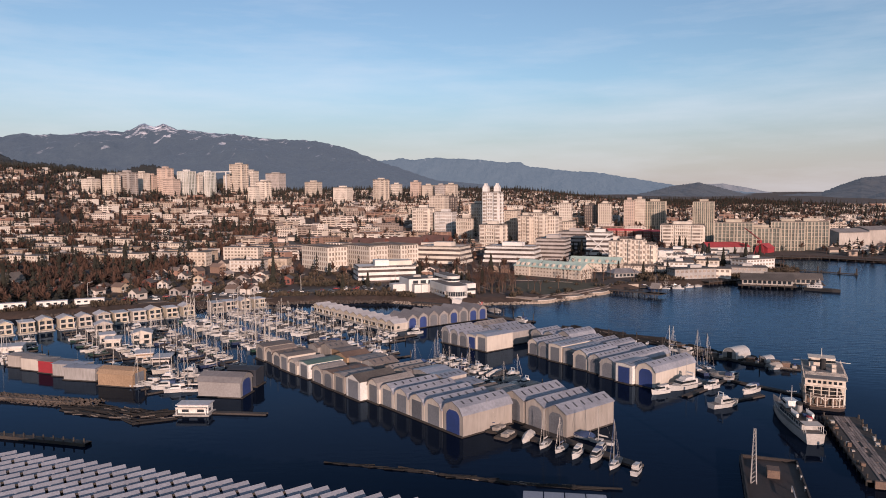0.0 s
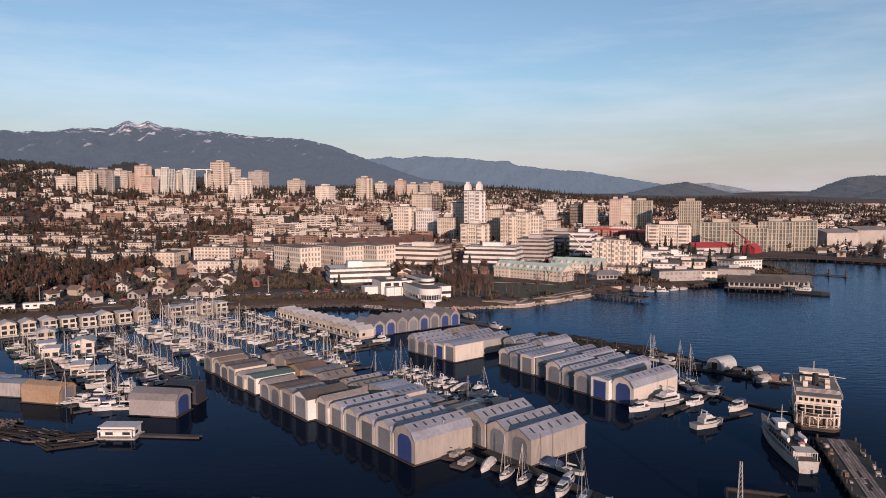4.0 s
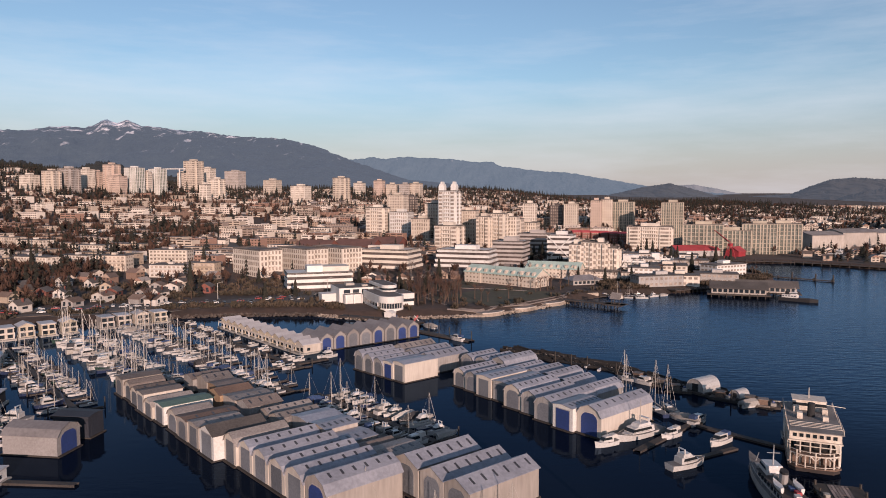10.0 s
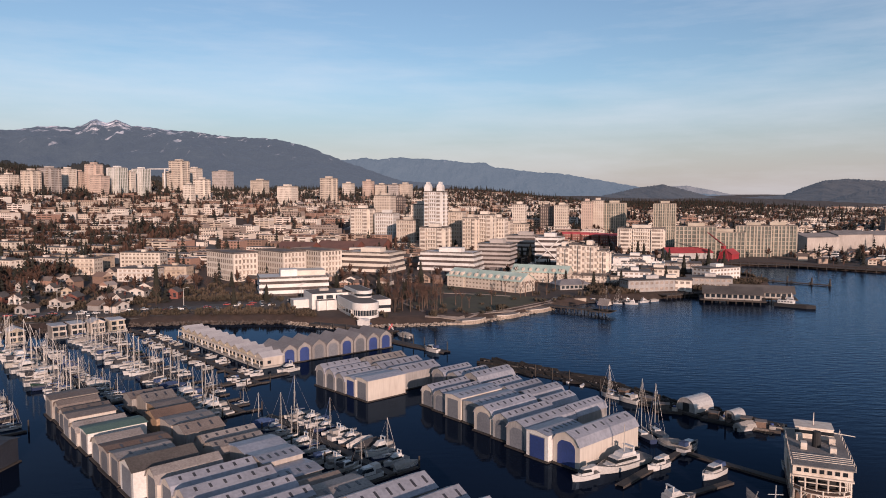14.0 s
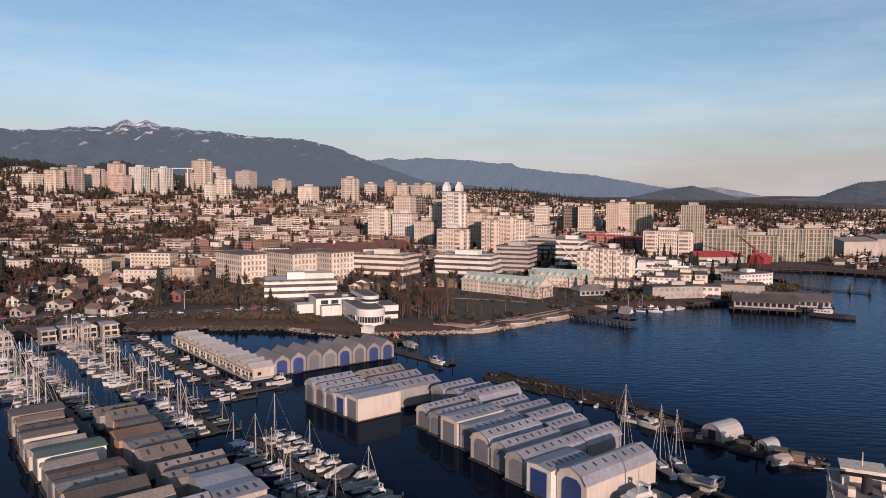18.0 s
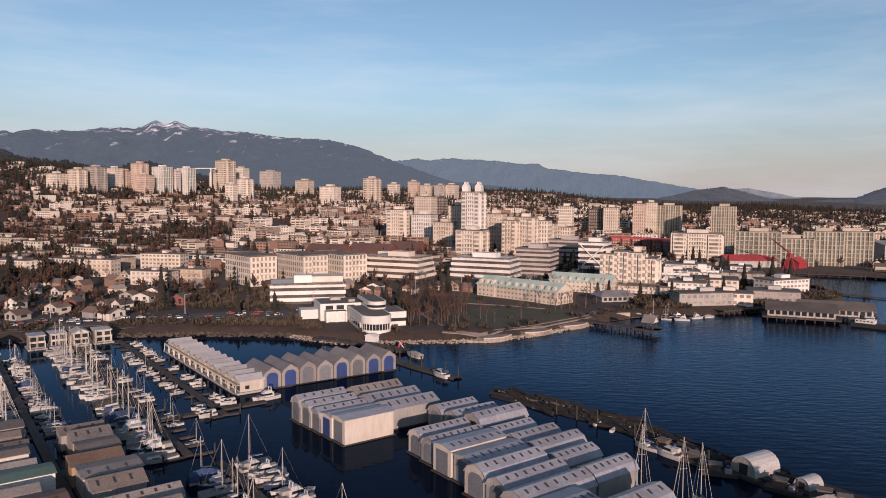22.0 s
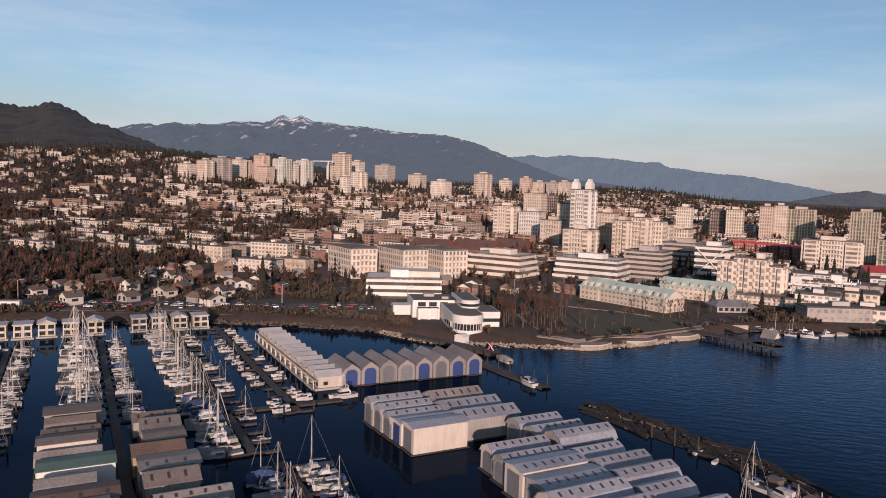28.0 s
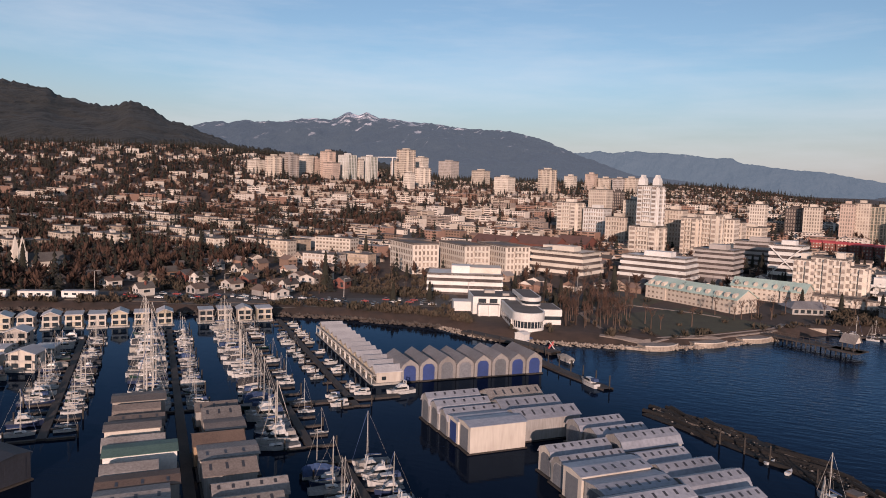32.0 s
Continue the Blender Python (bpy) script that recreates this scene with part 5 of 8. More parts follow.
def motor_yacht(ln, hullm, label, decks=2, canvas=None, name="motor_yacht"):
    beam, free = ln * 0.32, 1.0 + ln * 0.035
    ob = thing(name, pose(0, 0, 0), label, "motorboat", "moored motorboats")
    hull(hull_mesh(ln, beam, free, 2.6, 0.9, 0.3), hullm, ob)
    z = free
    part("deckhouse", house_mesh(-ln * 0.26, ln * 0.22, beam * 0.78, beam * 0.62, z, z + 1.7, 0.1, 1.2), M_GEL, ob)
    part("side_window", house_mesh(-ln * 0.20, ln * 0.205, beam * 0.79, beam * 0.64, z + 0.7, z + 1.4, 0.3, 0.6, 0.02), M_TINT, ob)
    part("foredeck_trunk", house_mesh(ln * 0.20, ln * 0.38, beam * 0.5, beam * 0.28, z, z + 0.45, 0.0, 0.8), M_GEL, ob)
    if decks > 1:
        part("flybridge", house_mesh(-ln * 0.20, ln * 0.08, beam * 0.66, beam * 0.52, z + 1.7, z + 2.5, 0.1, 0.7), M_GEL, ob)
        part("radar_arch", boxes((-ln * 0.17, -ln * 0.14, -beam * 0.30, -beam * 0.26, z + 2.4, z + 3.6), (-ln * 0.17, -ln * 0.14, beam * 0.26, beam * 0.30, z + 2.4, z + 3.6), (-ln * 0.18, -ln * 0.13, -beam * 0.30, beam * 0.30, z + 3.6, z + 3.75)), M_GEL, ob)
    if canvas:
        part("canopy", house_mesh(-ln * 0.45, -ln * 0.2, beam * 0.7, beam * 0.7, z + 0.9, z + 1.9, 0.2, 0.1), canvas, ob)
    if ln > 9.2:
        part("rail", rail_mesh(ln, beam, z + 0.05, 0.6, -0.1, 0.47), M_ALLOY, ob)
    return ob


def covered_boat(ln, cover, label):
    beam, free = ln * 0.32, 1.0
    ob = thing("covered_boat", pose(0, 0, 0), label, "boat", "covered boats")
    part("hull", hull_mesh(ln, beam, free, 2.2, 0.8), M_GEL, ob)
    bm = bmesh.new()
    last = None
    for i in range(9):
        s = i / 8
        hb = beam * 0.52 * (1 - max(0, (s - 0.4) / 0.62) ** 2.2)
        zt = free + 0.5 + 1.3 * math.sin(math.pi * min(1, s * 0.85 + 0.2)) + (0.15 if i % 2 else 0)
        ring = [bm.verts.new((-ln * 0.5 + ln * s, y, z)) for y, z in ((-hb, free - 0.2), (-hb * 0.75, free + (zt - free) * 0.6), (0, zt), (hb * 0.75, free + (zt - free) * 0.6), (hb, free - 0.2))]
        if last:
            for k in range(5):
                bm.faces.new([last[k], last[(k + 1) % 5], ring[(k + 1) % 5], ring[k]])
        else:
            bm.faces.new(ring)
        last = ring
    bm.faces.new(last[::-1])
    bmesh.ops.recalc_face_normals(bm, faces=bm.faces[:])
    part("boat_cover", bm, cover, ob)
    part("outboard", boxes((-ln * 0.56, -ln * 0.50, -0.25, 0.25, 0.1, 1.1)), M_DARK, ob)
    return ob


SAIL = [sailboat(10.5, M_GEL, M_CANVASB, 14.0, "white sailboat with blue sail cover and tall mast"), sailboat(9.0, M_GEL, M_CANVASW, 11.8, "small white sailboat with pale sail cover", False),
        sailboat(12.0, M_NAVY, M_CANVASW, 16.0, "dark blue sailboat with furled white jib"), sailboat(11.2, M_GEL, M_CANVASG, 14.8, "white sailboat under a grey sail cover"),
        sailboat(8.2, M_GEL, M_CANVASB, 10.5, "short white sailboat with blue canvas cover", False), sailboat(9.8, M_TEAL, M_CANVASG, 12.5, "dark green sailboat with grey cover", False)]
MOTOR = [motor_yacht(12.0, M_GEL, "white flybridge motor yacht at its berth", 2), motor_yacht(9.5, M_GEL, "white cabin cruiser with canvas canopy", 1, M_CANVASB, "cabin_cruiser"),
         motor_yacht(10.5, M_GEL, "white motor yacht with grey canopy", 2, M_CANVASG), motor_yacht(8.0, M_GEL, "small white runabout with pale cover", 1, M_CANVASW, "cabin_cruiser"),
         motor_yacht(11.0, M_NAVY, "navy-hulled motor cruiser at a dock", 2), motor_yacht(9.0, M_DECK, "drab grey cabin boat with dark canopy", 1, M_DARKCLOTH, "cabin_cruiser")]
COVER = [covered_boat(9.5, M_CANVASW, "boat wrapped in a white cover"), covered_boat(10.5, M_CANVASG, "boat under a grey tarpaulin"), covered_boat(7.5, M_CANVASB, "small boat under a blue cover"), covered_boat(8.5, M_DARKCLOTH, "boat under a dark cover")]
LENGTHS = {}
for o, l in zip(SAIL + MOTOR + COVER, (10.5, 9, 12, 11.2, 8.2, 9.8, 12, 9.5, 10.5, 8, 11, 9.0, 9.5, 10.5, 7.5, 8.5)):
    LENGTHS[o] = l * 0.60
FIRST = set()


BOAT = 0.60                           # boats in plan units


def moor(ob, m, k=1.0):
    """Place a boat: the pattern itself the first time, copies after that."""
    if ob not in FIRST:
        FIRST.add(ob)
        ob.matrix_basis = m @ Matrix.Diagonal((BOAT, BOAT, BOAT, 1))
        return ob
    return copy_thing(ob, m @ Matrix.Diagonal((k, k, k, 1)))


def pile(x, y, h=2.6, name="mooring_post"):
    bm = rod(bmesh.new(), (0, 0, -1.5), (0, 0, h), 0.2, 0.16)
    bmesh.ops.translate(bm, verts=bm.verts[:], vec=(x, y, 0))
    ob = part(name, bm, M_PILE)
    return tagged(ob, "dark wooden mooring post beside a dock", "post", "mooring posts")


def dock(u0, u1, v, width=1.6, pitch=5.6, finger=4.8, sides=(-1, 1), fill=0.92, sails=0.6, seed=1, size=(1.0, 1.0), small=False, right=1.0):
    """A floating dock along u with fingers, and boats lying in its berths."""
    r = random.Random(seed)
    ob = thing("dock", mpose(u0, v), "floating timber dock with finger berths", "dock", "docks")
    ln = u1 - u0
    part("float", boxes((-width / 2, width / 2, 0, ln, -0.2, 0.45)), M_TIMBER, ob)
    n = int(ln / pitch)
    for s in sides:
        for i in range(n + 1):
            y = i * pitch
            part("finger", boxes((s * width / 2, s * (width / 2 + finger), y - 0.35, y + 0.35, -0.15, 0.4) if s > 0 else (s * (width / 2 + finger), s * width / 2, y - 0.35, y + 0.35, -0.15, 0.4)), M_TIMBER, ob)
            if i % 2 == 0:
                x, yy = mar(u0 + y, v + s * (width / 2 + finger + 0.4))
                pile(x, yy, r.uniform(1.8, 3.0))
        for i in range(n):
            for k in (0.27, 0.73):
                if r.random() > fill * (right if s > 0 else 1.0):
                    continue
                q = r.random()
                b = r.choice(SAIL if q < sails else (MOTOR if q < 0.9 else COVER))
                if small and LENGTHS[b] > 6.5:
                    b = MOTOR[3]
                u = u0 + (i + k) * pitch + r.uniform(-0.2, 0.2)
                kk = min(1.75, max(0.55, size[0 if s < 0 else 1] * 6.2 / LENGTHS[b] * r.uniform(0.8, 1.1)))
                out = width / 2 + 0.5 + kk * LENGTHS[b] / 2 + r.uniform(0, 0.4)
                bow = r.random() < 0.6
                moor(b, mpose(u, v + s * out, r.uniform(-0.05, 0.05), (180 if (s > 0) == bow else 0) + r.uniform(-3, 3)), kk)
    return ob


dock(196, 288, 79.3, seed=11, sails=0.6, size=(0.85, 0.78), fill=0.7)
dock(206, 292, 103.3, seed=12, sails=0.68, fill=1.0, size=(1.42, 0.72), pitch=6.0)
dock(178, 300, 125.0, seed=13, sails=0.72, fill=0.88, finger=3.6, size=(1.22, 0.66), right=0.25)
dock(199, 302, 139.5, seed=14, sails=0.08, finger=2.2, pitch=6.6, fill=0.45, small=True, sides=(-1, 1), size=(0.62, 0.6))
dock(232, 296, 58.0, seed=15, sails=0.45, fill=0.42)
dock(248, 290, 34.0, seed=16, sails=0.6, fill=0.42)
dock(252, 290, 14.0, seed=20, sails=0.6, fill=0.42)
dock(186, 228, 57.5, seed=17, sails=0.4, fill=0.38)
# the dense group of boats at the dock's outer end, and the head dock behind it
dock(126, 172, 128.5, seed=18, sails=0.45, fill=1.0, finger=5, pitch=6.2, sides=(-1, 1))
tagged(part("dock_walk", boxes((-32, 1, -1, 1, -0.2, 0.45)), M_TIMBER), "floating timber walkway joining the docks", "dock", "docks").matrix_basis = mpose(204, 150)
moor(MOTOR[0], mpose(206, 152, 0, 186))
for x, y, b, a in ((112, 387.0, MOTOR[1], -10), (117, 386.3, SAIL[0], -10), (123, 385.4, SAIL[1], -10), (128, 384.6, MOTOR[2], -10), (114, 380, MOTOR[4], 170), (121, 379, SAIL[4], 170), (135, 383, MOTOR[0], 20), (141, 386, COVER[1], 20), (127, 377.6, MOTOR[0], 172)):
    moor(b, pose(x, y, 0, 0, 0, a), 0.85)
strip("dock_walk", [mar(96, 103.3), mar(207, 103.3)], 1.8, 0.35, M_TIMBER, "long timber dock between the boathouse rows", "dock", 0.12, "")
# boats off the front boathouses
for i, (u, v, b, a) in enumerate(((100, 102.4, COVER[0], 205), (95.2, 102.6, SAIL[1], 200), (91.5, 103.2, SAIL[4], 195), (87.5, 103.2, MOTOR[3], 200), (84.0, 104.6, MOTOR[1], 200), (79.8, 105.0, SAIL[0], 200), (75.2, 105.6, MOTOR[3], 20),
                                  (89.0, 112.5, SAIL[1], 110), (93.0, 112.0, COVER[2], 110), (110, 101.0, SAIL[4], 120), (86, 109, MOTOR[3], 20))):
    moor(b, mpose(u, v, 0, a))
dock(76, 106, 107.6, width=2.2, sides=(), seed=30)
for u, v in ((104, 100.5), (108, 101.8), (110.5, 105)):
    ob = thing("raft", mpose(u, v, 0, 15), "dark timber raft cluttered with gear", "raft", "rafts")
    part("deck", boxes((-2.6, 2.6, -1.6, 1.6, -0.1, 0.5)), M_TIMBER, ob)
    part("crate", boxes((-1.8, -0.6, -1, 0.4, 0.5, 1.2)), M_TANWALL, ob)
    part("tarp", boxes((0.4, 1.9, -0.8, 0.9, 0.5, 0.95)), M_CANVASG, ob)
# boats by the east docks
strip("dock_walk", [(60, 172), (77, 188), (86, 177), (92, 170)], 1.6, 0.3, M_TIMBER, "narrow floating walkway of grey timber", "dock", 0.12, "")
strip("dock_walk", [(66, 166), (80, 173)], 1.2, 0.25, M_TIMBER, "narrow floating walkway of grey timber", "dock", 0.12, "")
big = moor(motor_yacht(16.5, M_GEL, "large white motor yacht with varnished trim and mast", 2), pose(63, 181, 0, 0, 0, 212) @ Matrix.Diagonal((1.35, 1.25, 1.2, 1)))
part("signal_mast", rod(bmesh.new(), (-1, 0, 4), (-1, 0, 11), 0.14, 0.08), M_ALLOY, big)
for x, y, b, a in ((69.5, 180, MOTOR[3], 212), (79, 189, MOTOR[1], 40), (76.5, 190.5, COVER[1], 130), (78, 176, MOTOR[1], 215), (67, 164.5, MOTOR[0], 22), (72.5, 197, SAIL[2], 100), (76, 199, SAIL[0], 100),
                   (67.5, 203, SAIL[2], 100), (55, 175.8, MOTOR[3], 205), (93, 176, MOTOR[2], 100), (97, 201, COVER[1], 20), (77, 222, MOTOR[3], 130), (74, 226, SAIL[4], 130), 
                   (31, 281, MOTOR[1], 130), (8, 325, COVER[2], 60), (22, 305, COVER[1], 130), (-74, 183, MOTOR[1], 190), (-70, 180, MOTOR[3], 200), (-66, 180.5, SAIL[1], 190), (-76, 190, MOTOR[4], 180), (-79, 186.5, MOTOR[3], 170), (-72, 196, MOTOR[0], 175),
                   (-66, 188, COVER[1], 190), (-60, 184.5, MOTOR[1], 190)):
    moor(b, pose(x, y, 0, 0, 0, a), 1.18)


# ---- floating homes ----
M_PALEROOF = surface("pale sheet roof", (0.50, 0.48, 0.48), (0.36, 0.345, 0.35), 0.5, vary=0.15)
M_YELLOWISH = surface("yellowish cream siding", (0.56, 0.49, 0.385), (0.41, 0.355, 0.275), 0.8, vary=0.15)
M_HOMES = [M_CREAM, M_YELLOWISH, M_TANWALL, M_YELLOWISH, M_BEIGE]


def float_home(m, w, d, storeys, wall, roofkind, label):
    ob = thing("floating_home", m, label, "floating home", "floating homes")
    h = 1.95 * storeys if storeys > 1 else 2.7
    part("float", boxes((-w / 2 - 0.6, w / 2 + 0.6, -d / 2 - 1.4, d / 2 + 0.4, -0.3, 0.5)), M_CONCRETE, ob)
    part("wall", boxes((-w / 2, w / 2, -d / 2, d / 2, 0.5, 0.5 + h)), wall, ob)
    for k in range(storeys):
        z = 0.5 + 1.9 * k
        for a in (-0.25, 0.25):
            part("window", boxes((a * w - 0.8, a * w + 0.8, -d / 2 - 0.05, -d / 2 + 0.05, z + 0.35, z + 1.6)), M_GLASS, ob)
        for a in (-0.2,):
            part("window", boxes((w / 2 - 0.05, w / 2 + 0.05, a * d - 0.55, a * d + 0.55, z + 0.6, z + 1.5)), M_GLASS, ob)
    part("balcony", boxes((-w / 2, w / 2, -d / 2 - 1.3, -d / 2, 2.3, 2.42), (-w / 2, w / 2, -d / 2 - 1.3, -d / 2 - 1.22, 2.42, 2.9)), M_CREAM, ob)
    for a in (-0.48, 0.48):
        part("post", boxes((a * w - 0.08, a * w + 0.08, -d / 2 - 1.28, -d / 2 - 1.12, 0.5, 2.3)), M_WHITE, ob)
    if roofkind == "gable":
        part("gable", prism(bmesh.new(), [(-w / 2, h + 0.5), (0, h + 1.5), (w / 2, h + 0.5)], -d / 2, d / 2, "y"), wall, ob)
        for s in (-1, 1):
            part("roof_slope", prism(bmesh.new(), [(0, h + 1.52), (s * (w / 2 + 0.4), h + 0.32), (s * (w / 2 + 0.4), h + 0.52), (0, h + 1.72)], -d / 2 - 0.5, d / 2 + 0.4, "y"), M_PALEROOF, ob)
    else:
        part("roof", boxes((-w / 2 - 0.3, w / 2 + 0.3, -d / 2 - 0.6, d / 2 + 0.3, h + 0.5, h + 0.8)), M_PALEROOF, ob)
    return ob


r = random.Random(5)
v = 8.0
while v < 140:
    if not 105 < v < 111:
        float_home(mpose(305 + r.uniform(-0.8, 0.8), v), r.uniform(4.4, 5.0), 6.4, 2, r.choice(M_HOMES), "gable" if r.random() < 0.4 else "flat", "two-storey cream floating home with white balcony")
    v += 6.1 + r.uniform(0, 1.0)
for i in range(12):
    u = 216.5 + i * 5.2
    float_home(mpose(u, 151.8, 0, -90), 4.6, 6.2, 1, r.choice([M_YELLOWISH, M_CREAM, M_YELLOWISH]), "gable", "cream floating home with pale gable roof")
for x, y, w, a, wl, st in ((-104, 240, 8, 20, M_CREAM, 2), (-112, 236, 6, 20, M_CREAM, 1), (-118, 244, 6, 30, M_PALE, 1), (-108, 250, 6, 30, M_GREYWALL, 1), (-126, 258, 7, 30, M_TANWALL, 2), (-92, 214, 6, 20, M_BROWNWALL, 1), (-84, 208, 6, 10, M_DARK, 1)):
    float_home(pose(x, y, 0, 0, 0, a), w * 0.8, 5.6, st, wl, "gable" if st == 2 else "flat", "floating house moored among the docks")
float_home(pose(-58.3, 162.0, 0, 0, 0, -2) @ Matrix.Diagonal((1, 1, 0.72, 1)), 7.2, 3.0, 1, M_WHITE, "flat", "long white houseboat beside a timber float")
float_home(pose(-142, 224, 0, 0, 0, 20), 12, 6, 1, M_WHITE, "flat", "white shed on a float by the docks")


# ---- breakwaters, floats and log booms ----
def rocks(name, pts, width, top, n, seed, label, size=(0.5, 1.3), material=M_ROCK):
    """Loose stones heaped along a line, each a rough lump, as one heap."""
    r = random.Random(seed)
    vs, fs = [], []
    seg = [(Vector(pts[i]), Vector(pts[i + 1])) for i in range(len(pts) - 1)]
    lens = [(b - a).length for a, b in seg]
    for _ in range(n):
        a, b = r.choices(seg, lens)[0]
        t = (b - a).normalized()
        off = r.uniform(-1, 1)
        c = a.lerp(b, r.random()) + Vector((-t.y, t.x)) * off * width / 2
        s = r.uniform(*size)
        z = top * (1 - abs(off) ** 1.5) - 0.25 + r.uniform(-0.15, 0.15)
        k = len(vs)
        for dx, dy, dz in ((1, 0, 0), (0, 1, 0.1), (-1, 0.1, 0), (0, -1, 0), (0.1, 0, 0.8), (0, 0, -0.8)):
            vs.append((c.x + s * dx * r.uniform(0.6, 1.1), c.y + s * dy * r.uniform(0.6, 1.1), z + s * dz * r.uniform(0.5, 1)))
        for f in ((0, 1, 4), (1, 2, 4), (2, 3, 4), (3, 0, 4), (1, 0, 5), (2, 1, 5), (3, 2, 5), (0, 3, 5)):
            fs.append([k + i for i in f])
    me = bpy.data.meshes.new(name)
    me.from_pydata(vs, [], fs)
    me.materials.append(material)
    return tagged(new(name, me), label, "rocks", kind="stuff")


rocks("rock_breakwater", [(-150, 184), (-106, 174), (-90, 169.5), (-84, 169)], 6.5, 1.3, 1300, 3, "brown rock breakwater piled in the water", (0.25, 0.75))
strip("breakwater_core", [(-150, 184), (-106, 174), (-90, 170)], 4, 0.3, M_ROCK, "earth core of the rock breakwater", "breakwater", 0.6)
rocks("shore_riprap", [(-176, 296), (-123, 315), (-86, 331), (-60, 335), (-24, 335)], 5, 1.0, 900, 4, "riprap stones along the shore")
rocks("park_riprap", [(-24, 334), (-4, 323), (12, 325), (36, 328), (52, 333), (70, 348), (87, 365)], 4, 0.9, 700, 5, "pale riprap stones below the seawall", (0.4, 1.0), M_SEAWALL)


def logs(name, pts, width, n, seed, label, thick=1.0):
    """Floating logs lying along a line, each a thing of the boom."""
    r = random.Random(seed)
    ob = thing(name, pose(0, 0, 0), label, "log boom")
    base = [rod(bmesh.new(), (-l / 2 * (0.4 + 0.6 * thick), 0, 0), (l / 2 * (0.4 + 0.6 * thick), 0, 0), rr * thick, rr * thick * 0.8, 7) for l, rr in ((6, 0.35), (8, 0.42), (11, 0.5), (4, 0.3))]
    meshes = []
    for b in base:
        me = bpy.data.meshes.new("log")
        b.to_mesh(me)
        b.free()
        me.materials.append(M_LOGPALE if len(meshes) == 3 else M_LOG)
        meshes.append(me)
    seg = [(Vector(pts[i]), Vector(pts[i + 1])) for i in range(len(pts) - 1)]
    lens = [(b - a).length for a, b in seg]
    for _ in range(n):
        a, b = r.choices(seg, lens)[0]
        t = (b - a).normalized()
        c = a.lerp(b, r.random()) + Vector((-t.y, t.x)) * r.uniform(-0.5, 0.5) * width
        lg = new("log", r.choice(meshes))
        lg.parent = ob
        lg.matrix_basis = pose(c.x, c.y, r.uniform(0.0, 0.5) * thick, 0, r.uniform(-2, 2), math.degrees(math.atan2(t.y, t.x)) + r.gauss(0, 9))
    return ob


M_LOGPALE = surface("bleached driftwood", (0.20, 0.165, 0.14), (0.045, 0.037, 0.032), 0.9, fine=2.5, vary=0.4)
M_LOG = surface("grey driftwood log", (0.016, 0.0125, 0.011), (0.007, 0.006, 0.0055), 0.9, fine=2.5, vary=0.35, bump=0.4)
M_LITTER = island_varied("dark litter with pale scraps", [(0.012, 0.010, 0.009), (0.02, 0.016, 0.014), (0.035, 0.028, 0.023), (0.014, 0.012, 0.01), (0.06, 0.048, 0.04), (0.018, 0.015, 0.013), (0.025, 0.02, 0.017), (0.30, 0.27, 0.245)])
BOOM = [(47, 264.5), (60, 253), (73, 241), (84, 222), (93, 211), (103, 200)]
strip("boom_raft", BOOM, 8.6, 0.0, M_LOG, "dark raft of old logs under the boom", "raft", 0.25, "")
logs("log_boom", BOOM, 9.5, 130, 6, "log boom breakwater of old driftwood logs")
rocks("boom_litter", BOOM, 9.5, 0.7, 1500, 16, "broken planks, bark and pale debris lying over the log boom", (0.12, 0.5), M_LITTER)
logs("log_raft", [(-88, 166.5), (-76, 162), (-68, 158), (-63, 160)], 8, 120, 7, "raft of loose logs and planks by a float", 0.62)
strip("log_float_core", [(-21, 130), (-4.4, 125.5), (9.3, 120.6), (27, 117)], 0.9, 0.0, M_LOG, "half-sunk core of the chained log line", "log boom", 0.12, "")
logs("log_float", [(-21, 130), (-4.4, 125.5), (9.3, 120.6), (27, 117)], 1.1, 44, 8, "thin line of chained floating logs", 0.42)
strip("float_walk", [(-54, 161.5), (-41, 160)], 1.4, 0.3, M_TIMBER, "narrow timber float beside the houseboat", "dock", 0.12, "")
strip("timber_float", [(-96, 146.4), (-72.6, 140.4)], 1.8, 0.4, M_PILE, "long dark timber float with short posts", "dock", 0.25, "")
for i in range(10):
    pile(-95 + i * 2.4, 145.6 - i * 0.6, 1.6)
strip("jetty", [(-14, 329), (6, 319.5), (19, 310)], 4.2, 0.9, M_TIMBER, "dark timber jetty below the restaurant", "dock", 0.2, "")
strip("jetty_float", [(13.5, 302), (24, 290), (36, 278)], 3.2, 0.3, M_TIMBER, "long timber float off the restaurant jetty", "dock", 0.18, "")
for k in range(7):
    pile(14.5 + 3.6 * k, 303.5 - 4.0 * k, 3.4)
for k in range(6):
    pile(-10 + 5.2 * k, 323.5 - 2.9 * k, 2.4)
hut = thing("kiosk", pose(6.4, 323.6, 0.9, 0, 0, -30), "small white kiosk with a low hipped roof on the jetty", "kiosk")
part("wall", boxes((-1.9, 1.9, -1.4, 1.4, 0, 2.0)), M_WHITE, hut)
part("roof", prism(bmesh.new(), [(-2.2, 2.0), (2.2, 2.0), (0.6, 2.7), (-0.6, 2.7)], -1.7, 1.7, "y"), M_WHITE, hut)
gantry = thing("gantry", pose(17.2, 313.5, 0.9, 0, 0, 20) @ Matrix.Scale(0.55, 4), "red and white crossed steel gantry at the jetty head", "gantry")
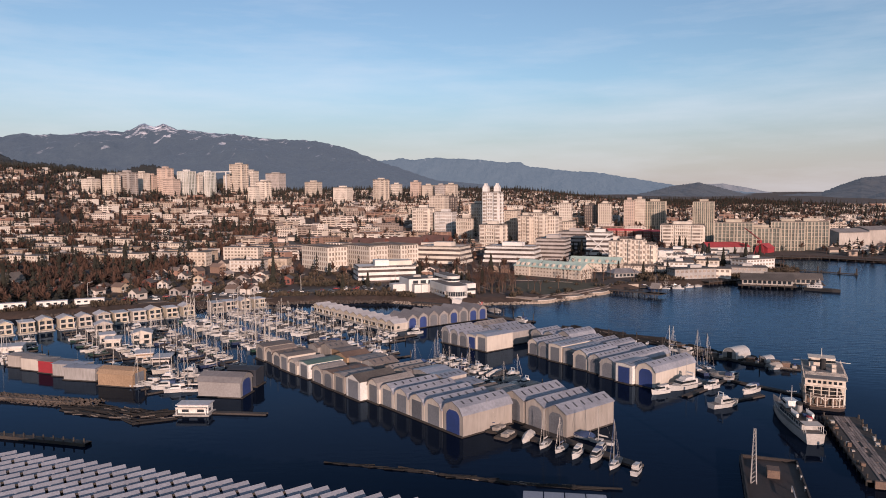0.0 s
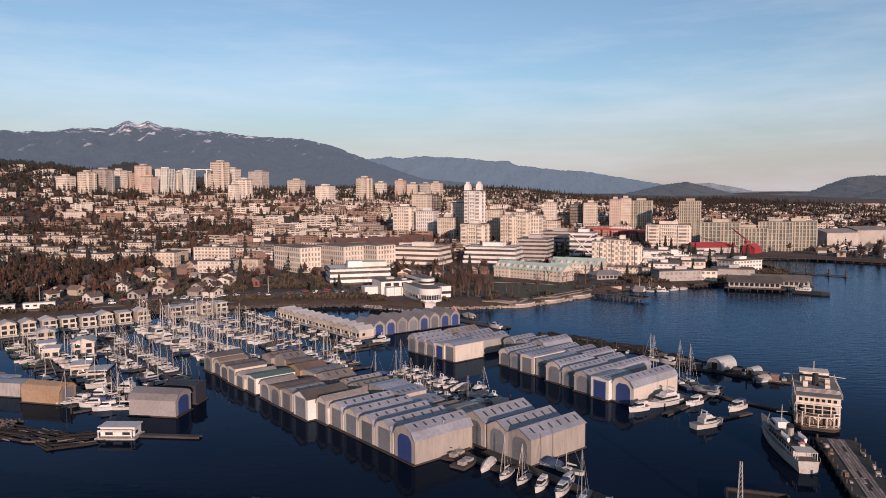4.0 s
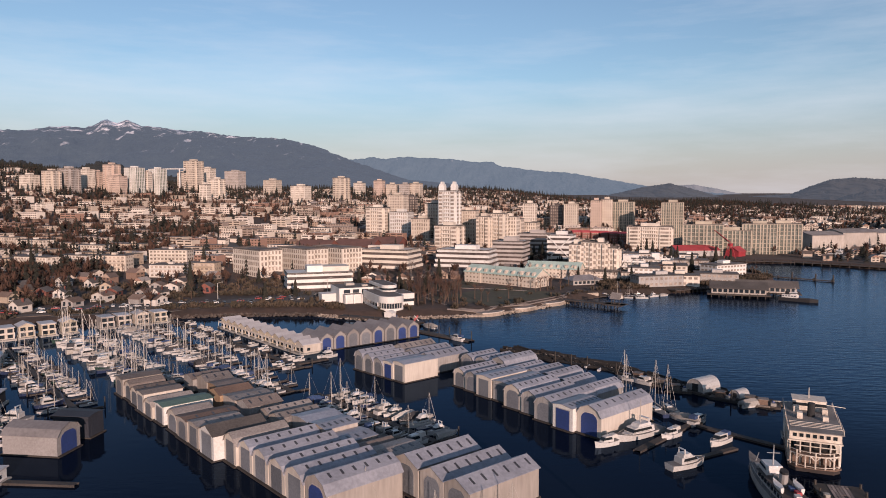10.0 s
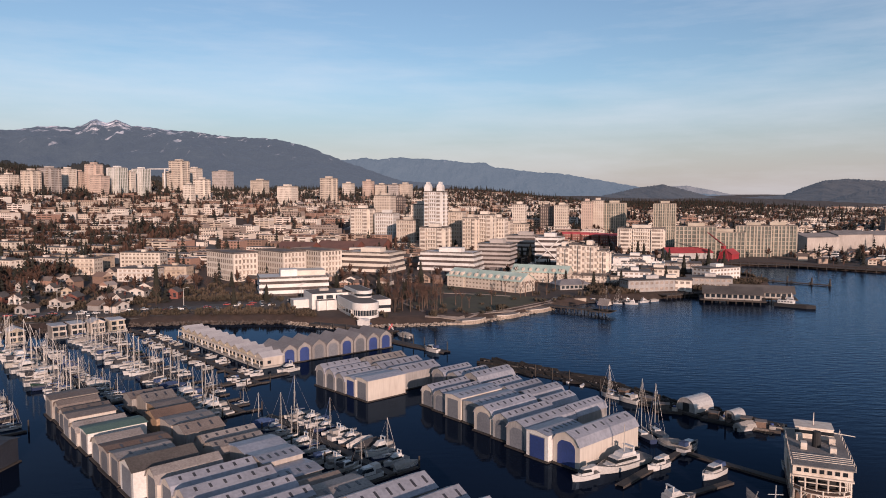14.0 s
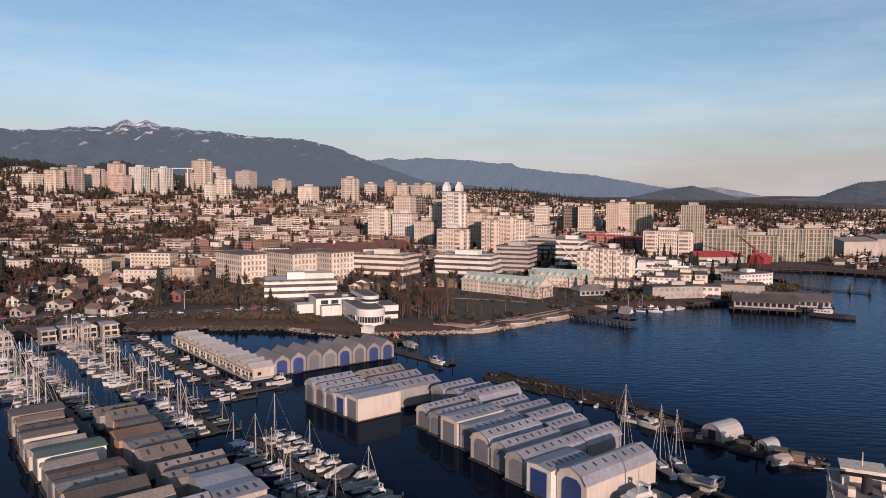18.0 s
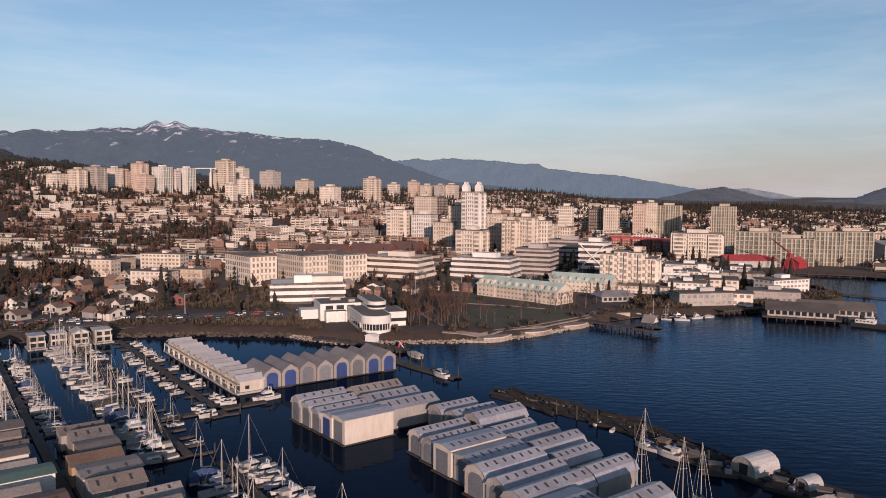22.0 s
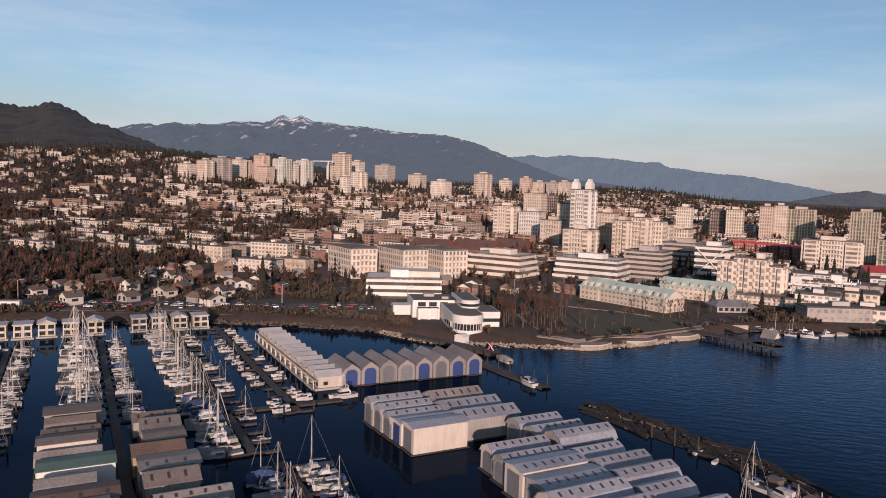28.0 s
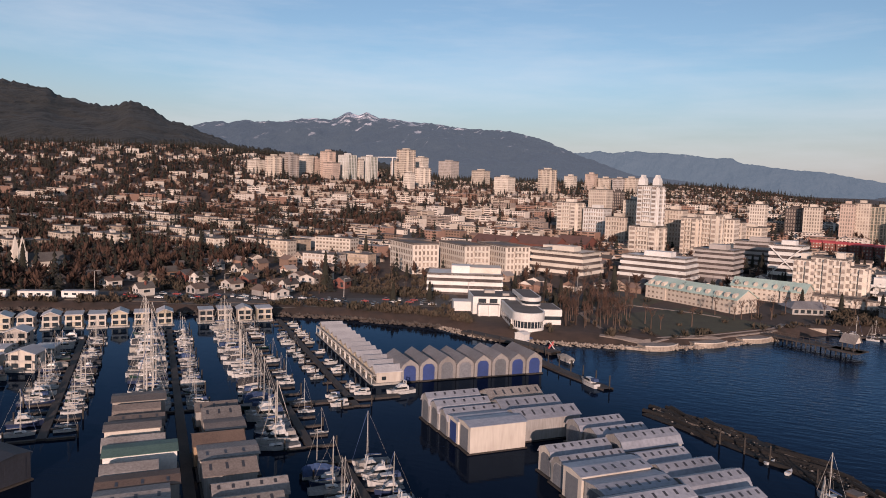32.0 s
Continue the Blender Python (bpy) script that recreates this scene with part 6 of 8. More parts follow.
for k, (p, q) in enumerate((((-1.8, 0, 0), (1.2, 0.4, 4.2)), ((1.8, 0, 0), (-1.0, 0.4, 4.0)), ((-1.6, 1.8, 0), (1.0, 1.6, 4.0)), ((1.6, 1.8, 0), (-1.2, 1.6, 4.2)), ((-1.4, 0.9, 2.2), (1.4, 0.9, 2.4)))):
    part("strut", rod(bmesh.new(), p, q, 0.24, 0.2), M_WHITE if k % 2 else M_REDWRAP, gantry)
for x, y in ((62, 250), (70, 243), (76, 234), (86, 219), (96, 206), (66, 246)):
    pile(x - 3, y - 2, 3.2)


def quonset(x, y, a, w, ln, h):
    ob = thing("quonset_hut", pose(x, y, 0.5, 0, 0, a), "silver arched metal hut on the log boom float", "hut", "boom huts")
    arc = [(w / 2 * math.cos(math.pi * i / 10), h * math.sin(math.pi * i / 10) ** 0.8) for i in range(11)]
    part("shell", prism(bmesh.new(), arc + [(p[0] * 0.96, p[1] * 0.96) for p in arc[::-1]], 0, ln, "x"), M_ROOFSILVER, ob)
    part("end_wall", prism(bmesh.new(), [(p[0] * 0.95, p[1] * 0.95) for p in arc], 0.15, 0.3, "x"), M_GREYWALL, ob)
    part("back_wall", prism(bmesh.new(), [(p[0] * 0.95, p[1] * 0.95) for p in arc], ln - 0.3, ln - 0.15, "x"), M_GREYWALL, ob)
    # dark panel on the closed end wall, painted as the doorway's shaded inside
    part("doorway", boxes((0.08, 0.16, -w * 0.16, w * 0.16, 0, h * 0.6)), M_DARK, ob)
    part("float", boxes((-1, ln + 1, -w / 2 - 0.8, w / 2 + 0.8, -0.7, 0.0)), M_TIMBER, ob)


M_ROOFSILVER = surface("silver sheet metal", (0.62, 0.60, 0.58), (0.46, 0.44, 0.42), 0.45, 0.3)
quonset(87.5, 212.5, 32, 5.2, 7.0, 3.2)
quonset(95.0, 206.5, 32, 3.0, 4.0, 1.9)
for x, y, a in ((67.0, 240.5, 40), (69.5, 236.5, 60), (78.5, 221.5, 50), (74.5, 228.0, 30)):
    ob = thing("dinghy", pose(x, y, 0, 0, 0, a), "small white dinghy tied to the log boom", "dinghy", "dinghies")
    part("hull", hull_mesh(2.4, 1.0, 0.45, 2.0, 0.8), M_GEL, ob)
    part("thwart", boxes((-0.3, -0.05, -0.42, 0.42, 0.46, 0.54)), M_TEAK, ob)
# clutter on the boom floats
for i, (x, y) in enumerate(((78, 226), (82, 219), (92.5, 207), (98, 203), (100, 200.5), (84, 214))):
    ob = thing("work_float", pose(x, y, 0, 0, 0, -52 + 7 * i), "cluttered dark work float beside the boom", "float", "work floats")
    part("deck", boxes((-3, 3, -1.8, 1.8, -0.1, 0.55)), M_TIMBER, ob)
    part("shack", boxes((-1.8, 0.2, -0.9, 0.8, 0.55, 1.8)), M_ROOFDARK if i % 2 else M_RUST, ob)
    part("shack_roof", boxes((-2.0, 0.4, -1.1, 1.0, 1.8, 1.92)), M_ROOFOLD, ob)
    part("barrel", rod(bmesh.new(), (1.4, 0.4, 0.55), (1.4, 0.4, 1.4), 0.35, n=10), M_BLUEDOOR, ob)
    part("crate", boxes((0.8, 2.0, -1.3, -0.3, 0.55, 1.2)), M_CANVASG, ob)
# covered moorage with sawtooth roofs near the start
M_SAW = surface("pale blue-grey sheet roofing", (0.32, 0.33, 0.375), (0.24, 0.25, 0.29), 0.5, 0.15, vary=0.1)
for i in range(33):
    u, ve = 146.3 - i * 2.51, 17.6 + i * 1.68 + (2.2 if i > 18 else 0)
    ob = thing("boat_shelter", mpose(u, ve), "long boat shelter with pale grey pitched roof and dark gaps", "boat shelter", "covered moorage")
    for k in range(7 if i < 14 else 5):
        a = -(k + 1) * 4.75 + 0.45
        bm = prism(bmesh.new(), [(-1.25, 3.85), (0, 4.7), (1.25, 3.85), (1.25, 3.76), (0, 4.6), (-1.25, 3.76)], a, a + (4.3 if k else 4.45), "x")
        part("roof_sheet", bm, M_SAW, ob)
    part("frame", boxes((-34, 0, -1.2, -1.05, 3.5, 3.75), (-34, 0, 1.05, 1.2, 3.5, 3.75)), M_PILE, ob)
    part("ridge_beam", boxes((-34, 0, -0.1, 0.1, 4.3, 4.58)), M_PILE, ob)
    part("post", boxes((-0.5, -0.3, -0.1, 0.1, 0, 4.4)), M_PILE, ob)
    part("float", boxes((-34, 0, -0.4, 0.4, -0.2, 0.4)), M_TIMBER, ob)
sh = thing("boat_shelter", pose(12.5, 108.5, 0, 0, 0, -8), "low boat shelter with pale panel roof", "boat shelter", "covered moorage")
for k in range(4):
    part("roof_panel", boxes((k * 3.3, k * 3.3 + 3.1, -2.5, 1.5, 2.8, 2.95)), M_SAW, sh)
for k in range(5):
    part("post", boxes((k * 3.2, k * 3.2 + 0.15, -2.4, -2.25, 0, 2.8)), M_PILE, sh)
part("float", boxes((-0.5, 13.5, -2.8, 1.8, -0.2, 0.35)), M_TIMBER, sh)
moor(COVER[2], pose(27, 106.5, 0, 0, 0, -10))


# ---- the two laid-up ships and their wharf ----
M_BARGE = surface("rusty dark steel deck", (0.034, 0.022, 0.02), (0.017, 0.013, 0.012), 0.8, fine=1.2)
M_SHIP = surface("dull grey-white ship paint", (0.42, 0.40, 0.38), (0.28, 0.265, 0.25), 0.6)
M_HULK = surface("dirty cream ship paint", (0.70, 0.63, 0.55), (0.46, 0.38, 0.31), 0.8, fine=0.9)


def patrol_ship():
    ob = thing("patrol_ship", pose(76.4, 151.0, 0, 0, 0, 82) @ Matrix.Diagonal((0.97, 0.76, 0.74, 1)), "old grey-white ship with a dark window strip, moored by a wharf", "ship")
    ln, bw = 27.0, 6.0
    hull(hull_mesh(ln, bw, 2.6, 2.4, 0.8, 0.35, 15), M_SHIP, ob)
    part("boot_stripe", hull_mesh(ln * 0.995, bw * 0.90, 0.45, 2.4, 0.8, 0.0, 15), M_ROOFDARK, ob)
    part("deckhouse", house_mesh(-10.5, 4.5, 4.4, 3.8, 2.7, 4.7, 0.3, 0.5), M_SHIP, ob)
    for i in range(9):
        part("port_window", boxes((-9.5 + i * 1.5, -8.7 + i * 1.5, -2.16, 2.16, 3.3, 4.1)), M_TINT, ob)
    part("boat_deck", boxes((-11.5, 3.5, -2.5, 2.5, 4.7, 4.85)), M_TIMBER, ob)
    part("bridge", house_mesh(0.2, 4.2, 3.6, 3.2, 4.85, 6.9, 0.2, 0.7), M_GEL, ob)
    part("bridge_window", house_mesh(0.6, 4.1, 3.55, 3.2, 5.8, 6.4, 0.2, 0.3, 0.0), M_TINT, ob)
    part("funnel", rod(bmesh.new(), (-3.5, 0, 4.85), (-3.8, 0, 7.6), 0.95, 0.85, 12), M_GREYWALL, ob)
    part("funnel_top", rod(bmesh.new(), (-3.8, 0, 7.6), (-3.9, 0, 8.1), 0.9, 0.85, 12), M_DARK, ob)
    part("mast", rod(bmesh.new(), (1.2, 0, 6.9), (1.0, 0, 11.5), 0.16, 0.07), M_GEL, ob)
    part("yard", rod(bmesh.new(), (1.1, -1.4, 9.6), (1.1, 1.4, 9.6), 0.06, n=4), M_GEL, ob)
    part("after_awning", boxes((-13.0, -9.5, -2.3, 2.3, 4.9, 5.0)), M_CREAM, ob)
    for i in range(4):
        for s in (-2.2, 2.2):
            part("stanchion", boxes((-12.9 + i * 1.1, -12.8 + i * 1.1, s - 0.05, s + 0.05, 2.7, 4.9)), M_GEL, ob)
    for i, (a, c) in enumerate(((-8, M_RED), (-6.3, M_CANVASB), (-9.6, M_CANVASW), (-1.5, M_CANVASG))):
        part("deck_gear", boxes((a, a + 1.2, -1.7 + 0.4 * i, -0.6 + 0.4 * i, 4.85, 5.5)), c, ob)
    for s in (-1, 1):
        part("lifeboat", hull_mesh(4.2, 1.4, 0.6, 2, 0.5), M_WHITE, ob).matrix_basis = pose(-5.5, s * 2.0, 5.4)
        part("davit", rod(bmesh.new(), (-4.2, s * 1.5, 4.8), (-4.2, s * 2.3, 6.6), 0.09, n=5), M_GEL, ob)
    part("rail", rail_mesh(ln, bw, 2.75, 0.9, -0.48, 0.47), M_ALLOY, ob)
    part("foredeck_winch", boxes((7.5, 8.7, -0.7, 0.7, 2.9, 3.6)), M_GREYWALL, ob)
    part("anchor_crane", rod(bmesh.new(), (10, 0, 3), (8.2, 0, 6.2), 0.12, 0.08), M_GEL, ob)


patrol_ship()


def ferry_hulk():
    ob = thing("ferry_hulk", pose(93.5, 171.0, 0, 0, 0, 65) @ Matrix.Diagonal((0.84, 0.80, 0.72, 1)), "derelict white car ferry with open end and stacked decks", "ship")
    ln, bw = 27.0, 10.5
    hl = ln / 2
    pl = [(-hl, -bw * 0.36), (-hl + 1.6, -bw / 2), (hl - 4, -bw / 2), (hl, -bw * 0.2), (hl, bw * 0.2), (hl - 4, bw / 2), (-hl + 1.6, bw / 2), (-hl, bw * 0.36)]
    part("hull", prism(bmesh.new(), pl, -0.5, 1.0, "z"), M_BARGE, ob)
    part("car_deck", prism(bmesh.new(), [(x * 1.02, y * 1.04) for x, y in pl], 1.0, 1.3, "z"), M_RUST, ob)
    arc = [(-hl + 2.2 - 3.4 * math.cos(math.pi * (i / 8 - 0.5)), bw * 0.5 * math.sin(math.pi * (i / 8 - 0.5))) for i in range(9)]
    part("gallery_floor", prism(bmesh.new(), arc, 1.3, 1.5, "z"), M_RUST, ob)
    part("gallery_back", boxes((-hl + 2.2, -hl + 2.5, -bw * 0.48, bw * 0.48, 1.5, 4.6)), M_RUST, ob)
    part("gallery_deck", prism(bmesh.new(), [(x + 0.1, y) for x, y in arc], 4.5, 4.7, "z"), M_RUST, ob)
    for i, (x, y) in enumerate(arc):
        part("gallery_post", rod(bmesh.new(), (x, y, 1.5), (x, y, 5.6 if i % 2 == 0 else 4.6), 0.17, n=5), M_HULK, ob)
        if i < 8:
            a, b = arc[i], arc[i + 1]
            for z, rr in ((1.9, 0.08), (4.55, 0.16), (5.5, 0.08)):
                part("gallery_rail", rod(bmesh.new(), (*a, z), (*b, z), rr, n=4), M_HULK, ob)
            part("gallery_brace", rod(bmesh.new(), (*(a if i % 2 == 0 else b), 3.4), ((a[0] + b[0]) / 2, (a[1] + b[1]) / 2, 4.5), 0.11, n=4), M_HULK, ob)
    # near-black block stands in for the shaded car deck inside
    part("inner_wall", boxes((-hl + 4, hl - 4, -bw * 0.34, bw * 0.34, 2.0, 7.6)), M_DARK, ob)
    part("side_wall", boxes((-hl + 8, hl - 4, -bw / 2, -bw / 2 + 0.2, 2.0, 3.4), (-hl + 13, hl - 4, -bw / 2, -bw / 2 + 0.2, 3.4, 7.6)), M_HULK, ob)
    part("side_wall", boxes((-hl + 8, hl - 4, bw / 2 - 0.2, bw / 2, 2.0, 3.4), (-hl + 13, hl - 4, bw / 2 - 0.2, bw / 2, 3.4, 7.6)), M_HULK, ob)
    for i in range(6):
        for q in (-1, 1):
            part("side_post", boxes((-hl + 2 + i * 2.2, -hl + 2.25 + i * 2.2, q * bw / 2 - 0.12, q * bw / 2 + 0.12, 2.0, 7.6)), M_HULK, ob)
    for y in (-0.5, -0.3, -0.1, 0.1, 0.3, 0.5):
        xx = -hl + 0.3 + (1.4 if abs(y) > 0.4 else 0)
        part("end_post", rod(bmesh.new(), (xx, y * bw * 0.96, 2), (xx, y * bw * 0.96, 7.6), 0.17, n=5), M_HULK, ob)
        part("arch_brace", rod(bmesh.new(), (xx, y * bw * 0.96, 3.2), (xx, y * bw * 0.96 + (0.9 if y < 0 else -0.9), 4.6), 0.12, n=4), M_HULK, ob)
    for z in (6.4,):
        part("end_rail", boxes((-hl + 0.2, -hl + 0.35, -bw * 0.4, bw * 0.4, z, z + 0.2)), M_HULK, ob)
    part("passenger_deck", boxes((-hl, hl - 3, -bw * 0.52, bw * 0.52, 7.6, 7.9)), M_HULK, ob)
    part("end_bulkhead", boxes((-hl + 0.6, -hl + 0.9, -bw / 2, bw / 2, 7.9, 10.2)), M_HULK, ob)
    for i in range(7):
        y = -bw / 2 + 0.9 + i * 1.35
        part("end_window", boxes((-hl + 0.52, -hl + 0.62, y, y + 0.8, 8.6, 9.5)), M_TINT, ob)
    part("cabin", boxes((-hl + 0.9, hl - 5, -bw * 0.46, bw * 0.46, 7.9, 10.2)), M_HULK, ob)
    for i in range(9):
        for s in (-1, 1):
            part("side_window", boxes((-hl + 2.4 + i * 2.1, -hl + 3.6 + i * 2.1, s * bw * 0.46 - 0.05, s * bw * 0.46 + 0.05, 8.6, 9.6)), M_TINT, ob)
    part("top_deck", boxes((-hl - 0.3, hl - 4, -bw * 0.54, bw * 0.54, 10.2, 10.4)), M_WORNDECK, ob)
    part("awning_frame", boxes(*[(-hl + 0.3 + k * 1.1, -hl + 0.42 + k * 1.1, -bw * 0.5, bw * 0.5, 11.4, 11.5) for k in range(4)]), M_HULK, ob)
    part("pilot_house", house_mesh(3.0, 8.0, 7.6, 6.4, 10.4, 13.0, 0.1, 0.6), M_HULK, ob)
    part("pilot_window", house_mesh(2.95, 7.9, 7.5, 6.4, 11.6, 12.4, 0.0, 0.3, 0.0), M_TINT, ob)
    part("pilot_roof", boxes((2.8, 8.0, -3.8, 3.8, 13.0, 13.2)), M_HULK, ob)
    part("funnel", rod(bmesh.new(), (-1.6, 0, 10.4), (-1.6, 0, 14.0), 0.9, 0.8, 12), M_DARK, ob)
    for x, y, a in ((-4.5, 2.6, 1.6), (0.5, -3.2, 1.4), (-5.0, -2.8, 1.2), (1.0, 3.0, 1.5)):
        part("deck_locker", boxes((x, x + a, y - 0.6, y + 0.6, 10.4, 10.4 + a)), M_HULK, ob)
    for i in range(11):
        for s in (-1, 1):
            part("rail_post", boxes((-hl + i * 2.2, -hl + 0.1 + i * 2.2, s * bw * 0.53 - 0.05, s * bw * 0.53 + 0.05, 10.4, 11.5)), M_HULK, ob)
    for s in (-1, 1):
        part("rail", boxes((-hl, hl - 4.5, s * bw * 0.53 - 0.04, s * bw * 0.53 + 0.04, 11.4, 11.5)), M_HULK, ob)
        part("wing_boom", rod(bmesh.new(), (4.5, s * 3, 12), (4.5, s * 8.0, 11.6), 0.10, n=4), M_HULK, ob)
    part("mast", rod(bmesh.new(), (5.2, 0, 13.2), (5.2, 0, 16.2), 0.14, 0.08), M_HULK, ob)


ferry_hulk()


def wharf():
    ob = thing("timber_wharf", pose(82.5, 137, 0, 0, 0, 72), "dark timber wharf with a pale plank roadway", "wharf")
    part("deck", boxes((-22, 16, -3.8, 3.6, 1.0, 1.4)), M_PILE, ob)
    r = random.Random(4)
    for k in range(6):
        x = -21.8
        while x < 15:
            ln = r.uniform(2.4, 4.6)
            if r.random() < 0.93:
                part("plank", boxes((x, min(x + ln - 0.08, 15.6), -1.55 + k * 0.52, -1.12 + k * 0.52, 1.4, 1.46 + r.uniform(0, 0.05))), M_PLANK, ob)
            x += ln
    for i in range(12):
        for s in (-3.5, 3.3):
            part("pile", rod(bmesh.new(), (-21 + i * 3.3, s, -1), (-21 + i * 3.3, s, 2.2), 0.22), M_PILE, ob)
    for i in range(14):
        part("scrap", boxes(*[(a, a + r.uniform(0.4, 1.3), b, b + r.uniform(0.3, 0.9), 1.4, 1.4 + r.uniform(0.2, 0.8)) for a, b in ((r.uniform(-20, 14), r.choice((2.2, -3.2))),)]), r.choice([M_CONCRETE, M_RUST, M_TANWALL]), ob)
    part("wharf_end", boxes((-22.6, -22, -2.6, 2.4, 0.2, 1.5)), M_RUST, ob)


M_PLANK = surface("bleached planks", (0.33, 0.265, 0.235), (0.15, 0.118, 0.104), 0.85, fine=2.0, vary=0.35)
wharf()


def crane_barge():
    ob = thing("crane_barge", pose(56.5, 117, 0, 0, 0, 70), "dark rusty flat barge with an upright lattice mast", "barge")
    part("hull", boxes((-15, 12, -5, 5, -0.4, 1.0)), M_BARGE, ob)
    part("coaming", boxes((-14.5, 11.5, -4.8, -4.5, 1.0, 1.5), (-14.5, 11.5, 4.5, 4.8, 1.0, 1.5), (11.2, 11.6, -4.8, 4.8, 1.0, 1.5)), M_BARGE, ob)
    for a in (-0.45, 0.45):
        for b in (-0.45, 0.45):
            part("mast_leg", rod(bmesh.new(), (-1 + a, 3.4 + b, 1), (-1 + a * 0.3, 3.4 + b * 0.3, 10.5), 0.09, n=4), M_GREYWALL, ob)
    for i in range(12):
        z = 1 + i * 0.78
        k = 1 - 0.7 * i / 12
        part("lacing", rod(bmesh.new(), (-1 - 0.45 * k, 3.4 - 0.45 * k, z), (-1 + 0.45 * k, 3.4 - 0.42 * k, z + 0.78), 0.05, n=3), M_GREYWALL, ob)
        part("lacing", rod(bmesh.new(), (-1.45, 3.4 + 0.45 * k, z), (-1.45 + 0.3, 3.4 - 0.45 * k, z + 0.78), 0.05, n=3), M_GREYWALL, ob)
    part("winch", boxes((2, 4.5, -1, 1, 1, 2.4)), M_RUST, ob)
    part("pipe_rack", boxes((-8, -3, -2.4, -2.2, 1.9, 2.05), (-8, -7.85, -2.4, -2.2, 1, 2), (-3.15, -3, -2.4, -2.2, 1, 2)), M_GREYWALL, ob)
    for i in range(5):
        part("bollard", rod(bmesh.new(), (-12 + i * 5, -4.4, 1), (-12 + i * 5, -4.4, 1.8), 0.18), M_GREYWALL, ob)


crane_barge()


# ---- houses, low blocks and trees over the hillside ----
M_HWALL = [surface("house white", (0.60, 0.56, 0.52), (0.46, 0.42, 0.38), 0.8, vary=0.12), surface("house cream", (0.48, 0.40, 0.32), (0.36, 0.29, 0.22), 0.8, vary=0.15),
           surface("house brown", (0.24, 0.15, 0.10), (0.16, 0.10, 0.07), 0.85, vary=0.25), surface("house grey", (0.33, 0.31, 0.30), (0.24, 0.22, 0.21), 0.85, vary=0.2), M_BRICK]
M_HROOF = [M_ROOFDARK, surface("brown shingle roof", (0.17, 0.12, 0.095), (0.10, 0.07, 0.055), 0.9, vary=0.3), M_TARROOF]
E1, E2 = Vector((math.cos(radians(CT)), math.sin(radians(CT)))), Vector((-math.sin(radians(CT)), math.cos(radians(CT))))


def free(x, y, rad):
    if y - shore_y(x) < 14 + rad:
        return False
    for a, b, c in TAKEN:
        if abs(x - a) < c + rad and abs(y - b) < c + rad and (x - a) ** 2 + (y - b) ** 2 < (c + rad) ** 2:
            return False
    return True


def seen(x, y):
    """Whether a place lies in the wedge that the walk looks into."""
    a = math.degrees(math.atan2(-(x - 42), y - 95))
    return -40 < a < 52


def house_pattern(w, d, h, rise, wall, roof, label, porch=True):
    ob = thing("house", pose(0, 0, 0), label, "house", "hillside houses")
    part("wall", prism(bmesh.new(), [(-w / 2, 0), (-w / 2, h), (0, h + rise), (w / 2, h), (w / 2, 0)], -d / 2, d / 2, "y"), wall, ob)
    for s in (-1, 1):
        part("roof_slope", prism(bmesh.new(), [(0, h + rise + 0.02), (s * (w / 2 + 0.4), h - 0.25), (s * (w / 2 + 0.4), h - 0.05), (0, h + rise + 0.22)], -d / 2 - 0.4, d / 2 + 0.4, "y"), roof, ob)
    for x, z in ((-w * 0.25, 0.9), (w * 0.25, 0.9), (-w * 0.22, h * 0.58), (w * 0.22, h * 0.58)):
        part("window", boxes((x - 0.6, x + 0.6, -d / 2 - 0.05, -d / 2 + 0.05, z, z + 1.0)), M_GLASS, ob)
    part("window", boxes((w / 2 - 0.05, w / 2 + 0.05, -1.2, 1.2, h * 0.5, h * 0.5 + 1.0)), M_GLASS, ob)
    if porch:
        part("chimney", boxes((w * 0.2, w * 0.2 + 0.6, -0.3, 0.3, h, h + rise + 0.8)), M_BRICK, ob)
    if porch:
        part("porch", boxes((-w * 0.4, w * 0.4, -d / 2 - 1.4, -d / 2, h * 0.42, h * 0.42 + 0.2), (-w * 0.4, -w * 0.4 + 0.15, -d / 2 - 1.35, -d / 2 - 1.2, 0, h * 0.45), (w * 0.4 - 0.15, w * 0.4, -d / 2 - 1.35, -d / 2 - 1.2, 0, h * 0.45)), M_WHITE, ob)
    return ob


HOUSES = [house_pattern(5.4, 6.4, 3.6, 1.8, M_HWALL[0], M_HROOF[0], "white gabled wooden house with dark roof"), house_pattern(5.8, 6.4, 3.3, 1.6, M_HWALL[1], M_HROOF[1], "cream gabled house with brown shingle roof"),
          house_pattern(5.0, 6.0, 3.8, 2.0, M_HWALL[2], M_HROOF[0], "brown wooden house with steep roof", False), house_pattern(6.4, 6.0, 2.8, 1.4, M_HWALL[3], M_HROOF[1], "grey bungalow with low shingle roof", False),
          house_pattern(5.8, 6.4, 3.4, 1.7, M_HWALL[4], M_HROOF[0], "red brick house with dark gable roof", False), house_pattern(7.8, 6.0, 3.4, 1.3, M_HWALL[0], M_HROOF[1], "wide white two-storey house with porch")]


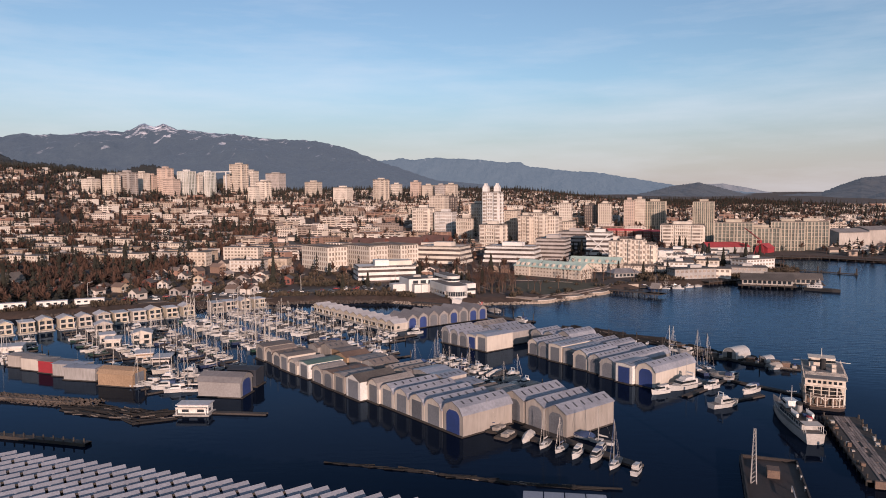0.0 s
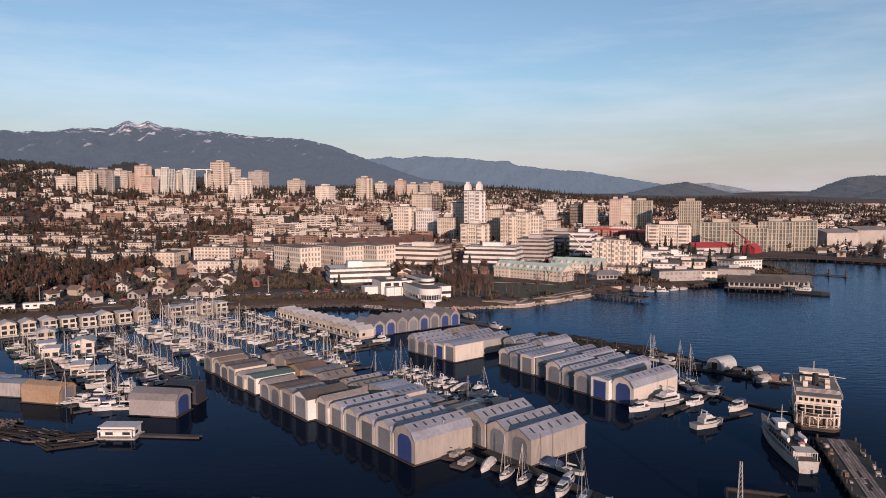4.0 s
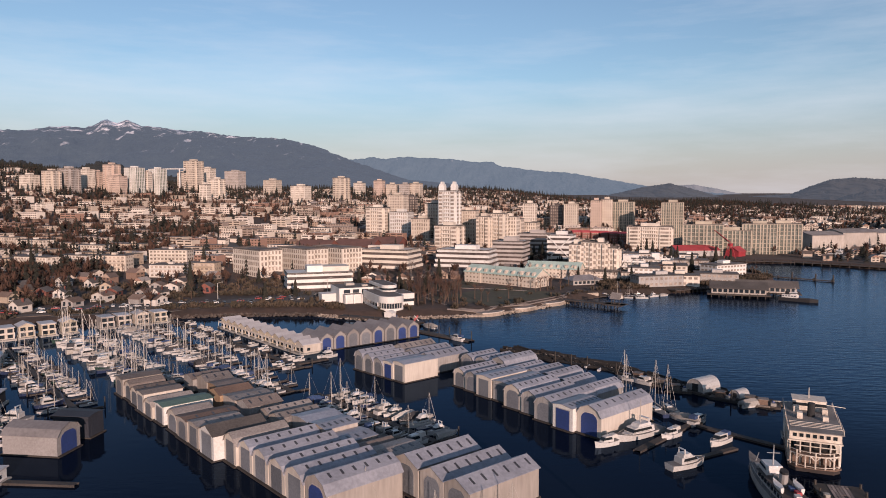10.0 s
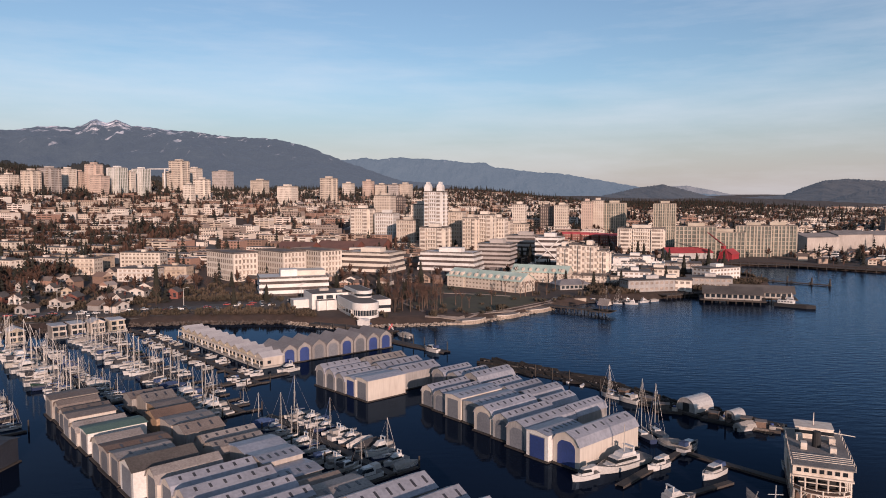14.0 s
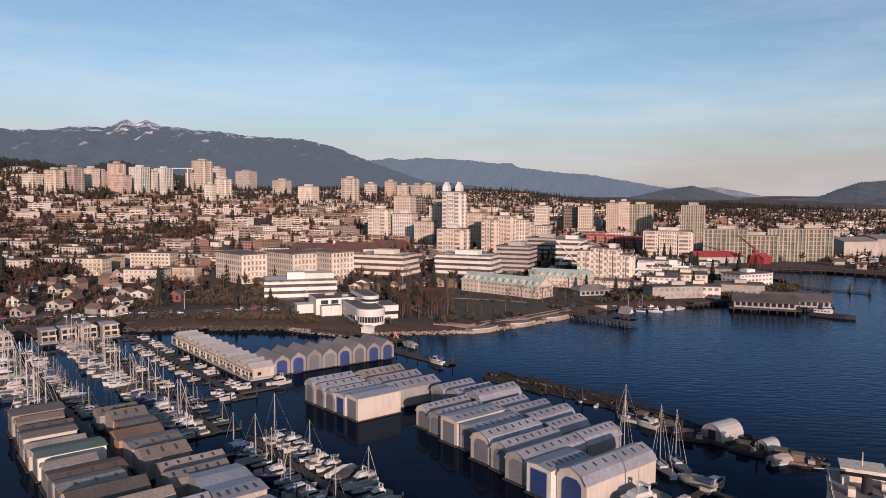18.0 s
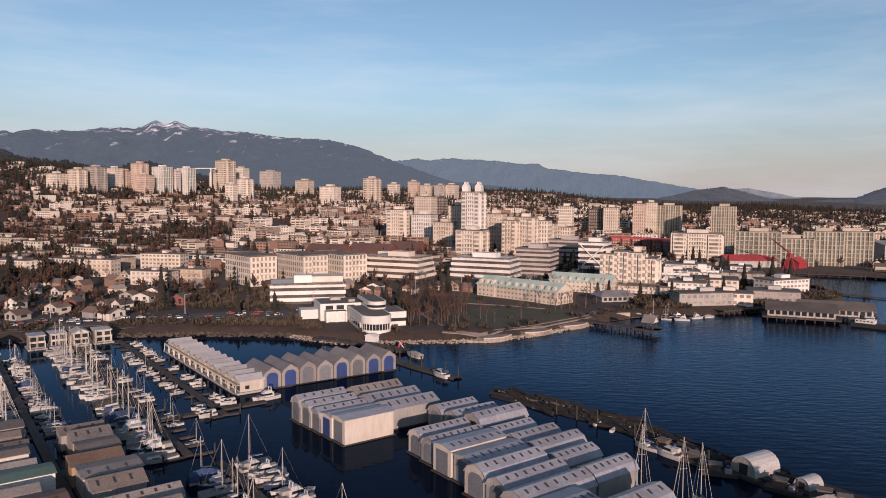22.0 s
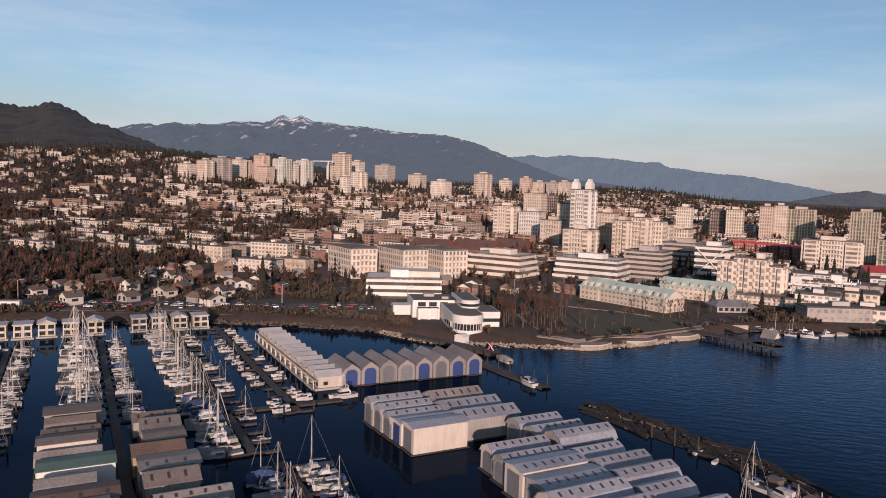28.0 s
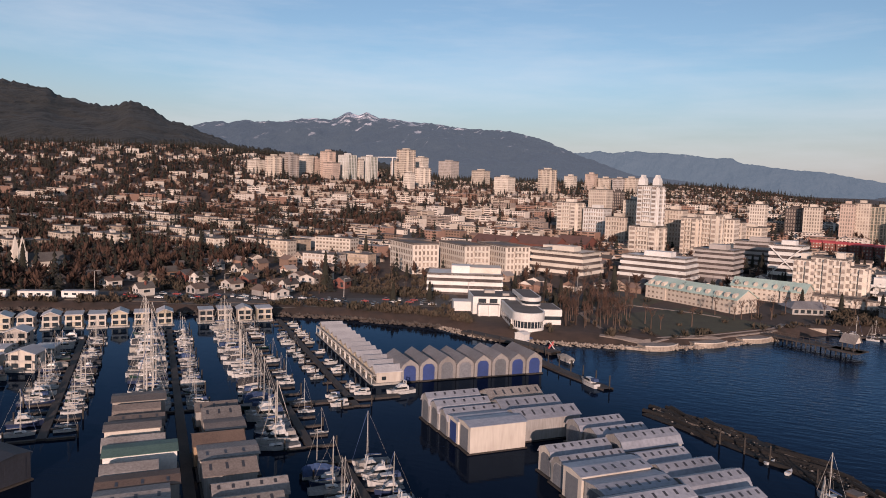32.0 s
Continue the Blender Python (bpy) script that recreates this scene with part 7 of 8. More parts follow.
def low_block(w, d, n, wall, label):
    ob = thing("low_apartments", pose(0, 0, 0), label, "apartments", "low apartment blocks")
    s = 2.35
    part("wall", boxes((-w / 2, w / 2, -d / 2, d / 2, -2, n * s)), wall, ob)
    for i in range(n):
        tagged(part("window_band", panes(bmesh.new(), w, d, i * s + 0.7, i * s + 1.8, 2.5, 1.55, sides="flr"), M_TOWNGLASS, ob), kind="stuff")
        if i:
            part("balcony", boxes((-w * 0.42, w * 0.42, -d / 2 - 0.9, -d / 2, i * s - 0.1, i * s + 0.06), (-w * 0.42, w * 0.42, -d / 2 - 0.9, -d / 2 - 0.82, i * s, i * s + 0.7)), wall, ob)
    part("roof", boxes((-w / 2 - 0.3, w / 2 + 0.3, -d / 2 - 0.3, d / 2 + 0.3, n * s, n * s + 0.35)), M_TARROOF, ob)
    part("stair_head", boxes((-1.4, 1.4, -0.5, 2, n * s, n * s + 1.6)), wall, ob)
    return ob


LOWS = [low_block(22, 9, 3, M_HWALL[0], "long white three-storey apartment block, flat roof"), low_block(18, 9, 3, M_HWALL[1], "cream three-storey apartment block with balconies"),
        low_block(26, 10, 4, M_PALE, "long pale four-storey apartment block"), low_block(15, 9, 3, M_HWALL[3], "grey low apartment block with flat roof"), low_block(20, 9, 4, M_BEIGE, "beige four-storey apartment block with balconies")]


class Heap:
    """Gathers many far solids into one mesh with a few materials."""
    def __init__(self, mats):
        self.v, self.f, self.m, self.mats = [], [], [], mats

    def box(self, c, a, w, d, z0, z1, mat, topmat=None):
        k, ca, sa = len(self.v), math.cos(a), math.sin(a)
        for z in (z0, z1):
            for x, y in ((-w, -d), (w, -d), (w, d), (-w, d)):
                self.v.append((c[0] + (x * ca - y * sa) / 2, c[1] + (x * sa + y * ca) / 2, z))
        for f in ((0, 1, 5, 4), (1, 2, 6, 5), (2, 3, 7, 6), (3, 0, 4, 7)):
            self.f.append([k + i for i in f])
            self.m.append(mat)
        self.f.append([k + 4, k + 5, k + 6, k + 7])
        self.m.append(mat if topmat is None else topmat)

    def gable(self, c, a, w, d, z0, h, rise, mat, roof):
        self.box(c, a, w, d, z0, z0 + h, mat, roof)
        k, ca, sa = len(self.v), math.cos(a), math.sin(a)
        for x, y, z in ((-w / 2 - .4, -d / 2 - .4, h), (w / 2 + .4, -d / 2 - .4, h), (w / 2 + .4, d / 2 + .4, h), (-w / 2 - .4, d / 2 + .4, h), (0, -d / 2 - .4, h + rise), (0, d / 2 + .4, h + rise)):
            self.v.append((c[0] + x * ca - y * sa, c[1] + x * sa + y * ca, z0 + z))
        for f, m in (((0, 1, 4), mat), ((2, 3, 5), mat), ((1, 2, 5, 4), roof), ((3, 0, 4, 5), roof)):
            self.f.append([k + i for i in f])
            self.m.append(m)

    def pane(self, c, a, x0, x1, d, z0, z1, mat):
        k, ca, sa = len(self.v), math.cos(a), math.sin(a)
        y = -d / 2 - 0.08
        for x, z in ((x0, z0), (x1, z0), (x1, z1), (x0, z1)):
            self.v.append((c[0] + x * ca - y * sa, c[1] + x * sa + y * ca, z))
        self.f.append([k, k + 1, k + 2, k + 3])
        self.m.append(mat)

    def make(self, name, label, category):
        me = bpy.data.meshes.new(name)
        me.from_pydata(self.v, [], self.f)
        for m in self.mats:
            me.materials.append(m)
        me.polygons.foreach_set("material_index", self.m)
        return tagged(new(name, me), label, category, kind="stuff")


M_FARWALL = island_varied("far house walls", [(0.54, 0.475, 0.41), (0.34, 0.255, 0.20), (0.46, 0.395, 0.33), (0.19, 0.125, 0.095), (0.60, 0.545, 0.485), (0.26, 0.21, 0.18), (0.40, 0.335, 0.275), (0.56, 0.50, 0.445), (0.27, 0.165, 0.125)])
M_FARROOF = island_varied("far roofs", [(0.095, 0.072, 0.062), (0.17, 0.115, 0.092), (0.065, 0.055, 0.05), (0.14, 0.115, 0.105), (0.28, 0.245, 0.225)])


M_FARGLASS = surface("dark far window", (0.11, 0.085, 0.072), (0.05, 0.04, 0.035), 0.25)


def blocked(x, y):
    """Open ground: the park, the shore lots and the road's line."""
    if 8 < x < 112 and y < 448 and y - shore_y(x) < 105:
        return True
    if -75 < x < 10 and y < 420:
        return True
    if 105 < x < 300 and y - shore_y(x) < 150:
        return True
    return False


def moor_house(ob, m):
    if ob not in FIRST:
        FIRST.add(ob)
        ob.matrix_basis = m
        return ob
    return copy_thing(ob, m)


PLACED = []


def town():
    r = random.Random(21)
    heap = Heap([M_FARWALL, M_FARROOF, M_FARGLASS])
    nh = nl = 0
    for row in range(-40, 150):
        b = row * 17.0
        a = -1500.0
        while a < 900:
            p = E1 * a + E2 * (b + r.uniform(-1.5, 1.5))
            x, y = p.x, p.y
            step = 8.8
            d = y - shore_y(x)
            if d > (16 if x < -75 else 14) and y < 1600 and seen(x, y) and not blocked(x, y) and r.random() < 0.88:
                dist = math.hypot(x - 42, y - 95)
                mid = smooth(-520, -270, x) * (1 - smooth(60, 260, x)) * smooth(140, 200, d) * (1 - smooth(620, 800, d))
                low = d > 140 and r.random() < 0.36 * mid + (0.04 if d > 170 else 0.0)
                turn = radians(CT + r.choice((0, 0, 90 if not low else 0)) + r.uniform(-3, 3))
                z = ground_z(x, y)
                thin = 0.24 if d < 95 else 0.60 - 0.38 * smooth(-140, -340, x)
                if low and free(x, y, 9):
                    step = 25
                    if dist < 600 and nl < 34:
                        moor_house(LOWS[r.randrange(5)], pose(x, y, z, 0, 0, math.degrees(turn)))
                        nl += 1
                    else:
                        w, dd, n = r.uniform(16, 26), 9.5, r.choice((2, 3, 3))
                        heap.box((x, y), turn, w, dd, z - 3, z + n * 2.2, 0, 1)
                        ribbon = r.random() < 0.55
                        for k in range(n):
                            c = 3 if ribbon else int(w / 2.6)
                            for q in range(c):
                                x0, x1 = -w / 2 + (q + 0.12) * w / c, -w / 2 + (q + (0.9 if ribbon else 0.7)) * w / c
                                heap.pane((x, y), turn, x0, x1, dd, z + k * 2.2 + 0.8, z + k * 2.2 + 1.75, 2)
                    PLACED.append((x, y, 11.5, 5.2, turn))
                elif not low and r.random() < thin and free(x, y, 4.5):
                    if dist < 480 and nh < 48:
                        moor_house(HOUSES[r.randrange(6)], pose(x, y, z - 0.3, 0, 0, math.degrees(turn)))
                        nh += 1
                    else:
                        w, dd, h = r.uniform(4.6, 7.6), r.uniform(5.5, 7.5), r.uniform(2.4, 3.8)
                        heap.gable((x, y), turn, w, dd, z - 1.5, h + 1.5, r.uniform(1.3, 2.4), 0, 1)
                        for x0 in (-w * 0.35, w * 0.1):
                            for zz in (0.7, 2.5):
                                heap.pane((x, y), turn, x0, x0 + w * 0.25, dd, z + zz, z + zz + 0.9, 2)
                    PLACED.append((x, y, 3.4, 3.4, turn))
            a += step + r.uniform(0, 1.6)
    heap.make("far_houses", "hundreds of pale and brown houses and flats on the hillside", "houses")


# named blocks and houses along the shore road
for x, y, i in ((-170, 481, 4), (-125, 451, 0), (-110, 462, 1), (-145, 510, 2), (-194, 571, 1), (-379, 565, 0), (-363, 573, 0)):
    moor_house(LOWS[i], pose(x, y, ground_z(x, y), 0, 0, CT + 14))
    TAKEN.append((x, y, 13))
for x, y, i in ((-105, 395, 5), (-126, 376, 4), (-87, 391, 4), (-159, 377, 4), (-148, 372, 0), (-115, 402, 3), (-138, 398, 1), (-178, 366, 3), (-205, 372, 0), (-232, 330, 5), (-196, 340, 3)):
    moor_house(HOUSES[i], pose(x, y, ground_z(x, y) - 0.2, 0, 0, CT + 20))
    TAKEN.append((x, y, 5))
town()
for o in HOUSES + LOWS:
    if o not in FIRST:
        moor_house(o, pose(-140 + 12 * len(FIRST) % 60, 420, 3))

# ---- trees ----
M_BARK = surface("bare brown bark", (0.11, 0.070, 0.050), (0.06, 0.040, 0.030), 0.95, vary=0.25)
M_TWIG = surface("greyish brown twigs", (0.115, 0.060, 0.040), (0.050, 0.026, 0.019), 0.95, vary=0.3)
M_SHRUB = surface("dull winter shrub", (0.090, 0.062, 0.042), (0.036, 0.032, 0.020), 0.95, fine=0.3, coarse=0.05)
M_FIR = surface("dark fir needles", (0.024, 0.0225, 0.0145), (0.011, 0.012, 0.008), 0.95, fine=1.0, vary=0.35)


def fir_faces(vs, fs, x, y, z, h, rad, r, tiers=7, per=7):
    """A conifer's crown: whorls of drooping, ragged boughs."""
    for t in range(tiers):
        k = t / tiers
        zz, rr = z + h * (0.14 + 0.80 * k), rad * (1 - k) ** 0.85 * r.uniform(0.8, 1.15)
        off = r.uniform(0, 6.28)
        for i in range(per):
            a = off + 6.283 * i / per + r.uniform(-0.2, 0.2)
            q, wid = rr * r.uniform(0.7, 1.15), 0.5 + rr * 0.26
            ca, sa = math.cos(a), math.sin(a)
            n = len(vs)
            drop = h * 0.06 * r.uniform(0.6, 1.5)
            vs += [(x, y, zz + h * 0.10), (x + ca * q * 0.55 - sa * wid, y + sa * q * 0.55 + ca * wid, zz - drop * 0.3), (x + ca * q, y + sa * q, zz - drop), (x + ca * q * 0.55 + sa * wid, y + sa * q * 0.55 - ca * wid, zz - drop * 0.3)]
            fs += [(n, n + 1, n + 2), (n, n + 2, n + 3)]
    n = len(vs)
    vs += [(x - 0.3, y, z + h * 0.88), (x + 0.3, y, z + h * 0.88), (x, y, z + h), (x, y + 0.3, z + h * 0.88), (x, y - 0.3, z + h * 0.88)]
    fs += [(n, n + 1, n + 2), (n + 3, n + 4, n + 2)]


def mesh_of(name, vs, fs, mat):
    me = bpy.data.meshes.new(name)
    me.from_pydata(vs, [], fs)
    me.materials.append(mat)
    return me


def fir(h, rad, seed):
    r = random.Random(seed)
    ob = thing("fir_tree", pose(0, 0, 0), "dark green conifer with ragged drooping boughs", "tree", "conifers")
    part("trunk", rod(bmesh.new(), (0, 0, -0.5), (0, 0, h * 0.9), 0.28, 0.05), M_BARK, ob)
    vs, fs = [], []
    fir_faces(vs, fs, 0, 0, 0, h, rad, r, 11, 9)
    c = new("crown", mesh_of("crown", vs, fs, M_FIR))
    c.parent = ob
    return ob


def bare(h, seed):
    """A leafless tree: trunk, limbs and a crown of fine twigs."""
    r = random.Random(seed)
    ob = thing("bare_tree", pose(0, 0, 0), "leafless brown winter tree with fine twigs", "tree", "bare trees")
    limbs, twigs = rod(bmesh.new(), (0, 0, -0.5), (0, 0, h * 0.38), 0.24, 0.17), bmesh.new()

    def grow(p, d, ln, rad, depth):
        q = p + d * ln
        rod(limbs if depth < 2 else twigs, p, q, rad, rad * 0.6, 4 if depth < 2 else 3)
        if depth == 4:
            return
        for _ in range(3 if depth else 5):
            n = (d + Vector((r.gauss(0, 0.45), r.gauss(0, 0.45), r.uniform(-0.05, 0.4)))).normalized()
            grow(p.lerp(q, r.uniform(0.55, 1.0)), n, ln * r.uniform(0.55, 0.78), rad * 0.58, depth + 1)

    grow(Vector((0, 0, h * 0.30)), Vector((0, 0, 1)), h * 0.28, 0.15, 0)
    part("trunk", limbs, M_BARK, ob)
    part("crown", twigs, M_TWIG, ob)
    return ob


FIRS = [fir(13, 2.6, 1), fir(10, 2.2, 2), fir(16, 2.9, 3)]
BARES = [bare(9, 4), bare(11, 5), bare(7.5, 6)]


def woods():
    r = random.Random(8)
    def put(ob, x, y):
        m = pose(x, y, ground_z(x, y) - 0.1, 0, 0, r.uniform(0, 360)) @ Matrix.Diagonal((*([r.uniform(0.75, 1.2)] * 3), 1))
        if ob not in FIRST:
            FIRST.add(ob)
            ob.matrix_basis = m
        else:
            copy_thing(ob, pose(x, y, ground_z(x, y) - 0.1, 0, 0, r.uniform(0, 360)))
    # park and the banks round the white building
    n = 0
    while n < 95:
        x, y = r.uniform(12, 66), r.uniform(340, 425)
        if y - shore_y(x) > 9 and free(x, y, 1.5) and (x < 36 + (y - 340) * 0.08 or r.random() < (0.02 if y < 396 else 0.14)) and (y < 385 or r.random() < 0.5):
            put(r.choice(BARES), x, y)
            n += 1
    for x, y in ((-12, 372), (-6, 365), (10, 372), (-52, 362), (-40, 372), (-16, 352), (12, 362), (14, 380), (22, 388), (-4, 378), (-70, 430), (-20, 412), (-14, 420), (2, 405), (8, 412)):
        if free(x, y, 0.5):
            put(FIRS[1], x, y)
    n = 0
    while n < 70:
        x, y = r.uniform(-290, 60), r.uniform(330, 520)
        if y - shore_y(x) > 12 and free(x, y, 2.5) and seen(x, y) and not (-75 < x < -5 and y < 385):
            put(r.choice(FIRS + BARES * 4), x, y)
            n += 1
    for x, y in ((44, 362), (46, 352), (82.8, 390), (85, 393), (79, 388), (76, 384), (70, 393), (118, 436), (132, 430), (104, 420), (112, 410), (124, 414), (140, 424), (90, 392), (-8, 396), (4, 388), (60, 444), (44, 452), (20, 458), (84, 452), (100, 452), (120, 500), (16, 476), (70, 486)) + ((86, 396), (92, 402), (98, 410), (60, 420), (40, 425), (20, 440), (30, 450), (64, 470), (96, 480), (100, 500), (108, 520), (140, 480)):
        put(r.choice(BARES), x, y)
    n = 0
    while n < 44:
        x, y = r.uniform(104, 235), r.uniform(405, 600)
        if y - shore_y(x) > 14 and free(x, y, 0.5):
            put(r.choice((FIRS[0], FIRS[1], FIRS[1], BARES[0], BARES[2])), x, y)
            n += 1
        else:
            n += 0.05
    # all the rest, too many to count
    vs, fs, bv, bf = [], [], [], []
    k = 0
    cells = {}
    for p in PLACED:
        cells.setdefault((int(p[0] // 24), int(p[1] // 24)), []).append(p)

    def clear(x, y):
        for i in (-1, 0, 1):
            for j in (-1, 0, 1):
                for hx, hy, hw, hd, a in cells.get((int(x // 24) + i, int(y // 24) + j), ()):
                    ca, sa = math.cos(a), math.sin(a)
                    if abs((x - hx) * ca + (y - hy) * sa) < hw + 0.8 and abs((y - hy) * ca - (x - hx) * sa) < hd + 0.8:
                        return False
        return True

    while k < 27000:
        d = r.uniform(14, 1500) if r.random() < 0.86 else r.uniform(60, 450)
        x = r.uniform(-1400, 900) if d > 450 or r.random() < 0.4 else r.uniform(-560, -170)
        if r.random() < 0.01:
            x, d = r.uniform(60, 700), r.uniform(320, 1100)
        y = shore_y(x) + d
        if not seen(x, y) or blocked(x, y) or not free(x, y, 1.0) or not clear(x, y):
            k += 0.1
            continue
        clump = noise.noise((x / 55, y / 55, 9))
        if clump < 0.0 and r.random() < 0.5 - 0.4 * smooth(-150, -350, x):
            k += 0.05
            continue
        k += 1
        z = ground_z(x, y)
        up = smooth(500, 1000, d)
        if r.random() < (0.34 + 0.4 * up if x < 60 else 0.5):
            fir_faces(vs, fs, x, y, z - 0.5, r.choice((6, 8, 10, 13)) * r.uniform(0.8, 1.2) * (1 + 0.2 * up), r.uniform(2.3, 4.2), r, 5, 6)
        else:
            h = r.uniform(5.0, 9.0)
            n = len(bv)
            bv += [(x - 0.2, y, z), (x + 0.2, y, z), (x, y, z + h * 0.7)]
            bf.append((n, n + 1, n + 2))
            for i in range(30):
                a, e = r.uniform(0, 6.283), r.uniform(0.15, 1.4)
                q = h * r.uniform(0.36, 0.62)
                c = Vector((x, y, z + h * r.uniform(0.35, 0.6)))
                t = c + Vector((math.cos(a) * math.cos(e) * q * 0.8, math.sin(a) * math.cos(e) * q * 0.8, math.sin(e) * q))
                s = Vector((-math.sin(a), math.cos(a), r.uniform(-0.5, 0.5))) * r.uniform(0.3, 0.62)
                n = len(bv)
                m = c.lerp(t, 0.6)
                bv += [c[:], (m + s)[:], t[:], (m - s)[:]]
                bf.append((n, n + 1, n + 2, n + 3))
    tagged(new("far_conifers", mesh_of("far_conifers", vs, fs, M_FIR)), "dark conifers scattered between the houses", "trees", kind="stuff")
    tagged(new("far_bare_trees", mesh_of("far_bare_trees", bv, bf, M_TWIG)), "brown leafless trees between the houses", "trees", kind="stuff")
    # low shrubs along the shore, the park's edge and the road
    sv, sf = [], []
    n = 0
    while n < 3600:
        x = r.uniform(-300, 235)
        d = r.choice((r.uniform(5, 16), r.uniform(5, 60), r.uniform(5, 110)))
        y = shore_y(x) + d
        ry = float(np.interp(x, [-420, -260, -120, -50, -15, 20, 70, 150], [262, 292, 346, 362, 378, 420, 470, 560]))
        if any((x - a) ** 2 + (y - b) ** 2 < (c * 0.85) ** 2 for a, b, c in TAKEN) or abs(y - ry) < 7 or noise.noise((x / 18, y / 18, 2)) < -0.12:
            n += 0.1
            continue
        if 12 < x < 115 and (x > 34 or d > 11) and r.random() < 0.97:
            n += 0.1
            continue
        if x < -20 and d < 45 and r.random() < 0.8:
            n += 0.1
            continue
        n += 1
        z = ground_z(x, y)
        h = r.uniform(0.9, 2.8)
        for i in range(14):
            a, e = r.uniform(0, 6.283), r.uniform(0.1, 1.5)
            c = Vector((x + r.uniform(-0.8, 0.8), y + r.uniform(-0.8, 0.8), z))
            t = c + Vector((math.cos(a) * math.cos(e), math.sin(a) * math.cos(e), math.sin(e))) * h
            s = Vector((-math.sin(a), math.cos(a), r.uniform(-0.5, 0.5))) * r.uniform(0.25, 0.55)
            q = len(sv)
            m = c.lerp(t, 0.65)
            sv += [c[:], (m + s)[:], t[:], (m - s)[:]]
            sf.append((q, q + 1, q + 2, q + 3))
    tagged(new("shrubs", mesh_of("shrubs", sv, sf, M_SHRUB)), "brown and dull green winter shrubs along the shore", "shrubs", kind="stuff")
    # the wooded skyline and the forest foot of the hill
    vs, fs = [], []
    for _ in range(2300):
        x = r.uniform(-1500, 900)
        y = r.uniform(1050, 1750) if x > -450 else shore_y(x) + r.uniform(1000, 1900)
        if not seen(x, y) or noise.noise((x / 70, y / 70, 5)) < -0.15:
            continue
        if x > -50 and r.random() < 0.35:
            y = r.uniform(820, 1250)
        fir_faces(vs, fs, x, y, ground_z(x, y) - 1, r.uniform(6, 12) if r.random() < 0.8 else r.uniform(13, 22), r.uniform(3.2, 6.0), r, 5, 6)
    tagged(new("far_forest", mesh_of("far_forest", vs, fs, M_FIR)), "dark conifer forest along the hill's skyline", "forest", kind="stuff")


woods()


# ---- cars, church, tower crane ----
def car(mat, label):
    ob = thing("car", pose(0, 0, 0), label, "car", "parked cars")
    part("body", prism(bmesh.new(), [(-1.6, 0.22), (-1.62, 0.62), (-0.9, 0.68), (0.95, 0.68), (1.62, 0.58), (1.6, 0.22)], -0.65, 0.65, "y"), mat, ob)
    part("cabin", prism(bmesh.new(), [(-1.3, 0.67), (-0.9, 1.08), (0.35, 1.08), (0.85, 0.67)], -0.58, 0.58, "y"), M_TINT, ob)
    part("car_roof", boxes((-0.88, 0.33, -0.56, 0.56, 1.075, 1.11)), mat, ob)
    for x in (-1.0, 1.0):
        for y in (-0.62, 0.62):
            part("wheel", rod(bmesh.new(), (x, y - 0.09, 0.25), (x, y + 0.09, 0.25), 0.25, n=10), M_DARK, ob)
    return ob


CARS = [car(surface("white car paint", (0.75, 0.75, 0.74), rough=0.3), "white parked car on the lot"), car(surface("silver car paint", (0.42, 0.43, 0.45), rough=0.3, metal=0.4), "silver parked car on the lot"),
        car(surface("dark car paint", (0.03, 0.03, 0.035), rough=0.3), "dark parked car on the lot"), car(surface("red car paint", (0.30, 0.03, 0.03), rough=0.3), "red parked car on the lot")]
r = random.Random(3)
for row in range(4):
    for i in range(26):
        x = -150 + 5.2 * i + r.uniform(-0.8, 0.8)
        y = float(np.interp(x, [-150, -78, -50, -15], [327, 349, 360, 374])) - 7 + 4.6 * row + r.uniform(-0.5, 0.5)
        if y - shore_y(x) < 6 or not free(x, y, 1.0) or r.random() > 0.6:
            continue
        moor_house(r.choice(CARS), pose(x, y, ground_z(x, y) + 0.3, 0, 0, 20 + r.choice((0, 90))))


def trailer(x, y, turn):
    ob = thing("office_trailer", pose(x, y, ground_z(x, y) + 0.3, 0, 0, turn), "long white office trailer with small windows beside the lot", "trailer", "shore trailers")
    part("body", boxes((-6, 6, -1.6, 1.6, 0.4, 2.7)), M_WHITE, ob)
    part("roof", boxes((-6.15, 6.15, -1.75, 1.75, 2.7, 2.85)), M_PALEROOF, ob)
    for k in range(4):
        part("window", boxes((-5 + 2.8 * k, -3.6 + 2.8 * k, -1.66, -1.56, 1.3, 2.1)), M_GLASS, ob)
    part("skirt", boxes((-5.9, 5.9, -1.5, 1.5, -0.3, 0.4)), M_DARK, ob)


for x, y in ((-188, 303), (-173, 309), (-160, 316), (-206, 297), (-226, 291)):
    trailer(x, y, 24)


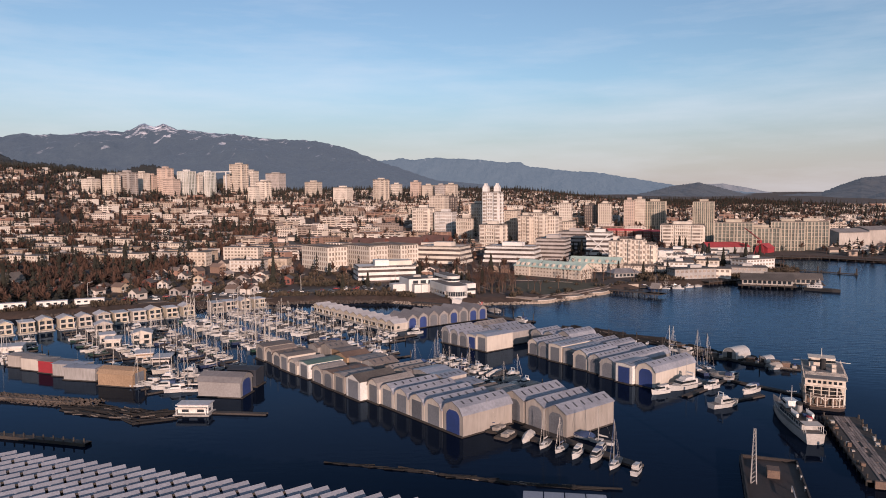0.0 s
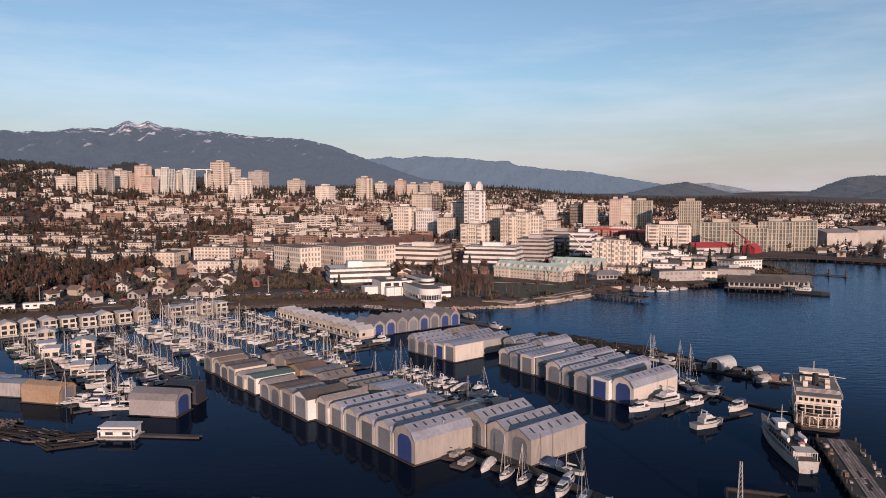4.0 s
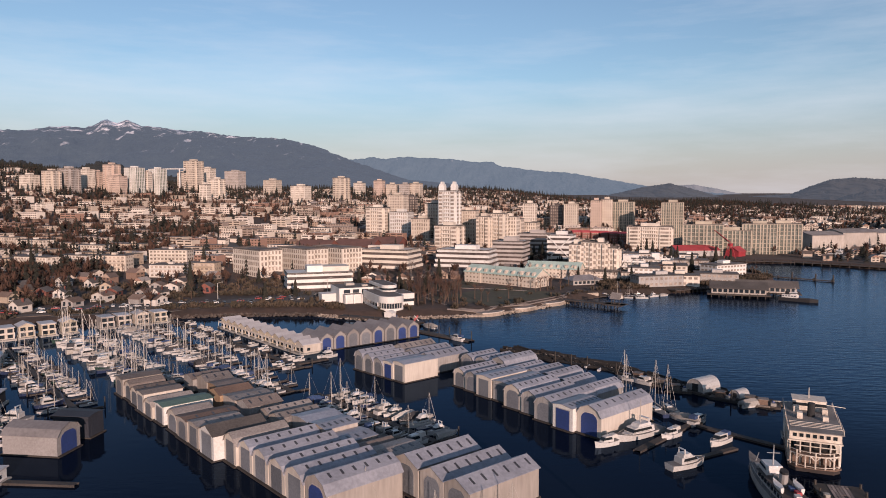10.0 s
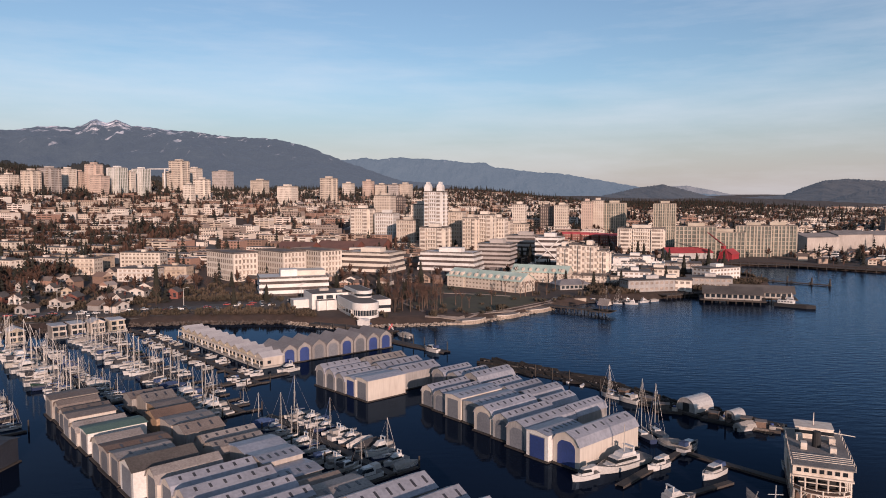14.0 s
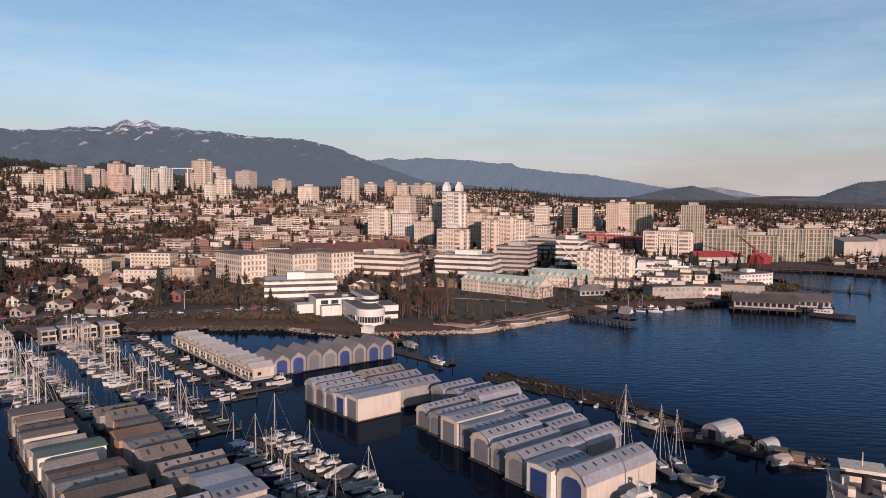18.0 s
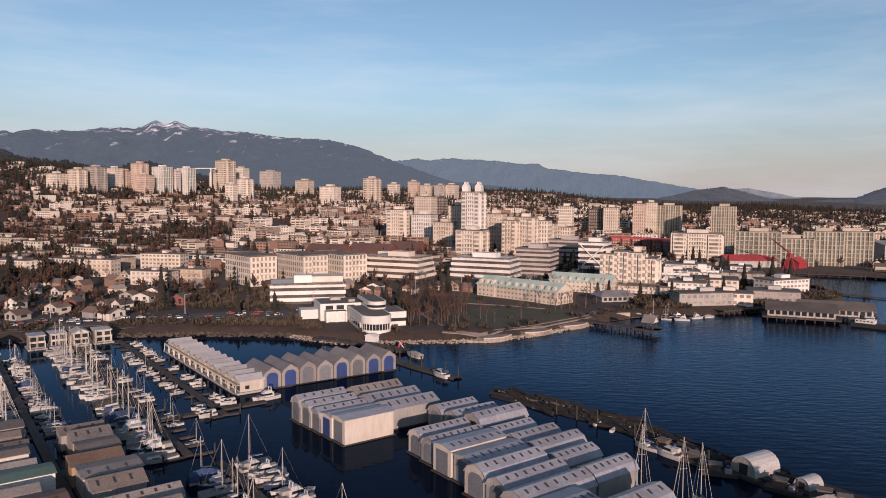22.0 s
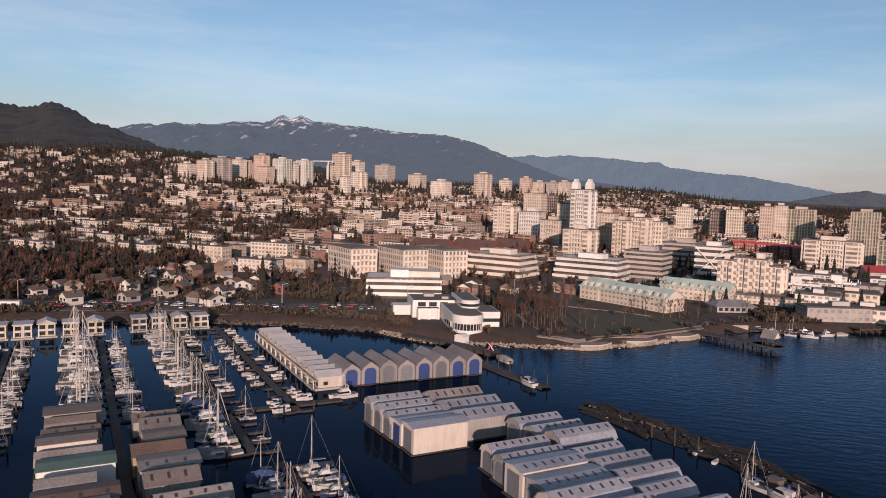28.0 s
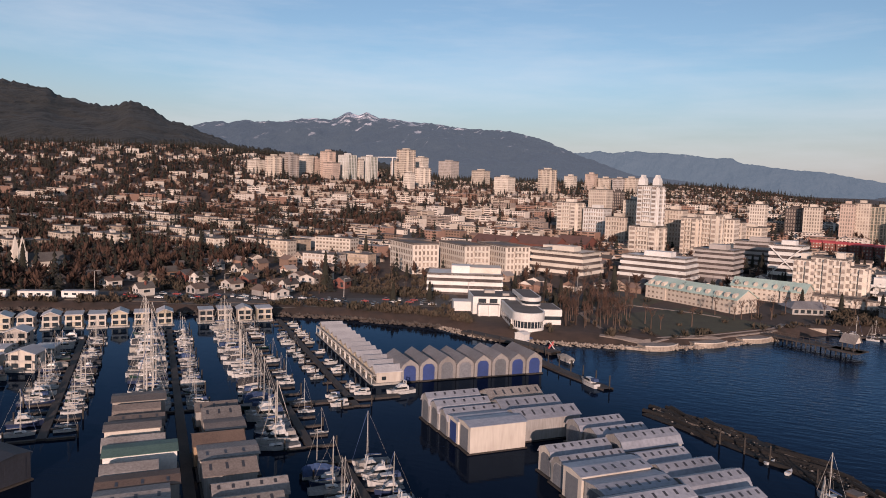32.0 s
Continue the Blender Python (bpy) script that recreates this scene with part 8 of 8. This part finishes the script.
def church(x, y):
    ob = thing("church", pose(x, y, lift(x, y), 0, 0, CT), "pale twin-spired church among bare trees", "church")
    part("nave", prism(bmesh.new(), [(-4, 0), (-4, 6), (0, 9.5), (4, 6), (4, 0)], -4, 14, "y"), M_PALE, ob)
    for s in (-1, 1):
        part("tower", boxes((s * 4 - 1.6, s * 4 + 1.6, -6.4, -3.2, 0, 11)), M_PALE, ob)
        part("spire", rod(bmesh.new(), (s * 4, -4.8, 11), (s * 4, -4.8, 18), 1.7, 0.08, 4), M_PALE, ob)
        part("nave_roof", prism(bmesh.new(), [(0, 9.6), (s * 4.4, 5.8), (s * 4.4, 6.0), (0, 9.85)], -4.2, 14.2, "y"), M_ROOFDARK, ob)
    part("rose_window", rod(bmesh.new(), (0, -4.15, 6), (0, -3.9, 6), 1.0, n=12), M_GLASS, ob)


church(-232, 362)
kr = thing("tower_crane", pose(-372, 1215, 60, 0, 0, -10), "white tower crane above the hill towers", "crane")
part("crane_mast", boxes((-0.8, 0.8, -0.8, 0.8, 0, 36)), M_WHITE, kr)
part("crane_jib", boxes((-30, 10, -0.6, 0.6, 36, 37.4)), M_WHITE, kr)
part("counterweight", boxes((7, 10, -1.2, 1.2, 33.5, 36)), M_CONCRETE, kr)


# ---- street lamps and poles along the shore road ----
def street_pole(x, y, turn, wooden):
    ob = thing("utility_pole" if wooden else "street_lamp", pose(x, y, ground_z(x, y), 0, 0, turn), "dark wooden utility pole with a crossarm" if wooden else "tall grey street lamp beside the road", "pole" if wooden else "street lamp", "utility poles" if wooden else "street lamps")
    part("pole", rod(bmesh.new(), (0, 0, -0.3), (0, 0, 8.0), 0.16, 0.10), M_PILE if wooden else M_ALLOY, ob)
    if wooden:
        part("crossarm", boxes((-1.1, 1.1, -0.08, 0.08, 7.2, 7.4)), M_PILE, ob)
    else:
        part("arm", rod(bmesh.new(), (0, 0, 7.9), (1.8, 0, 8.3), 0.08), M_ALLOY, ob)
        part("lamp_head", boxes((1.6, 2.4, -0.15, 0.15, 8.2, 8.38)), M_GREYWALL, ob)


for i in range(13):
    x = -290 + i * 24
    y = float(np.interp(x, [-420, -260, -120, -50, -15], [262, 292, 346, 362, 378]))
    street_pole(x, y + 7.5, 20, i % 2 == 0)
for x, y in ((14, 424), (36, 446), (58, 462), (84, 492), (110, 522)):
    street_pole(x, y, 45, False)


# ---- from plan units to metres ----
for ob in [o for o in scene.objects if o.parent is None and o.type not in ("CAMERA", "LIGHT")]:
    ob.matrix_basis = Matrix.Scale(S, 4) @ ob.matrix_basis
